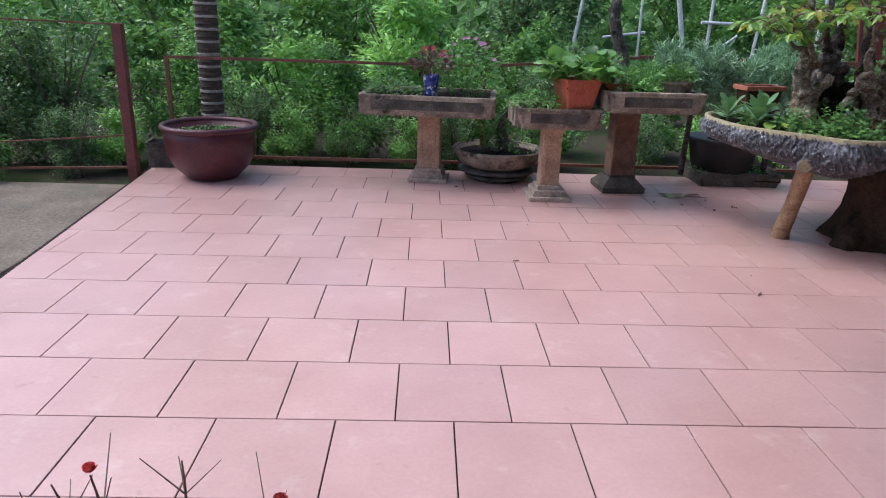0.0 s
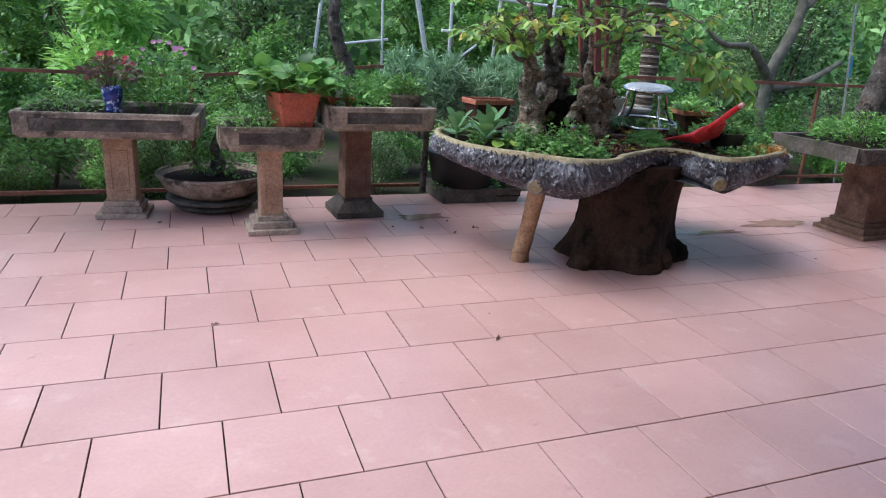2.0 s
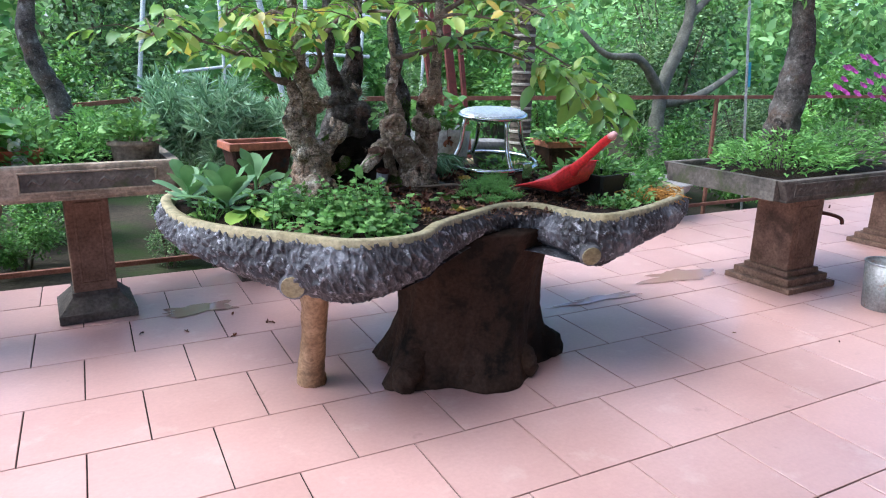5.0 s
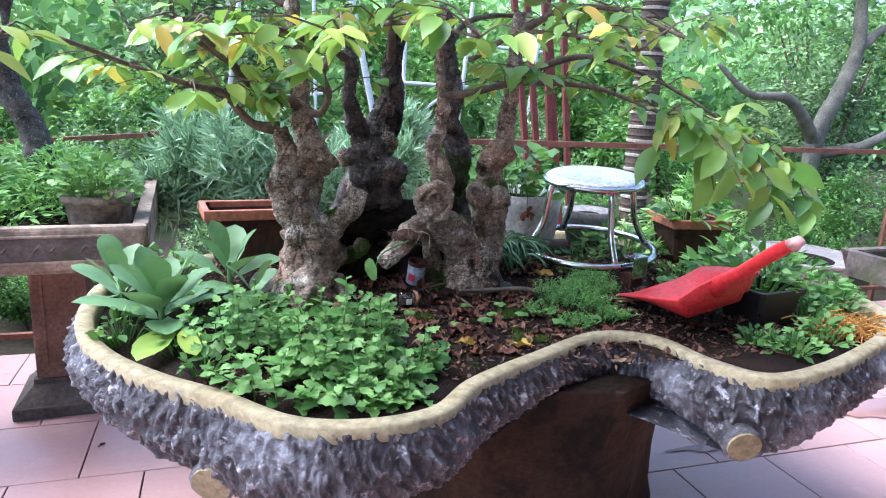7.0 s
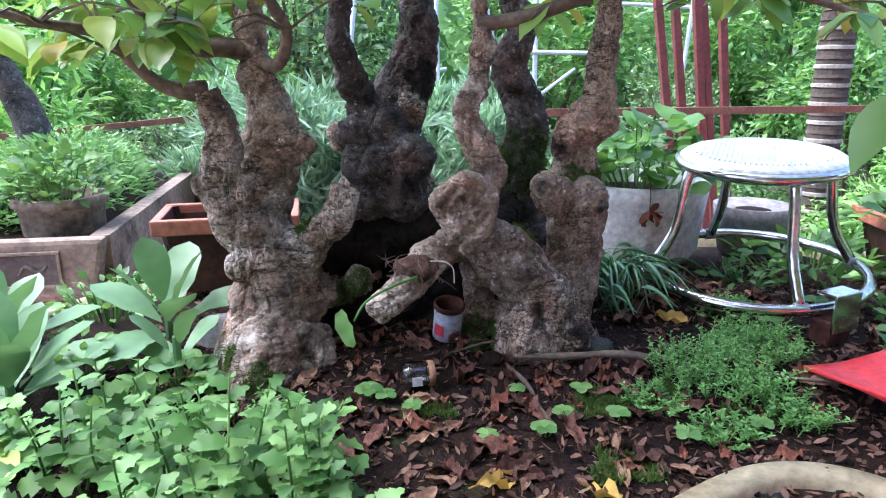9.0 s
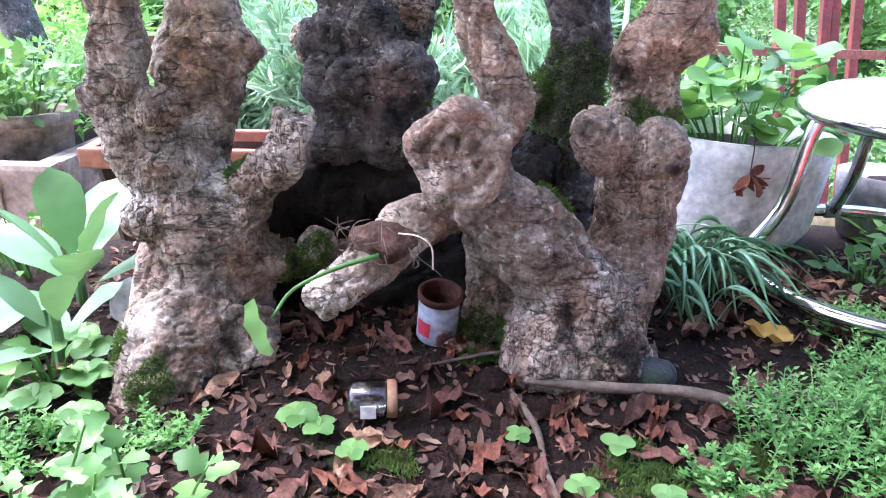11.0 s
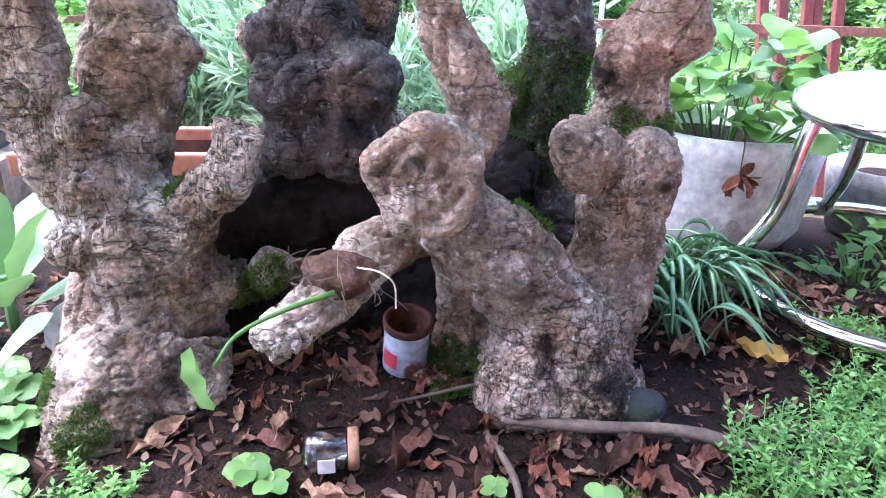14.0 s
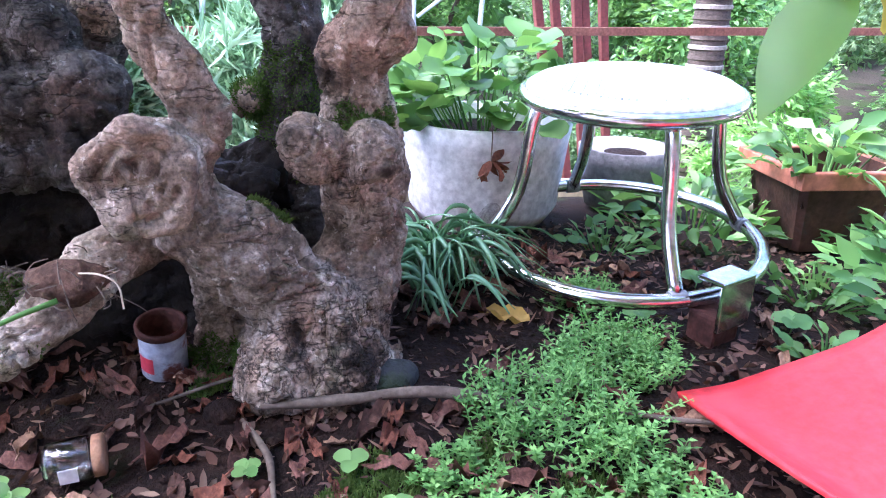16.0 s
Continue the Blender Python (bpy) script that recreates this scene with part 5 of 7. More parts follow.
# ---- stool ----
stool = thing("steel_stool", 3.59, 4.66, 0.845, "low round chromed steel stool with a perforated seat", "stool")
stool.matrix_basis = Matrix.Translation((3.56, 4.645, 0.815)) @ pose(0, 0, 0, 0, 0, -30) @ pose(0, 0, 0, 5, 0, 0)
SH = 0.272
part("seat", lathe([(0, SH - 0.004), (0.147, SH - 0.004), (0.16, SH - 0.012), (0.164, SH - 0.03), (0.158, SH - 0.036), (0.152, SH - 0.03), (0, SH - 0.012)], 48), M_SEAT, stool, "mirror-bright perforated seat", smooth=True)
bm = bmesh.new()
for i in range(-13, 14):
    w = math.sqrt(max(0.001, 0.133 ** 2 - (i * 0.0095) ** 2))
    box(bm, i * 0.0095 - 0.0016, i * 0.0095 + 0.0016, -w, w, SH - 0.004, SH - 0.001)
part("seat_rib", bm, M_SEAT, stool)
part("seat_band", tube([(0.162 * math.cos(a * 0.1309), 0.162 * math.sin(a * 0.1309), SH - 0.024, 0.011) for a in range(48)], seg=8, n=1, closed=True), M_CHROME, stool, smooth=True)
part("foot_ring", tube([(0.228 * math.cos(a * 0.1309), 0.228 * math.sin(a * 0.1309), 0.013, 0.0115) for a in range(48)], seg=10, n=1, closed=True), M_CHROME, stool, smooth=True)
for a in (25, 115, 205, 295):
    c, s = math.cos(radians(a)), math.sin(radians(a))
    lg = part("leg", tube([(0.138 * c, 0.138 * s, SH - 0.03, 0.011), (0.152 * c, 0.152 * s, SH - 0.06, 0.011), (0.172 * c, 0.172 * s, 0.1, 0.011), (0.224 * c, 0.224 * s, 0.012, 0.011)], seg=10, n=4), M_CHROME, stool, smooth=True)
    part("collar", tube([(0.225 * c - 0.012 * s, 0.225 * s + 0.012 * c, 0.013, 0.0135), (0.225 * c + 0.012 * s, 0.225 * s - 0.012 * c, 0.013, 0.013)], seg=10, n=1), M_GALV, lg)

# metal clip box on the ring
t = thing("metal_clip", 3.6, 4.39, 0.75, "small bent stainless steel bracket with a brown block", "bracket", turn=20)
part("bracket_plate", boxes((-0.035, 0.035, -0.012, -0.006, 0.03, 0.1, 0.002), (-0.035, 0.035, -0.012, 0.03, 0.097, 0.103, 0.002)), M_CHROME, t)
part("brown_block", boxes((-0.03, 0.03, -0.004, 0.04, 0.0, 0.05, 0.006)), M_RUSTDARK, t)


# ---- dustpan ----
pan = thing("red_dustpan", 3.575, 4.08, 0.757, "worn red plastic dustpan with an upright handle", "dustpan", turn=-95)
pan.matrix_basis = Matrix.Translation((3.575, 4.08, 0.795)) @ pose(0, 0, 0, 0, 0, -95) @ pose(0, 0, 0, 17, 0, 0)


def dustpan():
    """Scoop with a straight mouth, sides that rise to a rounded back."""
    bm = bmesh.new()
    nu, nv = 16, 18
    top, bot = [], []
    for i in range(nu + 1):
        u = i / nu
        x = -0.175 + 0.32 * u
        half = 0.125 - 0.02 * u ** 2
        wall = 0.013 + 0.085 * u ** 0.9
        back = 0.11 * max(0.0, (u - 0.82) / 0.18) ** 2
        ra, rb = [], []
        for j in range(nv + 1):
            v = -1 + 2 * j / nv
            side = max(0.0, (abs(v) - 0.58) / 0.42)
            z = max(wall * side ** 1.3, back * (1 - 0.12 * abs(v))) + 0.012 * u * (1 - side) + 0.004 * math.sin(v * 9) * u * (1 - u)
            yy = v * half * (1 + 0.12 * side)
            ra.append(bm.verts.new((x, yy, z + 0.006)))
            rb.append(bm.verts.new((x + 0.003 * u, yy * 1.02, z + 0.001)))
        top.append(ra)
        bot.append(rb)
    for g, flip in ((top, False), (bot, True)):
        for i in range(nu):
            for j in range(nv):
                q = (g[i][j], g[i + 1][j], g[i + 1][j + 1], g[i][j + 1])
                bm.faces.new(q[::-1] if flip else q)
    for i in range(nu):
        for j in (0, nv):
            bm.faces.new((top[i][j], top[i + 1][j], bot[i + 1][j], bot[i][j]))
    for j in range(nv):
        for i in (0, nu):
            bm.faces.new((top[i][j], top[i][j + 1], bot[i][j + 1], bot[i][j]))
    return bm


part("scoop", dustpan(), M_PAN, pan, smooth=True)
hd = part("handle", tube([(0.12, 0, 0.085, 0.022), (0.16, 0, 0.115, 0.017), (0.22, 0.02, 0.155, 0.014), (0.31, 0.05, 0.22, 0.014), (0.36, 0.065, 0.25, 0.012)], seg=14, n=4, flat=1.3), M_PAN, pan, smooth=True)
part("handle_tip", tube([(0.35, 0.062, 0.243, 0.0145), (0.37, 0.068, 0.258, 0.01)], seg=12, n=1, flat=1.3), M_PANTIP, hd, "faded pale handle end", smooth=True)


# ---- shrubs, woods and distance ----
def shrub(name, x, y, z, radii, n, size, material, label, cat="shrub", group="", simple=True, stems=5, aspect=0.5, clumps=14):
    t = thing(name, x, y, z, label, cat, group)
    bm = bmesh.new()
    for k in range(stems):
        a = RNG.uniform(0, 6.28)
        e = np.array([math.cos(a) * radii[0] * 0.6, math.sin(a) * radii[1] * 0.6, radii[2] * RNG.uniform(1.1, 1.7)])
        tube([(0.03 * math.cos(a), 0.03 * math.sin(a), -0.1, 0.012 + 0.012 * radii[2]), (e[0] * 0.35, e[1] * 0.35, e[2] * 0.5, 0.008 + 0.008 * radii[2]), (*e, 0.004)], bm, seg=6, n=3, rough=0.3)
    part("branchwork", bm, M_TWIG, t)
    p, d = blob_points(n, radii, (0, 0, radii[2] * 1.0), shell=0.25, clumps=clumps)
    w, nn = leaf_ways(d)
    ln = RNG.uniform(0.7, 1.3, n) * size
    leaves("crown", p, w, nn, ln, ln * aspect, material, t, simple=simple)
    return t


G_S = "shrubs behind the fence"
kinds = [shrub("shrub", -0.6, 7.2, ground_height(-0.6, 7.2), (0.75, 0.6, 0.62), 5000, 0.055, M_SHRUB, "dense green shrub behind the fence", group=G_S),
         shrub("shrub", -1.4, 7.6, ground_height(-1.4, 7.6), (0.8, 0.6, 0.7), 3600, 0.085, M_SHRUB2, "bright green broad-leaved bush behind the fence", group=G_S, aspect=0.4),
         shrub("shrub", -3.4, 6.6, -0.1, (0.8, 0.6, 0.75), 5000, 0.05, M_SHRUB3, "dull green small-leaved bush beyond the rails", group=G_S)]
spots_ = [(-2.6, 7.3, 0, 1.0), (0.5, 7.3, 0, 0.9), (1.6, 7.6, 2, 0.85), (2.6, 7.7, 0, 0.8), (3.6, 7.8, 2, 0.85), (5.0, 7.6, 0, 0.9), (6.2, 7.4, 1, 0.75), (7.4, 7.3, 0, 0.85), (8.6, 7.2, 2, 0.9), (9.8, 7.4, 1, 0.8), (-4.4, 6.0, 2, 1.1), (-5.4, 5.2, 2, 1.1),
          (-4.2, 7.8, 0, 1.4), (-2.2, 9.2, 0, 1.6), (-0.2, 9.4, 1, 1.5), (1.4, 9.8, 0, 1.3), (3.6, 9.8, 0, 0.8), (5.6, 9.8, 2, 1.0), (7.4, 9.6, 0, 1.6), (9.6, 9.4, 2, 1.6), (-6.0, 8.4, 2, 1.8), (-6.4, 6.4, 2, 1.5), (11.4, 8.2, 0, 1.5),
          (-4.0, 11.4, 0, 2.2), (-1.2, 12.2, 0, 2.2), (1.8, 12.6, 2, 2.3), (5.0, 12.6, 0, 2.3), (8.2, 12.4, 0, 2.4), (11.4, 11.4, 2, 2.3), (-7.6, 10.4, 2, 2.4), (-3.0, 5.95, 2, 0.5), (-3.6, 5.55, 0, 0.5), (-2.75, 6.35, 1, 0.5), (-4.4, 5.1, 2, 0.6), (-5.2, 4.5, 0, 0.7), (-3.9, 6.4, 2, 0.8), (-1.7, 7.0, 2, 0.6), (0.0, 6.7, 1, 0.45), (3.0, 7.0, 1, 0.5), (3.7, 6.9, 1, 0.45), (5.4, 7.0, 1, 0.5), (8.8, 6.8, 0, 0.5), (9.6, 6.9, 2, 0.6), (0.4, 6.75, 2, 0.5), (1.3, 6.8, 0, 0.55), (2.2, 6.75, 2, 0.5), (-0.7, 6.6, 0, 0.45), (-1.2, 6.65, 1, 0.5), (4.6, 6.9, 2, 0.55), (7.9, 6.75, 1, 0.5), (6.9, 6.8, 0, 0.5)]
for x, y, k, s in spots_:
    c = copy_thing(kinds[k], pose(x, y, ground_height(x, y) - 0.05, 0, 0, RNG.uniform(0, 360)))
    c.scale = (s, s, s)
# woods on the bank, past counting
n = 60000
px = RNG.uniform(-22, 26, n)
py = 13.5 + RNG.uniform(0, 1, n) ** 1.4 * 12
hz = np.array([max(ground_height(a, b), 0) for a, b in zip(px, py)])
cl = np.array([noise.noise(Vector((a * 0.45, b * 0.45, 3))) for a, b in zip(px, py)])
pz = hz + RNG.uniform(0, 1, n) * (3.3 + 1.7 * cl)
p = np.stack([px, py, pz], 1)
d = RNG.normal(size=(n, 3))
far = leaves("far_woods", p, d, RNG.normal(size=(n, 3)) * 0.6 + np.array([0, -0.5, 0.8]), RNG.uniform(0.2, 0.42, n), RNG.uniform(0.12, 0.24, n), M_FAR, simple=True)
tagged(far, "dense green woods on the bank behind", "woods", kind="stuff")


# ---- small planting in the troughs ----
def clump(name, x, y, z, radii, n, size, material, label, aspect=0.5, simple=False, up=0.5, cat="plant", group="", blunt=0.0, droop=0.15, stems=True, kind=""):
    """A low plant: stalks from the soil with leaves all over a mound."""
    t = thing(name, x, y, z, label, cat, group)
    a = RNG.uniform(0, 6.28, n)
    r = np.sqrt(RNG.uniform(0, 1, n))
    h = RNG.uniform(0.25, 1, n) * (1 - 0.55 * r ** 2)
    p = np.stack([np.cos(a) * r * radii[0], np.sin(a) * r * radii[1], h * radii[2]], 1)
    d = np.stack([np.cos(a) * (0.4 + r), np.sin(a) * (0.4 + r), np.full(n, up)], 1) + RNG.normal(size=(n, 3)) * 0.45
    ln = RNG.uniform(0.65, 1.3, n) * size
    nrm = RNG.normal(size=(n, 3)) * 0.4 + np.array([0, -0.2, 1])
    if kind:
        fine_leaves("foliage", p, d, nrm, ln, ln * aspect, material, t, kind=kind, droop=droop)
    else:
        leaves("foliage", p, d, nrm, ln, ln * aspect, material, t, simple=simple, blunt=blunt, droop=droop)
    if stems:
        bm = bmesh.new()
        for i in range(0, n, max(1, n // 40)):
            q = p[i]
            tube([(q[0] * 0.5, q[1] * 0.5, -0.01, 0.0022), (q[0] * 0.8, q[1] * 0.8, q[2] * 0.6, 0.0018), (*q, 0.001)], bm, seg=4, n=2)
        part("stalk_tuft", bm, material, t)
    return t


def flowers(t, radii, n, size, material, name="flower"):
    for _ in range(n):
        a, r = RNG.uniform(0, 6.28), math.sqrt(RNG.uniform(0, 1))
        c = np.array([math.cos(a) * r * radii[0], math.sin(a) * r * radii[1], radii[2] * (1.02 - 0.4 * r * r)])
        w = np.arange(5) * 1.2566 + RNG.uniform(0, 1)
        d = np.stack([np.cos(w), np.sin(w) * 0.6 - 0.25, np.full(5, 0.3) + np.sin(w) * 0.6], 1)
        leaves(name, np.repeat(c[None], 5, 0), d, np.tile([0, -1.0, 0.6], (5, 1)), size, size * 0.8, material, t, blunt=1, droop=0.05)


# trough one
clump("herb_bed", -0.2, 5.72, 0.71, (0.24, 0.28, 0.14), 420, 0.035, M_PARSLEY, "low green herbs in the stone trough", simple=True)
v = clump("vinca", 0.42, 5.72, 0.71, (0.28, 0.3, 0.46), 700, 0.05, M_SHRUB, "bushy green plant with small pink flowers", aspect=0.45)
flowers(v, (0.27, 0.28, 0.46), 14, 0.02, M_PINK)
v = clump("red_flowers", 0.12, 5.5, 0.9, (0.17, 0.14, 0.2), 160, 0.05, leafy("reddish_leaf", [(0.12, 0.06, 0.05), (0.2, 0.12, 0.09), (0.08, 0.12, 0.04)], (0.3, 0.12, 0.08)), "reddish-leaved plant with red flowers in the vase", aspect=0.6)
flowers(v, (0.17, 0.12, 0.2), 10, 0.022, M_REDPETAL)
# planter two
clump("creeping_herb", 0.95, 5.12, 0.695, (0.26, 0.2, 0.16), 520, 0.03, M_FERN, "feathery light green herbs spilling over the planter", simple=True)
clump("pelargonium", 1.2, 5.1, 0.9, (0.25, 0.22, 0.24), 130, 0.1, M_SHRUB, "broad round-leaved plant in the orange pot", aspect=0.9, kind="round", up=0.25)
# trough three
clump("herb_bed", 1.55, 5.2, 0.83, (0.14, 0.2, 0.2), 260, 0.04, M_PARSLEY, "bright green leafy herbs", simple=True)
clump("herb_bed", 1.62, 5.05, 0.82, (0.2, 0.12, 0.14), 300, 0.035, M_FERN, "bright green leafy herbs", simple=True)
pot("rough_pot", 1.95, 5.08, 0.83, [(0, 0), (0.085, 0), (0.095, 0.02), (0.1, 0.085), (0.112, 0.09), (0.112, 0.112), (0.09, 0.112), (0.085, 0.08), (0, 0.08)], M_TROUGH, "small rough mossy stone pot standing in the trough", 0.088, 0.085, wob=0.03)
clump("herb_bed", 1.95, 5.08, 0.91, (0.12, 0.12, 0.17), 260, 0.035, M_PARSLEY, "bright green leafy herbs", kind="lobed", aspect=0.7)
clump("herb_bed", 1.74, 5.2, 0.865, (0.11, 0.1, 0.12), 200, 0.03, M_FERN, "light green herbs in the black dish", simple=True)
clump("herb_bed", 1.5, 5.35, 0.82, (0.14, 0.2, 0.3), 500, 0.045, M_PARSLEY, "bright green leafy herbs", simple=True)
clump("fern_bed", 1.8, 5.45, 0.82, (0.22, 0.4, 0.24), 2400, 0.034, M_FERN, "mound of feathery light green ferns in the trough", simple=True, aspect=0.35)
clump("fern_bed", 1.62, 5.85, 0.82, (0.26, 0.33, 0.24), 1800, 0.034, M_FERN, "mound of feathery light green ferns in the trough", simple=True, aspect=0.35)
bm = bmesh.new()
for fx, fy, fz, fr, fs in ((0, 0, 0.035, 0.034, 1.15), (-0.012, -0.012, 0.09, 0.025, 1.0), (-0.02, -0.034, 0.086, 0.013, 0.9), (-0.026, 0.006, 0.112, 0.009, 1.5), (0.006, -0.004, 0.112, 0.009, 1.5), (-0.018, -0.03, 0.012, 0.013, 0.9), (0.02, -0.028, 0.012, 0.013, 0.9)):
    bmesh.ops.create_icosphere(bm, subdivisions=3, radius=fr, matrix=Matrix.Translation((fx, fy, fz)) @ Matrix.Diagonal((1, 1, fs, 1)))
fig = part("figurine", bm, surface("spotted_glaze", (0.66, 0.65, 0.62), (0.78, 0.77, 0.74), 6, 70, 0.4, bump=0.05, spots=(0.02, 0.02, 0.02), spot_scale=28, spot_at=(0.6, 0.62)), smooth=True)
fig.matrix_basis = pose(1.5, 5.06, 0.835)
tagged(fig, "small white glazed animal figurine with black spots", "figurine")
t = thing("small_bonsai", 1.66, 5.6, 0.83, "dark leaning bonsai trunk rising from the trough", "tree")
part("trunk", tube([(0, 0, -0.02, 0.07), (0.01, 0, 0.12, 0.06), (0.0, 0, 0.25, 0.05), (-0.07, 0, 0.42, 0.045), (-0.1, 0, 0.6, 0.04), (-0.06, 0.02, 0.85, 0.03), (-0.08, 0, 1.1, 0.02)], seg=14, n=6, rough=0.3), M_BARK_B, t, smooth=True)
p, d = blob_points(900, (0.55, 0.4, 0.3), (-0.08, 0, 1.05))
leaves("foliage", p, d, RNG.normal(size=p.shape) * 0.4 + np.array([0, 0, 1]), 0.05, 0.024, M_SHRUB, t, simple=True)
# bush over the shallow bowl
t = thing("bowl_bonsai", 0.72, 5.85, 0.22, "small dark bonsai in the shallow bowl", "tree")
part("trunk", tube([(0, 0, 0, 0.06), (0.04, 0, 0.12, 0.05), (0.02, 0.02, 0.25, 0.03), (0.1, 0, 0.4, 0.02)], seg=12, n=5, rough=0.3), M_BARK_B, t, smooth=True)
p, d = blob_points(700, (0.36, 0.3, 0.22), (0.02, 0, 0.2))
leaves("foliage", p, d, RNG.normal(size=p.shape) * 0.4 + np.array([0, 0, 1]), 0.04, 0.022, M_SHRUB, t, simple=True)
clump("herb_bed", 2.8, 5.9, 0.08, (0.34, 0.18, 0.12), 600, 0.03, M_FERN, "light green herbs in the black tray", simple=True)
# grey trough
clump("herb_bed", 5.45, 4.4, 0.72, (0.45, 0.32, 0.24), 1500, 0.045, M_FERN, "lush light green ferns in the grey trough", aspect=0.35)
clump("herb_bed", 5.95, 4.45, 0.72, (0.3, 0.3, 0.3), 900, 0.045, M_FERN, "lush light green ferns in the grey trough", aspect=0.35)
t = thing("trough_bonsai", 5.62, 4.55, 0.72, "thick brown bonsai trunk in the grey trough", "tree")
part("trunk", tube([(0, 0, 0, 0.13), (-0.02, 0, 0.2, 0.1), (0.02, 0, 0.45, 0.09), (0.05, 0, 0.75, 0.07), (0.0, 0, 1.1, 0.05)], seg=16, n=6, rough=0.35), M_BARK_B, t, smooth=True)
p, d = blob_points(900, (0.7, 0.5, 0.35), (0, 0, 1.1))
leaves("foliage", p, d, RNG.normal(size=p.shape) * 0.4 + np.array([0, 0, 1]), 0.06, 0.03, M_SHRUB, t, simple=True)
t = thing("orchid_spray", 5.75, 4.2, 0.75, "hanging spray of magenta flowers", "flower")
flowers(t, (0.2, 0.15, 0.62), 22, 0.03, leafy("magenta_petal", [(0.45, 0.03, 0.35), (0.55, 0.08, 0.45)], (0.5, 0.05, 0.4)))
clump("herb_bed", 7.3, 4.7, 0.73, (0.4, 0.3, 0.25), 600, 0.045, M_FERN, "light green ferns in a stone trough", simple=True, aspect=0.35)
clump("duckweed", -1.7, 5.62, 0.37, (0.3, 0.3, 0.03), 700, 0.02, M_FERN, "floating duckweed on the bowl's water", simple=True, aspect=0.8, up=0.0, stems=False)

# ---- planting on the bonsai table ----
def on_soil(x, y):
    return soil_height(x, y)


def stalk_mound(x, y, rx, ry, h, stems):
    """Upright stalks set with lobed leaves, small and pale at the tip."""
    t = thing("ground_cover", x, y, on_soil(x, y) - 0.003, "clump of leafy stalks with bright green lobed leaves", "plant", "ground cover mounds")
    P, D, L = [], [], []
    bm = bmesh.new()
    for _ in range(stems):
        a, r = RNG.uniform(0, 6.28), math.sqrt(RNG.uniform(0, 1))
        b = np.array([math.cos(a) * r * rx, math.sin(a) * r * ry, 0])
        top = b + np.array([math.cos(a) * 0.03 * r + RNG.normal() * 0.018, math.sin(a) * 0.03 * r + RNG.normal() * 0.018, h * RNG.uniform(0.45, 1.0) * (1 - 0.35 * r * r)])
        bend = (b + top) / 2 + RNG.normal(size=3) * 0.008
        tube([(*b, 0.002), (*bend, 0.0017), (*top, 0.001)], bm, seg=5, n=3)
        m = int(4 + 50 * top[2])
        for k in range(m):
            f = 0.18 + 0.82 * (k + 0.6) / m
            q = (1 - f) ** 2 * b + 2 * f * (1 - f) * bend + f * f * top
            w = k * 2.4 + a
            P.append(q)
            D.append((math.cos(w), math.sin(w), 0.1 + 0.9 * f ** 3))
            L.append((0.04 - 0.02 * f ** 2) * RNG.uniform(0.75, 1.2))
    L = np.array(L)
    fine_leaves("foliage", P, D, RNG.normal(size=(len(P), 3)) * 0.25 + np.array([0, -0.2, 1]), L, L * 0.85, M_PARSLEY, t, kind="lobed", droop=0.3, fold=0.1)
    part("stalk_tuft", bm, M_PARSLEY, t)


for gx, gy, rx, ry, rz, gn in ((2.56, 3.96, 0.13, 0.1, 0.22, 24), (2.67, 3.9, 0.1, 0.08, 0.18, 18), (2.48, 3.88, 0.1, 0.08, 0.15, 16), (2.58, 3.81, 0.1, 0.06, 0.1, 20), (2.66, 4.02, 0.08, 0.06, 0.18, 12), (2.4, 4.04, 0.09, 0.08, 0.16, 10), (2.33, 4.13, 0.08, 0.08, 0.19, 8), (2.7, 3.8, 0.05, 0.04, 0.07, 8)):
    stalk_mound(gx, gy, rx, ry, rz, gn)


for wx, wy, wr, wh, wn in ((2.3, 3.98, 0.05, 0.04, 26), (2.12, 4.2, 0.06, 0.07, 40), (2.25, 4.12, 0.06, 0.05, 34), (2.36, 4.24, 0.06, 0.05, 36), (2.42, 4.34, 0.06, 0.05, 30), (3.72, 3.86, 0.07, 0.05, 70), (3.86, 3.9, 0.07, 0.06, 80), (3.95, 4.05, 0.08, 0.08, 90), (3.66, 3.92, 0.05, 0.04, 40), (4.1, 4.1, 0.08, 0.1, 90), (3.6, 4.75, 0.08, 0.05, 40), (3.85, 4.5, 0.1, 0.06, 60), (3.7, 4.3, 0.07, 0.04, 40), (2.2, 4.66, 0.1, 0.1, 90), (2.24, 4.42, 0.08, 0.07, 50)):
    clump("soil_weed", wx, wy, on_soil(wx, wy), (wr, wr, wh), wn, 0.026, M_PARSLEY, "low green weeds growing along the rim", aspect=0.6, kind="oval", group="low weeds")


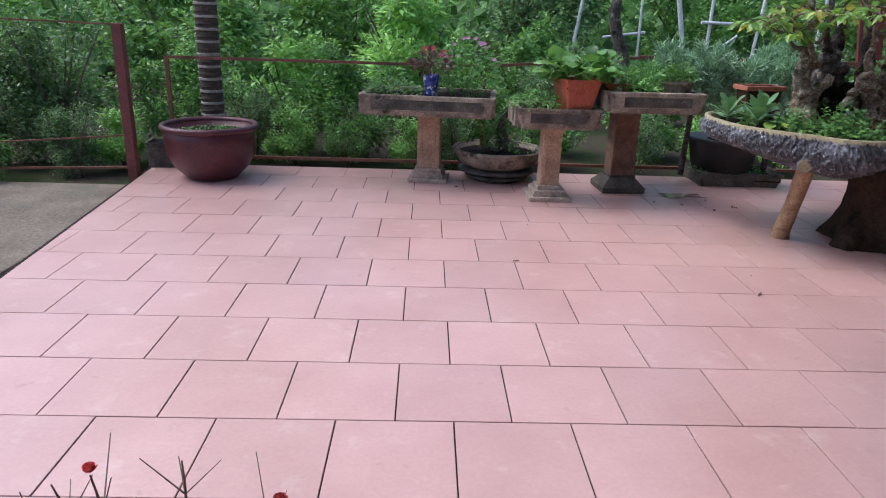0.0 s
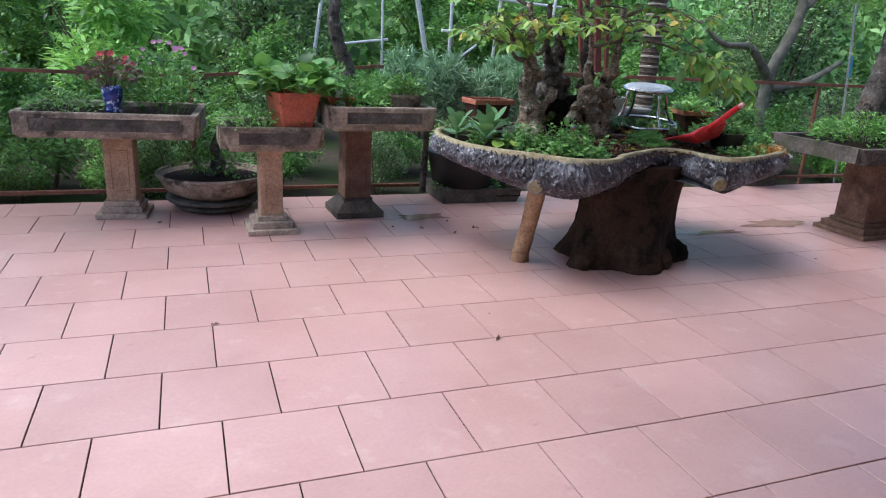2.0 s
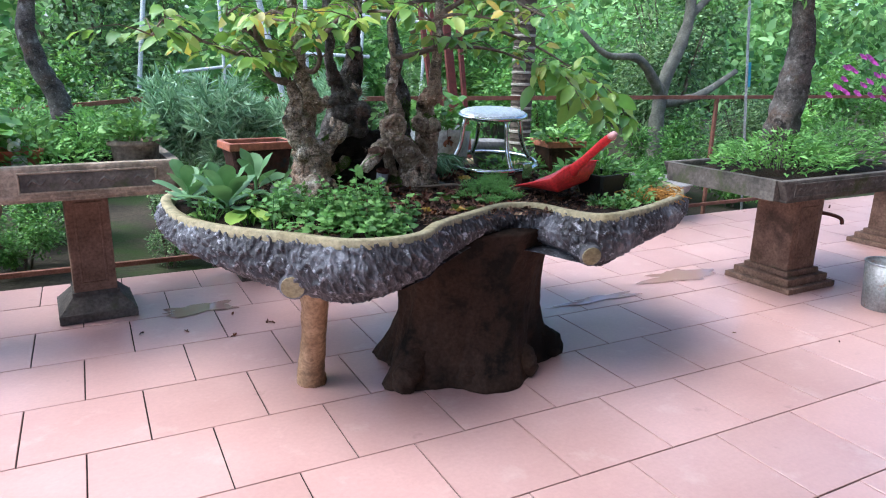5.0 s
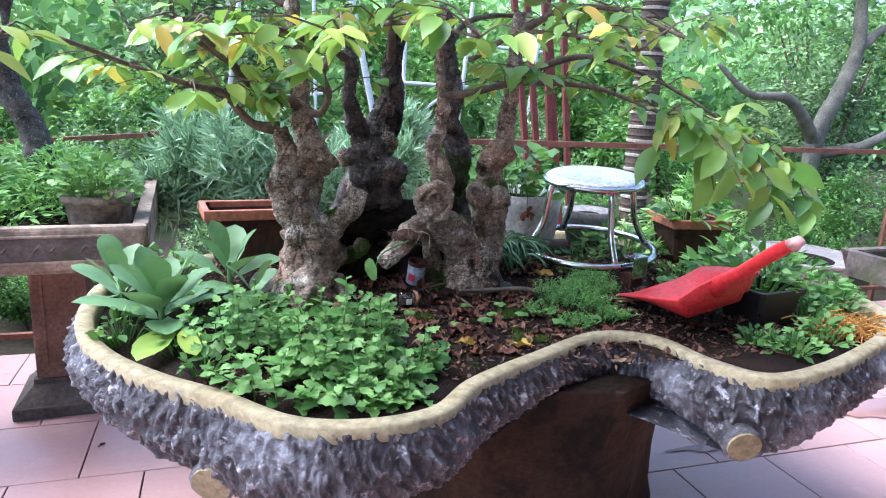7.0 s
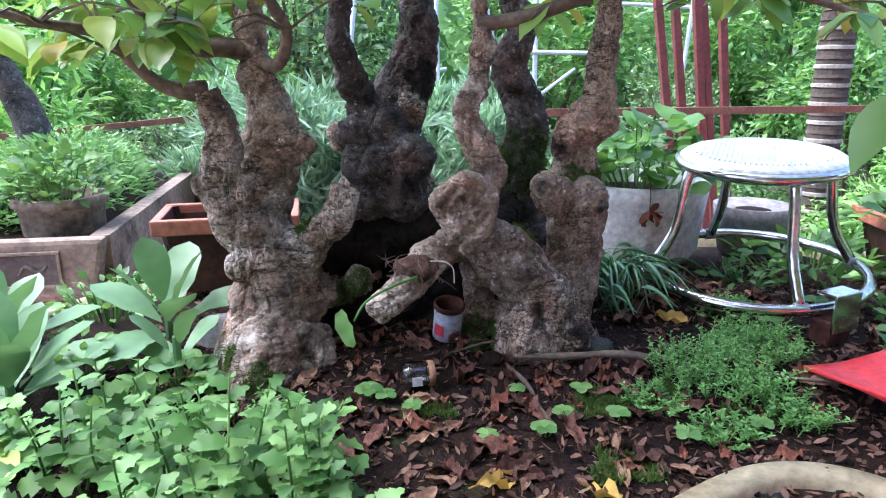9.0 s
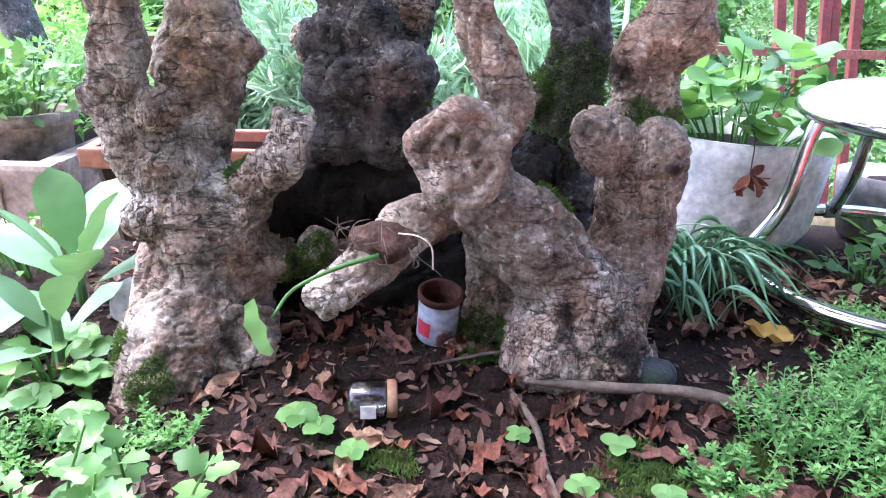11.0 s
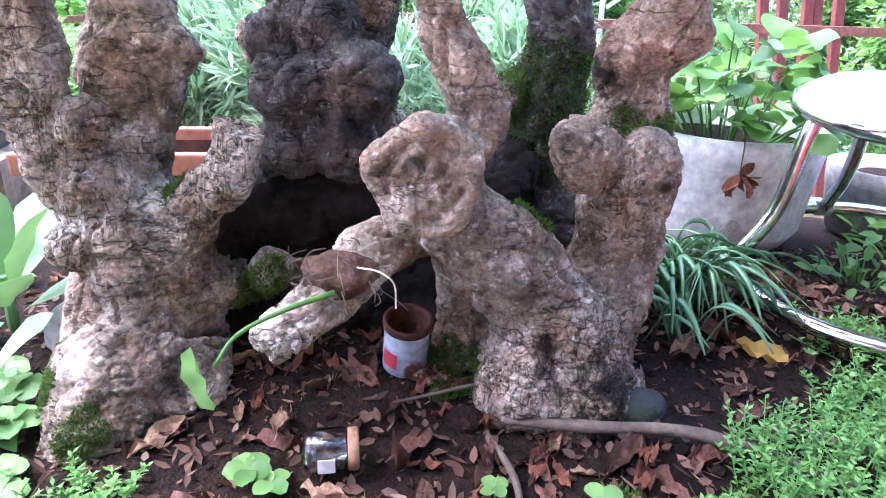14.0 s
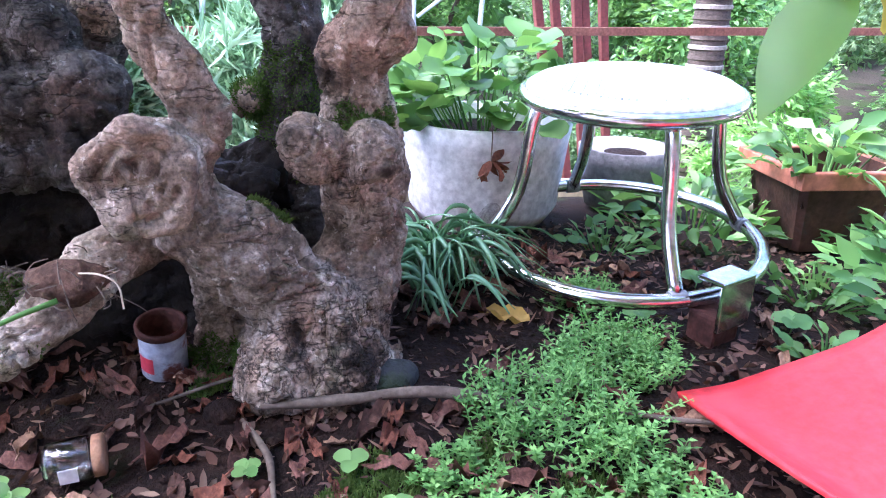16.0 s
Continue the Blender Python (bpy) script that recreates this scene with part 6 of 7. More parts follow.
def succulent(x, y, n, size, label, tall=0.5):
    t = thing("succulent", x, y, on_soil(x, y) - 0.005, label, "plant", "broad-leaved succulents")
    a = np.arange(n) * 2.4 + RNG.uniform(0, 6)
    f = np.arange(n) / n
    base = np.stack([np.cos(a) * 0.012, np.sin(a) * 0.012, 0.02 + f * 0.06], 1)
    d = np.stack([np.cos(a) * (1.1 - 0.75 * f), np.sin(a) * (1.1 - 0.75 * f), tall * (0.3 + 1.6 * f)], 1)
    for i in range(n):
        ln = size * (1.1 - 0.35 * f[i]) * RNG.uniform(0.85, 1.15)
        fine_leaves("leaf", base[i:i + 1], d[i:i + 1], np.array([[-d[i, 0] * 0.6, -d[i, 1] * 0.6, 1.0]]), ln, ln * 0.5, M_SUCC, t, kind="paddle", fold=0.1, droop=0.15)
    part("stem", tube([(0, 0, 0, 0.008), (0, 0, 0.08, 0.006)], seg=8, n=1), M_SUCC, t)


succulent(2.2, 4.27, 15, 0.165, "pale green broad-leaved succulent rosette at the rim", 0.75)
succulent(2.36, 4.52, 8, 0.15, "pale green succulent with upright paddle leaves", 0.9)
succulent(2.09, 4.46, 10, 0.14, "pale green broad-leaved succulent rosette at the rim", 0.8)
succulent(2.42, 4.36, 5, 0.09, "pale green succulent beside the old trunk", 0.8)
t = thing("fallen_leaf", 2.19, 4.08, RIM_Z + 0.012, "large yellowing succulent leaf resting on the rim", "leaf")
fine_leaves("leaf_blade", np.array([[0.05, 0.09, 0.012], [0.07, 0.06, 0.02]]), np.array([[-0.5, -0.9, -0.08], [0.2, -0.9, -0.1]]), np.array([[0.1, 0, 1.0], [0, 0, 1.0]]), np.array([0.15, 0.12]), np.array([0.07, 0.06]), M_TREELEAF, t, kind="paddle", droop=0.1)


def feathery(x, y, rx, ry, h, n):
    """Many fine upright sprigs set with tiny leaves."""
    t = thing("feathery_herb", x, y, on_soil(x, y) - 0.002, "mound of tiny feathery light green herb", "plant", "feathery herb mounds")
    P, D = [], []
    bm = bmesh.new()
    for _ in range(n):
        a, r = RNG.uniform(0, 6.28), math.sqrt(RNG.uniform(0, 1))
        b = np.array([math.cos(a) * r * rx, math.sin(a) * r * ry, 0])
        top = b + np.array([RNG.normal() * 0.018, RNG.normal() * 0.018, h * RNG.uniform(0.35, 1.0) * (1 - 0.4 * r * r)])
        tube([(*b, 0.0009), (*((b + top) / 2), 0.0008), (*top, 0.0005)], bm, seg=3, n=1)
        for k in range(16):
            f = 0.2 + 0.8 * k / 16
            P.append(b * (1 - f) + top * f)
            w = k * 2.4 + a
            D.append((math.cos(w), math.sin(w), 0.55))
    m = len(P)
    leaves("foliage", P, D, RNG.normal(size=(m, 3)) * 0.3 + np.array([0, 0, 1]), RNG.uniform(0.006, 0.012, m), RNG.uniform(0.003, 0.005, m), M_FERN, t, simple=True)
    part("stalk_tuft", bm, M_FERN, t)


for fx, fy, frx, fry, fh, fnn in ((3.3, 4.26, 0.1, 0.09, 0.075, 190), (3.42, 4.36, 0.08, 0.08, 0.07, 140), (3.16, 4.19, 0.04, 0.04, 0.04, 45), (3.24, 4.12, 0.05, 0.04, 0.04, 50), (3.36, 4.14, 0.05, 0.05, 0.05, 60), (3.45, 4.52, 0.06, 0.05, 0.05, 60), (2.48, 4.2, 0.05, 0.05, 0.05, 50), (2.6, 4.22, 0.03, 0.03, 0.04, 30)):
    feathery(fx, fy, frx, fry, fh, fnn)


def grass_tuft(x, y, n, length, label):
    t = thing("grass_tuft", x, y, on_soil(x, y) - 0.005, label, "grass")
    for i in range(n):
        bm = bmesh.new()
        a = RNG.uniform(0, 6.28)
        ln = length * RNG.uniform(0.6, 1.1)
        c, s = math.cos(a), math.sin(a)
        b = RNG.normal(size=2) * 0.03
        tube([(b[0], b[1], 0, 0.0032), (b[0] + c * ln * 0.25, b[1] + s * ln * 0.25, ln * 0.5, 0.0045), (b[0] + c * ln * 0.6, b[1] + s * ln * 0.6, ln * 0.5, 0.004), (b[0] + c * ln * 0.9, b[1] + s * ln * 0.9, ln * 0.3, 0.0008)], bm, seg=4, n=4, flat=0.25)
        part("blade", bm, M_GRASS, t, smooth=True)


grass_tuft(3.25, 4.6, 90, 0.16, "tuft of arching dark green grass beside the trunk")
grass_tuft(3.2, 4.52, 24, 0.14, "tuft of arching dark green grass beside the trunk")
clump("leafy_weed", 3.41, 4.94, 0.95, (0.19, 0.15, 0.2), 150, 0.055, M_SHRUB, "bright green round-leaved plant in the white pot", aspect=0.85, kind="round", up=0.3)
clump("leafy_weed", 4.04, 4.74, 0.87, (0.14, 0.14, 0.12), 90, 0.06, M_SHRUB, "green leafy weeds in the terracotta pot", aspect=0.5)
clump("leafy_weed", 3.82, 4.1, 0.82, (0.09, 0.08, 0.1), 90, 0.035, M_SHRUB, "small green plant in the black pot", aspect=0.6)
clump("leafy_weed", 4.05, 4.35, on_soil(4.05, 4.35), (0.2, 0.3, 0.14), 320, 0.05, M_SHRUB, "green leafy weeds at the table's end", aspect=0.45)
clump("leafy_weed", 3.85, 4.85, on_soil(3.85, 4.8), (0.2, 0.15, 0.1), 180, 0.05, M_SHRUB, "green leafy weeds at the table's end", aspect=0.45)
# needle-leaved shrub behind the tree
def needle_shrub(x, y, z, radii, n, label):
    t = thing("needle_shrub", x, y, z, label, "shrub")
    p, d = blob_points(n // 14, radii, (0, 0, radii[2]), clumps=10)
    p = np.repeat(p, 14, 0)
    d = np.repeat(d, 14, 0) * 0.35 + np.array([0, 0, 0.45])
    w = d + RNG.normal(size=p.shape) * 0.6
    p = p + np.array([0, 0, 1]) * RNG.uniform(0, 0.05, (len(p), 1))
    leaves("foliage", p, w, RNG.normal(size=p.shape), RNG.uniform(0.07, 0.12, len(p)), 0.013, M_NEEDLE, t, simple=True, droop=0.1)
    part("stem", tube([(0, 0, -0.3, 0.03), (0.02, 0, radii[2], 0.02), (0, 0, radii[2] * 1.6, 0.01)], seg=8, n=3), M_BARK_B, t)


needle_shrub(2.4, 5.95, 0.35, (0.5, 0.3, 0.45), 9000, "dark green needle-leaved podocarpus shrub")
needle_shrub(3.1, 5.85, 0.4, (0.42, 0.3, 0.42), 7000, "dark green needle-leaved podocarpus shrub")
pot("podocarpus_pot", 2.75, 5.95, 0.12, [(0, 0), (0.25, 0), (0.3, 0.25), (0.32, 0.28), (0.29, 0.28), (0, 0.24)], M_BLACK, "large black pot behind the table", 0.29, 0.25)
tagged(part("pot_plinth", boxes((2.5, 3.0, 5.72, 6.18, 0, 0.12, 0.01)), M_STONE_D), "dark stone slab under the black pot", "plinth")



# ---- litter and small things on the soil ----
def dead_leaf(seed, ln, material, label):
    """A dry curled leaf lying on the soil."""
    r = np.random.default_rng(seed)
    bm = bmesh.new()
    rows = []
    for i in range(8):
        u = i / 7
        w = ln * 0.23 * math.sin(math.pi * min(0.06 + u * 0.94, 0.985)) ** 0.8
        row = []
        for v in (-1, -0.5, 0, 0.5, 1):
            curl = 0.32 * w * abs(v) ** 1.6 * (1.2 + 0.8 * math.sin(seed + u * 4))
            row.append(bm.verts.new(((u - 0.5) * ln, v * w * (1 - 0.25 * abs(v)), 0.004 + curl + 0.16 * ln * math.sin(u * 3.1 + seed) * (u - 0.4) ** 2 * 2 + 0.006 * r.normal() * ln / 0.07)))
        rows.append(row)
    for a, b in zip(rows, rows[1:]):
        for k in range(4):
            bm.faces.new((a[k], a[k + 1], b[k + 1], b[k]))
    tube([(-0.5 * ln, 0, 0.006, 0.0012), (-0.68 * ln, 0.01 * ln, 0.004, 0.001)], bm, seg=4, n=1)
    ob = part("dead_leaf", bm, material, None, smooth=True)
    return tagged(ob, label, "leaf", "fallen leaves on the soil")


G_D = "dry brown curled fallen leaf lying on the soil"
kinds_d = [dead_leaf(s, l, M_DEADS[s % 4], G_D) for s, l in ((1, 0.07), (2, 0.055), (3, 0.08), (4, 0.06), (5, 0.045), (6, 0.065))]
for k, ob in enumerate(kinds_d):
    x, y = 2.75 + 0.07 * k, 4.33 - 0.02 * (k % 3)
    ob.matrix_basis = pose(x, y, on_soil(x, y) + 0.003, RNG.uniform(-20, 20), RNG.uniform(-20, 20), RNG.uniform(0, 360))
count = 0
while count < 285:
    x, y = RNG.uniform(2.5, 3.75), RNG.uniform(3.95, 4.75)
    if not (abs(x - 2.95) < 0.3 and 3.95 < y < 4.5) and RNG.uniform() < 0.45:
        continue
    if x < 2.8 and y < 4.1:
        continue
    s = RNG.uniform(0.5, 1.0)
    c = copy_thing(kinds_d[int(RNG.integers(0, 6))], pose(x, y, on_soil(x, y) + 0.003, RNG.normal() * 13, RNG.normal() * 12, RNG.uniform(0, 360)))
    c.scale = (s, s, s)
    count += 1
yl = dead_leaf(7, 0.075, M_YELLOW, "fallen yellow leaf lying on the soil")
yl.matrix_basis = pose(3.31, 4.48, on_soil(3.31, 4.48) + 0.006, 10, -12, -40)
for x, y, a in ((2.9, 4.02, 30), (3.02, 4.0, 120)):
    copy_thing(yl, pose(x, y, on_soil(x, y) + 0.004, 8, 10, a))
# crumbs and fragments
n = 8000
px, py = RNG.uniform(2.3, 4.0, n), RNG.uniform(3.85, 4.9, n)
pz = np.array([on_soil(a, b) for a, b in zip(px, py)]) + 0.002
d = RNG.normal(size=(n, 3)) * np.array([1, 1, 0.35])
lit = leaves("leaf_litter", np.stack([px, py, pz], 1), d, RNG.normal(size=(n, 3)) * 0.5 + np.array([0, 0, 1]), RNG.uniform(0.006, 0.024, n), RNG.uniform(0.003, 0.012, n), M_DEAD, droop=-0.2)
tagged(lit, "crumbled dry leaf litter on the soil", "litter", kind="stuff")
bm = bmesh.new()
for _ in range(700):
    x, y, r = RNG.uniform(2.4, 3.9), RNG.uniform(3.9, 4.7), RNG.uniform(0.003, 0.009)
    m = Matrix.Translation((x, y, on_soil(x, y) + r * 0.2)) @ Matrix.Diagonal((1, RNG.uniform(0.7, 1.2), RNG.uniform(0.5, 0.9), 1))
    bmesh.ops.create_icosphere(bm, subdivisions=1, radius=r, matrix=m)
tagged(part("soil_crumb", bm, M_SOIL), "small crumbs of dark soil", "soil", kind="stuff")


def seedling(x, y, size, n, label="small round-leaved green seedling"):
    t = thing("seedling", x, y, on_soil(x, y), label, "plant", "seedlings in the soil")
    a = np.arange(n) * (6.283 / n) + RNG.uniform(0, 1)
    top = np.array([0, 0, size * 0.7])
    part("stalk", tube([(0, 0, -0.004, 0.0012), (0.003, 0, size * 0.35, 0.001), (*top, 0.0009)], seg=5, n=2), M_PARSLEY, t)
    d = np.stack([np.cos(a), np.sin(a), np.full(n, 0.12)], 1)
    fine_leaves("leaf_whorl", np.repeat(top[None], n, 0), d, np.tile([0, -0.25, 1.0], (n, 1)), size, size * 0.85, M_PARSLEY, t, kind="round", droop=0.1)


for x, y, s, n in ((2.735, 4.25, 0.024, 5), (2.76, 4.235, 0.02, 4), (3.065, 4.23, 0.02, 3), (2.965, 4.24, 0.016, 4), (2.8, 4.2, 0.018, 4), (3.1, 4.16, 0.02, 4), (3.18, 4.1, 0.022, 4), (2.98, 4.12, 0.02, 5), (2.9, 4.12, 0.018, 4), (3.02, 4.17, 0.018, 4),
                   (2.48, 4.31, 0.03, 5), (2.5, 4.25, 0.026, 5), (2.44, 4.27, 0.03, 6), (2.52, 4.22, 0.024, 5), (2.46, 4.36, 0.03, 5), (2.42, 4.4, 0.028, 6), (3.3, 4.12, 0.02, 4), (3.42, 4.5, 0.024, 5), (3.5, 4.45, 0.026, 5), (3.66, 4.55, 0.026, 6), (3.72, 4.4, 0.03, 6)):
    seedling(x, y, s, n)

# glass jar lying on its side
t = thing("glass_jar", 2.812, 4.262, on_soil(2.812, 4.262) + 0.026, "small grimy glass jar with a rusty lid lying on the soil", "jar", turn=8)
R = pose(0, 0, 0, 0, 90, 0) @ Matrix.Scale(0.82, 4)
for nm, prof, mat, sm in (("glass", [(0, -0.032), (0.02, -0.032), (0.026, -0.026), (0.026, 0.014), (0.022, 0.018), (0.02, 0.018), (0.023, 0.012), (0.023, -0.024), (0.018, -0.029), (0, -0.029)], M_GLASS, True),
                          ("lid", [(0, 0.031), (0.022, 0.031), (0.0245, 0.029), (0.0245, 0.019), (0.0225, 0.018), (0.0225, 0.028), (0, 0.029)], M_LID, True)):
    bm = lathe(prof, 28)
    bmesh.ops.transform(bm, matrix=R, verts=bm.verts)
    part(nm, bm, mat, t, smooth=sm)
bm = boxes((-0.013, 0.003, -0.0215, -0.0202, -0.01, 0.005, 0.0005))
part("white_fleck", bm, M_WHITE, t)

# paint can
t = thing("paint_can", 2.885, 4.43, on_soil(2.885, 4.43) + 0.002, "small rusty open tin can with a torn faded label", "can")
t.matrix_basis = pose(2.872, 4.42, on_soil(2.872, 4.43) + 0.004, 12, 4, 0)
part("can_body", lathe([(0, 0), (0.024, 0), (0.0255, 0.002), (0.0255, 0.062), (0.0245, 0.062), (0.0245, 0.004), (0, 0.004)], 32), M_CAN, t, smooth=True)
part("can_rim", lathe([(0.0252, 0.058), (0.0278, 0.06), (0.0282, 0.067), (0.0262, 0.069), (0.0235, 0.067), (0.0232, 0.058)], 32), M_RUSTDARK, t, smooth=True)
part("can_lining", lathe([(0, 0.03), (0.0225, 0.03), (0.0235, 0.06)], 28), M_RUSTDARK, t, smooth=True)
bm = bmesh.new()
for i in range(7):
    a0, a1 = 3.55 + i * 0.12, 3.55 + (i + 1) * 0.12
    vs = [bm.verts.new((0.0259 * math.cos(a), 0.0259 * math.sin(a), z)) for a, z in ((a0, 0.012), (a1, 0.012), (a1, 0.034), (a0, 0.034))]
    bm.faces.new(vs)
bmesh.ops.remove_doubles(bm, verts=bm.verts, dist=1e-5)
part("red_label", bm, M_CANRED, t)

# sticks
def stick(pts, mat, label, name="stick"):
    x0, y0 = pts[0][0], pts[0][1]
    z0 = on_soil(x0, y0)
    ob = part(name, tube([(x - x0, y - y0, on_soil(x, y) - z0 + h, r) for x, y, h, r in pts], seg=8, n=5, rough=0.25), mat, None, smooth=True)
    ob.matrix_basis = pose(x0, y0, z0)
    return tagged(ob, label, "stick", "fallen sticks")


stick([(2.98, 4.315, 0.02, 0.004), (3.06, 4.31, 0.022, 0.0065), (3.16, 4.305, 0.02, 0.0065), (3.25, 4.28, 0.014, 0.007), (3.31, 4.25, 0.008, 0.006)], M_TWIG, "thin grey-brown dead stick on the soil")
stick([(3.24, 4.31, 0.012, 0.004), (3.28, 4.33, 0.016, 0.005), (3.33, 4.31, 0.01, 0.005), (3.37, 4.3, 0.006, 0.003)], M_TWIG, "thin grey-brown dead stick on the soil")
stick([(2.96, 4.31, 0.006, 0.004), (2.985, 4.26, 0.008, 0.004), (2.99, 4.2, 0.006, 0.003), (3.0, 4.14, 0.006, 0.003)], M_TWIG, "thin dark twig on the soil")
stick([(2.86, 4.35, 0.006, 0.002), (2.93, 4.36, 0.014, 0.002), (3.0, 4.4, 0.006, 0.002)], M_TWIG, "thin dark twig on the soil")
stick([(3.35, 4.25, 0.012, 0.003), (3.45, 4.2, 0.02, 0.003), (3.55, 4.22, 0.012, 0.003)], M_TWIG, "thin pale dry vine on the soil")


def stone(x, y, r, sx, sy, sz, mat, label):
    bm = bmesh.new()
    bmesh.ops.create_icosphere(bm, subdivisions=4, radius=r, matrix=Matrix.Diagonal((sx, sy, sz, 1)))
    for v in bm.verts:
        v.co *= 1 + 0.16 * noise.noise(v.co * (1.6 / r) * 0.6 + Vector((x, y, 0))) + 0.05 * noise.noise(v.co * (5 / r) * 0.6)
    ob = part("stone", bm, mat, None, smooth=True)
    ob.matrix_basis = pose(x, y, on_soil(x, y) + r * sz * 0.05)
    return tagged(ob, label, "stone")


stone(3.11, 4.365, 0.036, 1.5, 0.9, 0.7, M_ROCK, "dark damp stone wedged at the trunk's foot")
stone(3.03, 4.35, 0.03, 1.3, 0.8, 0.6, M_ROCK, "dark damp stone wedged at the trunk's foot")
stone(2.47, 4.5, 0.05, 1.2, 0.9, 0.9, M_ROCKP, "pale round stone beside the trunk")
stone(2.94, 4.33, 0.018, 1.2, 1, 0.8, M_SOIL, "clod of dark soil")

# bound bulb on the surface root, with a string
t = thing("bound_root", 2.815, 4.325, 0.945, "brown fibrous lump bound to the surface root", "root")
bm = bmesh.new()
bmesh.ops.create_icosphere(bm, subdivisions=4, radius=0.026, matrix=Matrix.Diagonal((1.35, 1, 0.85, 1)))
for v in bm.verts:
    v.co *= 1 + 0.22 * noise.noise(v.co * 60) + 0.08 * noise.noise(v.co * 200)
part("lump", bm, surface("fibrous_root", (0.045, 0.026, 0.018), (0.17, 0.1, 0.07), 40, 220, 0.9, bump=1.0, depth=0.006), t, smooth=True)
bm = bmesh.new()
for _ in range(60):
    a, b = RNG.uniform(0, 6.28), RNG.uniform(-1, 1)
    p0 = np.array([0.036 * math.cos(a), 0.026 * math.sin(a), 0.02 * b])
    p1 = p0 * RNG.uniform(1.0, 1.25) + RNG.normal(size=3) * 0.012
    tube([(*p0, 0.0007), (*((p0 + p1) / 2 * 1.12), 0.0007), (*p1, 0.0005)], bm, seg=3, n=2)
tagged(part("fibre", bm, M_TWIG, t), kind="stuff")
part("string", tube([(0.02, -0.03, 0.02, 0.0008), (0.04, -0.042, 0.022, 0.0009), (0.054, -0.045, 0.012, 0.0009), (0.056, -0.045, -0.012, 0.0009)], seg=6, n=4), surface("pale_string", (0.5, 0.42, 0.3), (0.65, 0.55, 0.42), 30, 200, 0.9), t, "pale loop of string")

# one broad leaf on a long stalk
t = thing("leaf_shoot", 2.815, 4.29, 0.942, "single bright green leaf on a long curved stalk", "plant")
part("stalk", tube([(0, 0, 0, 0.003), (-0.04, -0.02, -0.008, 0.0025), (-0.08, -0.035, -0.026, 0.002), (-0.098, -0.05, -0.05, 0.0018)], seg=6, n=4), M_PARSLEY, t, smooth=True)
fine_leaves("leaf_blade", np.array([[-0.115, -0.05, -0.03]]), np.array([[0.25, -0.1, -1.0]]), np.array([[-0.5, -0.8, -0.1]]), 0.062, 0.032, M_PARSLEY, t, kind="strap", fold=0.25, droop=0.0)

# wilted flower hanging on the white pot
t = thing("wilted_flower", 3.375, 4.765, 0.90, "dry dark wilted flower hanging against the white pot", "flower")
d = RNG.normal(size=(9, 3)) * np.array([0.6, 0.2, 0.4]) + np.array([0, 0, -0.6])
fine_leaves("petal", np.tile([0, 0, 0.03], (9, 1)), d, RNG.normal(size=(9, 3)), 0.04, 0.016, M_DEADS[0], t, curl=0.6)
part("stalk", tube([(0, 0, 0.03, 0.0012), (0.005, 0.02, 0.09, 0.0012), (0.0, 0.08, 0.14, 0.0012)], seg=4, n=3), M_TWIG, t)

# coir on the far rim
t = thing("coir_heap", 3.98, 3.93, on_soil(3.98, 3.93) + 0.005, "tangled heap of orange-brown coconut fibre", "fibre")
bm = bmesh.new()
for _ in range(170):
    a = RNG.uniform(0, 6.28)
    c = np.array([RNG.normal() * 0.06, RNG.normal() * 0.035, abs(RNG.normal()) * 0.018])
    q = [c + np.array([math.cos(a) * s * 0.05, math.sin(a) * s * 0.03, 0.012 * (1 - s * s)]) + RNG.normal(size=3) * 0.006 for s in (-1, -0.3, 0.3, 1)]
    tube([(*p, 0.0022) for p in q], bm, seg=4, n=2)
tagged(part("fibre", bm, M_COIR, t), kind="stuff")

# ---- moss on trunk and soil ----
def moss_on(ob, centres, label, parent):
    """Short green tufts where old bark holds damp."""
    me = ob.data
    n = len(me.vertices)
    co, no = np.empty(n * 3), np.empty(n * 3)
    me.vertices.foreach_get("co", co)
    me.vertices.foreach_get("normal", no)
    co, no = co.reshape(-1, 3), no.reshape(-1, 3)
    keep = np.zeros(n, bool)
    for x, y, z, r in centres:
        dd = np.linalg.norm(co + np.array(TO) - np.array([x, y, z]), axis=1)
        edge = np.array([noise.noise(Vector(p) * 40) for p in co[dd < r * 1.3]])
        sel = np.where(dd < r * 1.3)[0]
        keep[sel[dd[sel] < r * (1 + 0.5 * edge)]] = True
    p, q = co[keep], no[keep]
    rep = 3
    p = np.repeat(p, rep, 0) + RNG.normal(size=(len(p) * rep, 3)) * 0.0015
    q = np.repeat(q, rep, 0) + RNG.normal(size=(len(p), 3)) * 0.55 + np.array([0, 0, 0.3])
    o = leaves("moss", p, q, RNG.normal(size=p.shape), RNG.uniform(0.003, 0.0075, len(p)), RNG.uniform(0.0012, 0.0024, len(p)), M_MOSSB, parent, label, simple=True, droop=0.3)
    return tagged(o, kind="stuff")


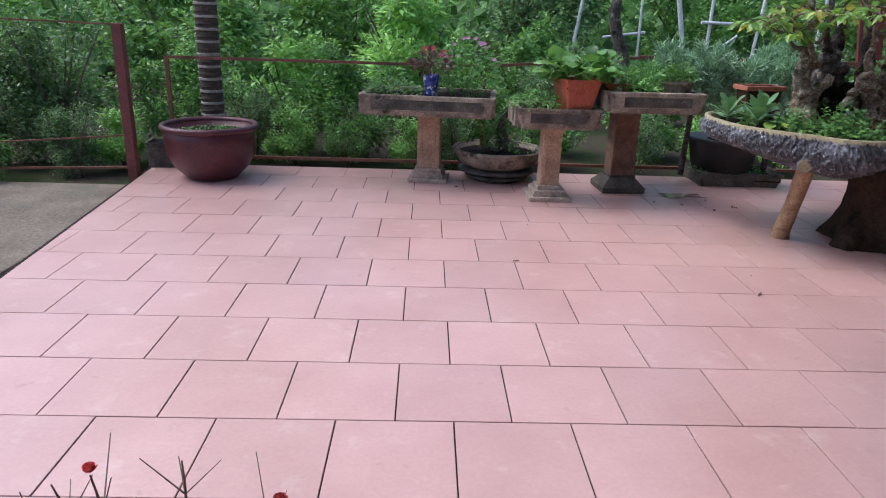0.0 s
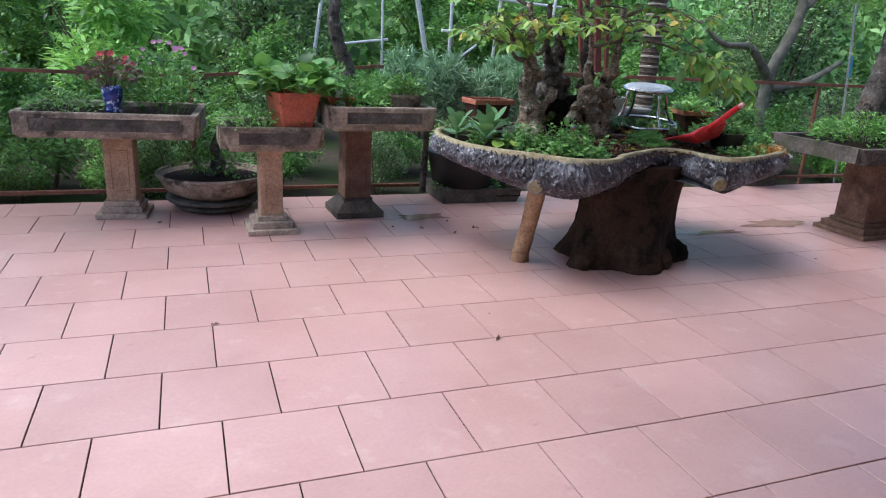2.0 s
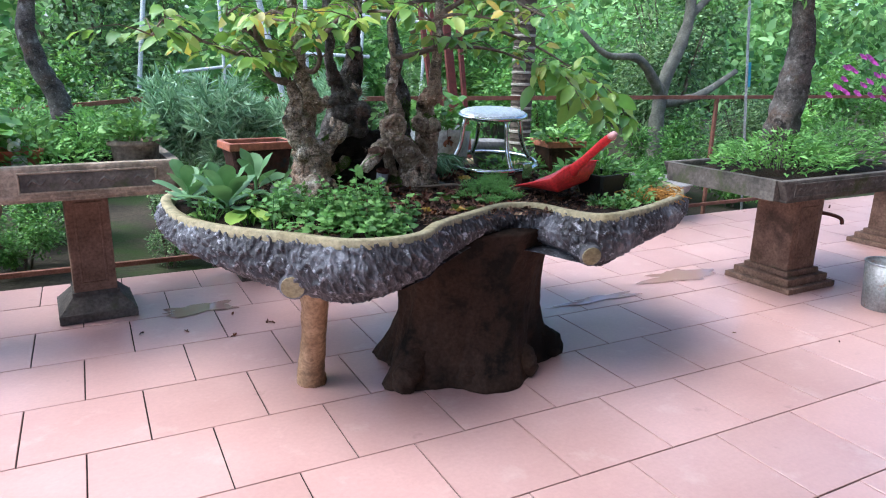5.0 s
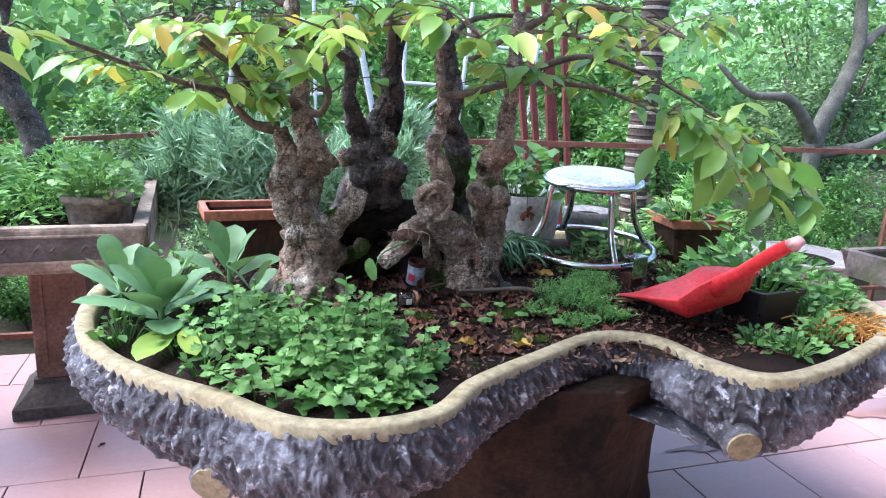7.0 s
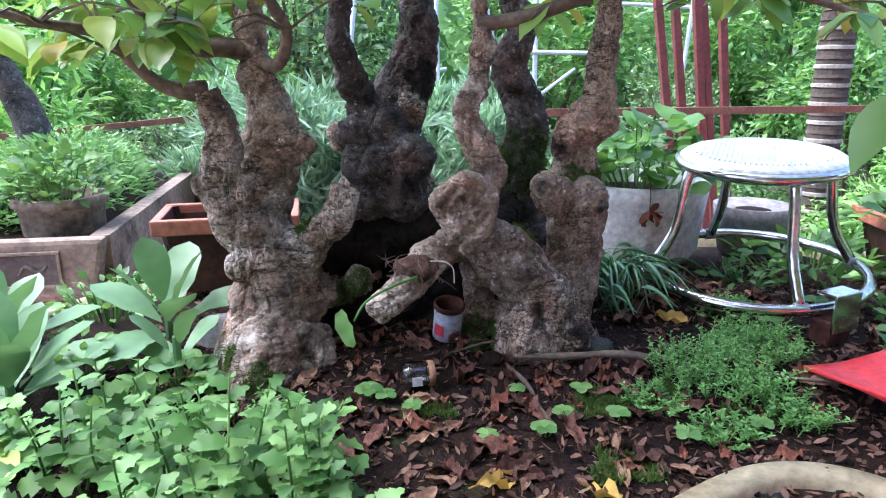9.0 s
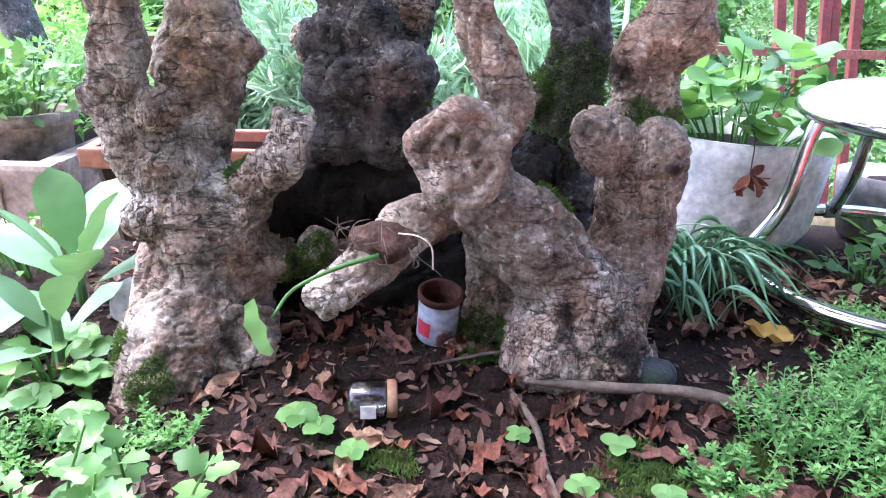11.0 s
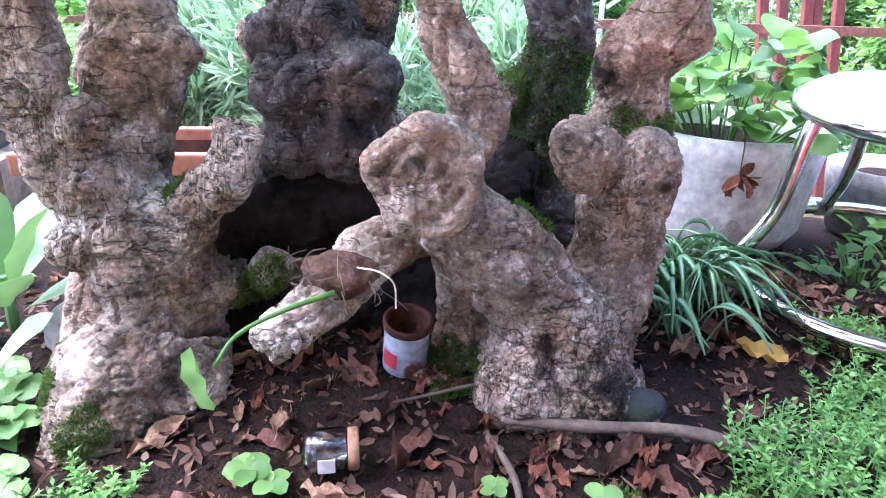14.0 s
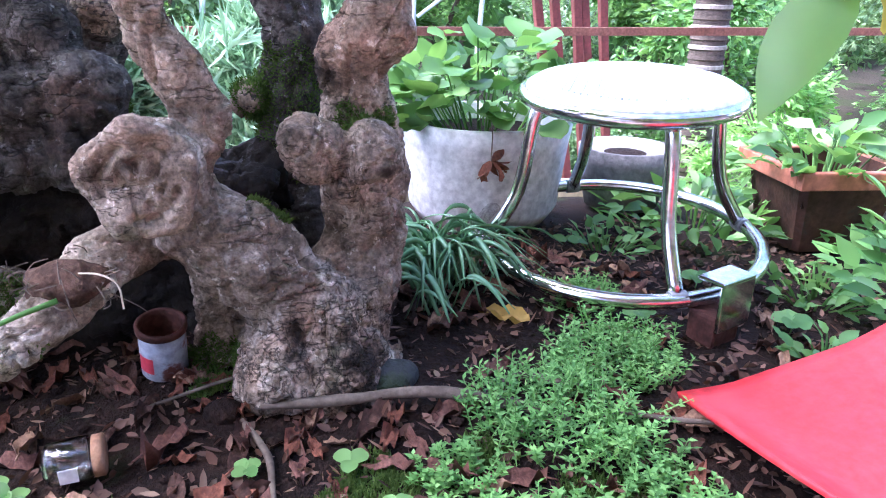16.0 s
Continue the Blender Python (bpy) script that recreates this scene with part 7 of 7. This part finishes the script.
moss_on(trunk, ((3.04, 4.57, 1.08, 0.05), (3.02, 4.57, 1.03, 0.04), (3.1, 4.44, 1.068, 0.02), (3.13, 4.45, 1.062, 0.018), (3.01, 4.42, 0.985, 0.03), (2.72, 4.42, 0.885, 0.03), (2.7, 4.45, 0.86, 0.03), (2.8, 4.53, 1.0, 0.022), (2.64, 4.43, 0.985, 0.022), (2.78, 4.3, 0.9, 0.015),
                (2.93, 4.41, 0.79, 0.035), (2.9, 4.41, 0.775, 0.035), (2.72, 4.47, 0.93, 0.02), (2.49, 4.33, 0.8, 0.03), (2.56, 4.28, 0.78, 0.03), (2.83, 4.54, 1.07, 0.02), (2.96, 4.58, 1.1, 0.02)), "bright green moss cushions", trunk)


moss_on(trunk_back, ((3.04, 4.57, 1.08, 0.06), (3.02, 4.57, 1.03, 0.05), (2.8, 4.53, 1.0, 0.025), (2.83, 4.54, 1.07, 0.022), (2.96, 4.58, 1.1, 0.02)), "bright green moss cushions", trunk_back)


def moss_patch(x, y, r):
    n = int(5200 * (r / 0.05) ** 2 * 0.5)
    a, q = RNG.uniform(0, 6.28, n), np.sqrt(RNG.uniform(0, 1, n)) * r
    q *= 1 + 0.35 * np.sin(a * 3 + x * 50)
    px, py = x + np.cos(a) * q, y + np.sin(a) * q * 0.8
    pz = np.array([on_soil(u, v) for u, v in zip(px, py)])
    d = RNG.normal(size=(n, 3)) * 0.5 + np.array([0, 0, 1])
    o = leaves("moss_patch", np.stack([px, py, pz], 1) - np.array([x, y, on_soil(x, y)]), d, RNG.normal(size=(n, 3)), RNG.uniform(0.005, 0.012, n), RNG.uniform(0.0015, 0.003, n), M_MOSSB, simple=True, droop=0.2)
    o.matrix_basis = pose(x, y, on_soil(x, y))
    tagged(o, "low cushion of bright green moss on soil", "moss", "moss patches", kind="stuff")


for x, y, r in ((3.08, 4.2, 0.05), (3.07, 4.05, 0.045), (3.2, 4.22, 0.03), (2.84, 4.2, 0.025), (3.3, 4.15, 0.04), (2.93, 4.38, 0.03)):
    moss_patch(x, y, r)

# ---- behind the fence ----
t = thing("garden_trellis", 4.6, 11.2, ground_height(4.6, 11.2) - 0.2, "white-painted tubular steel frames standing in the greenery", "frame")
gz = ground_height(4.6, 11.2) - 0.2
for x0, z0, x1, z1, r in ((2.62, 2.6, 2.41, 0.9, 0.028), (3.85, 2.4, 4.25, 0.7, 0.04), (4.4, 1.37, 5.5, 1.35, 0.025), (4.55, 2.4, 4.58, 0.4, 0.028), (5.42, 2.4, 5.3, 0.4, 0.028), (4.6, 0.88, 5.05, 1.18, 0.02), (2.85, 1.1, 3.55, 1.19, 0.02), (3.42, 2.4, 3.47, 0.6, 0.02), (5.3, 1.9, 6.6, 1.85, 0.022), (6.4, 2.4, 6.3, 0.4, 0.025)):
    part("bar", tube([(x0 - 4.6, 0, z0 - gz, r), (x1 - 4.6, 0.1, z1 - gz, r)], seg=8, n=1), M_WHITEP, t)
t = thing("steel_bars", 4.47, 6.52, ground_height(4.4, 6.52), "bundle of red-brown painted steel bars leaning on the fence", "bar")
for i, (xb, xt) in enumerate(((-0.13, -0.32), (-0.06, -0.24), (0.02, -0.14), (0.09, -0.09), (0.16, 0.0))):
    part("bar", boxes((-0.017, 0.017, -0.017, 0.017, 0, 2.15, 0.003)), M_RED, t).matrix_basis = pose(xb, 0.02 * i, 0, 4, math.degrees(math.atan2(xt - xb, 0.95)), 0)


def palm(name, x, y, r, h, label):
    t = thing(name, x, y, ground_height(x, y) - 0.05, label, "tree")
    prof = []
    for k in range(int(h / 0.055)):
        prof += [(r * 1.06, k * 0.055), (r * 1.0, k * 0.055 + 0.02), (r * 0.98, k * 0.055 + 0.05)]
    part("trunk", lathe([(0, 0)] + prof + [(0, h)], 20), M_PALM, t)
    for k in range(3, int(h / 0.055), 1):
        if k % 2 == 0:
            part("trunk_ring", lathe([(r * 0.99, 0), (r * 1.075, 0.006), (r * 1.07, 0.024), (r * 0.99, 0.03)], 20, at=(0, 0, k * 0.055 - 0.004), wob=0.02), M_PALMRING, t)
    for k in range(9):
        a = k * 0.7
        c, s = math.cos(a), math.sin(a)
        bm = tube([(0, 0, h, 0.02), (c * 0.5, s * 0.5, h + 0.45, 0.015), (c * 1.1, s * 1.1, h + 0.4, 0.01), (c * 1.6, s * 1.6, h, 0.004)], seg=6, n=5)
        fr = part("frond_rib", bm, M_SHRUB2, t)
        line = smooth_line([(0, 0, h), (c * 0.5, s * 0.5, h + 0.45), (c * 1.1, s * 1.1, h + 0.4), (c * 1.6, s * 1.6, h)], 12)[6:]
        b = np.repeat(line, 2, 0)
        sg = np.tile([1.0, -1.0], len(line))[:, None]
        dd = np.array([c, s, 0]) * 0.5 + np.array([-s, c, 0]) * sg + np.array([0, 0, -0.35])
        tagged(leaves("frond_leaf", b, dd, np.tile([0, 0, 1.0], (len(b), 1)), 0.4, 0.035, M_SHRUB2, fr, simple=True, droop=0.25), kind="stuff")


palm("palm", -1.93, 6.5, 0.1, 2.6, "slender palm with a ringed brown trunk")
palm("palm", 5.5, 7.3, 0.1, 3.3, "palm with a dark trunk banded in pale rings")
t = thing("bare_tree", 8.0, 8.0, ground_height(8, 8) - 0.05, "old tree with pale bare crooked limbs", "tree")
for pts in (((0, 0, 0, 0.1), (-0.05, 0, 0.8, 0.09), (0.0, 0, 1.25, 0.085), (0.25, 0, 1.8, 0.07), (0.3, 0, 2.2, 0.06), (0.15, 0, 2.9, 0.04)), ((-0.02, 0, 1.1, 0.07), (-0.5, -0.1, 1.5, 0.05), (-1.0, -0.1, 1.55, 0.035), (-1.3, 0, 1.8, 0.02)), ((0.28, 0, 2.0, 0.05), (0.7, 0, 2.3, 0.04), (1.2, 0.1, 2.3, 0.025)), ((0, 0, 1.0, 0.06), (0.5, -0.1, 1.1, 0.05), (1.1, -0.1, 1.4, 0.03))):
    part("limb", tube(pts, seg=10, n=6, rough=0.3), M_PALE, t, smooth=True)
p, d = blob_points(1600, (1.5, 0.8, 0.8), (0, 0.3, 2.6))
leaves("foliage", p, d, RNG.normal(size=p.shape) * 0.5 + np.array([0, 0, 1]), 0.08, 0.04, M_SHRUB, t, simple=True)
t = thing("garden_pole", 7.46, 6.24, -0.1, "thin galvanised pole with a blue plastic sleeve", "pole")
part("pole", tube([(0.02, 0, 0, 0.012), (-0.27, 0, 2.0, 0.012)], seg=8, n=1), M_GALV, t)
part("sleeve", tube([(-0.135, 0, 1.24, 0.02), (-0.165, 0, 1.46, 0.02)], seg=10, n=1), M_BLUEP, t)

# ---- near things brushed past ----
t = thing("rose_bush", -0.22, 0.62, 0, "thin rose bush with small red blooms and bare twigs", "shrub")
for tx, ty, tz, bud in ((-0.08, -0.02, 0.83, 1), (0.14, -0.02, 0.79, 1), (-0.14, 0.0, 0.8, 0), (0.0, 0.05, 0.8, 0), (-0.2, 0.02, 0.76, 0)):
    part("cane", tube([(0.02, 0.02, -0.12, 0.005), (tx * 0.4, ty * 0.5, tz * 0.5, 0.003), (tx * 0.85, ty, tz * 0.9, 0.002), (tx, ty, tz - 0.004, 0.0012)], seg=5, n=4), M_TWIG, t)
    if bud:
        a = np.arange(14) * 2.4
        dd = np.stack([np.cos(a), np.sin(a), 0.4 + np.arange(14) * 0.12], 1)
        fine_leaves("bloom", np.tile([tx, ty, tz], (14, 1)), dd, np.stack([-np.cos(a), -np.sin(a), np.full(14, 0.6)], 1), 0.012, 0.012, M_REDPETAL, t, kind="round", droop=-0.3)
    for k in range(3):
        bm = tube([(tx * 0.9, ty, tz * 0.93, 0.0012), (tx + RNG.normal() * 0.06, ty + RNG.normal() * 0.04, tz + RNG.uniform(-0.05, 0.02), 0.0007)], seg=4, n=1)
        part("twig", bm, M_TWIG, t)
p = np.stack([RNG.normal(size=40) * 0.08, RNG.normal(size=40) * 0.05, RNG.uniform(0.3, 0.72, 40)], 1)
leaves("foliage", p, RNG.normal(size=(40, 3)), RNG.normal(size=(40, 3)) * 0.4 + np.array([0, 0, 1]), 0.03, 0.018, M_SHRUB, t)
t = thing("hanging_vine", 1.447, 1.54, 1.2, "hanging green vine with a few long leaves", "plant")
part("stem", tube([(0.012, 0.005, 0.118, 0.0006), (0.014, 0.01, 0.16, 0.0008), (0.02, 0.02, 0.4, 0.002), (0.0, 0.05, 1.7, 0.004)], seg=6, n=4), M_SHRUB, t)
for vb, vd, vn, vl, vw in (((0.012, 0.005, 0.12), (-0.2, 0.1, -1.0), (-0.3, -1, 0.1), 0.03, 0.008), ((0.015, 0.008, 0.1), (1.0, 0.3, -0.1), (0.1, -0.9, 0.5), 0.018, 0.008), ((0.0, 0.01, 0.11), (-1.0, 0.4, 0.1), (0, -0.8, 0.4), 0.011, 0.006), ((0.01, 0.01, 0.2), (0.3, 0.3, 0.9), (0, -1, 0.2), 0.012, 0.006)):
    fine_leaves("leaf", np.array([vb]), np.array([vd]), np.array([vn]), vl, vw, M_SHRUB, t)
# fallen bits on the tiles
for x, y, s in ((1.87, 3.22, 0.55), (0.63, 3.66, 0.5), (1.95, 3.5, 0.4), (2.3, 4.9, 0.7), (2.5, 5.0, 0.6), (2.1, 5.05, 0.5), (0.35, 5.45, 0.8), (4.6, 3.9, 0.5), (1.9, 5.1, 0.5), (2.35, 5.2, 0.6), (0.8, 4.4, 0.3), (5.0, 3.6, 0.4)):
    c = copy_thing(kinds_d[int(RNG.integers(0, 6))], pose(x, y, 0.003, 0, 0, RNG.uniform(0, 360)))
    c.scale = (s, s, s)
    c["label"], c["group"] = "dry brown fallen leaf on the tiles", "fallen leaves on the tiles"
# ---- tiles, last ----
def tile_mesh(w, h):
    bm = box(bmesh.new(), -w / 2, w / 2, -h / 2, h / 2, -0.02, 0.0)
    es = [e for e in bm.edges if e.verts[0].co.z > -0.001 and e.verts[1].co.z > -0.001]
    bmesh.ops.bevel(bm, geom=es, offset=0.0012, segments=1, affect="EDGES")
    me = bpy.data.meshes.new("tile")
    bm.to_mesh(me)
    bm.free()
    me.materials.append(M_TILE)
    return me


TM = tile_mesh(PITCH_X - JOINT, PITCH_Y - JOINT)
rest = bmesh.new()
for r in range(-9, 11):
    y0 = 1.99 + r * PITCH_Y
    y1 = min(y0 + PITCH_Y, 6.09)
    shift = 0.5 if r % 2 else 0.0
    for c in range(-7, 28):
        x0 = (c + shift) * PITCH_X
        x1 = x0 + PITCH_X
        left = patio_left((y0 + y1) / 2)
        if x1 < left + 0.03 or y1 - y0 < 0.03:
            continue
        xa = left if x0 < left + 0.05 else x0
        yc, xc = (y0 + y1) / 2, (xa + x1) / 2
        dz = 0.0012 * noise.noise(Vector((xc * 3.1, yc * 3.3, 0)))
        if xa == x0 and x0 > left + 0.1 and y1 == y0 + PITCH_Y and -1.4 < xc < 5.2 and 1.0 < yc < 5.7:
            o = new("tile", TM)
            o.parent = floor
            o.matrix_basis = pose(xc, yc, dz, 0.12 * noise.noise(Vector((xc * 7, yc * 5, 2))), 0.12 * noise.noise(Vector((xc * 5, yc * 7, 9))), 0.15 * noise.noise(Vector((xc * 9, yc * 9, 4))))
        else:
            before = len(rest.verts)
            box(rest, xa + JOINT / 2, x1 - JOINT / 2, y0 + JOINT / 2, y1 - JOINT / 2, -0.02, dz)
            if xa > x0 or x0 < left + 0.05:
                rest.verts.ensure_lookup_table()
                for v in rest.verts[before:]:
                    if abs(v.co.x - xa - JOINT / 2) < 1e-4:
                        v.co.x = patio_left(v.co.y) + 0.01
tagged(part("tile_field", rest, M_TILE_FAR, floor), kind="stuff")
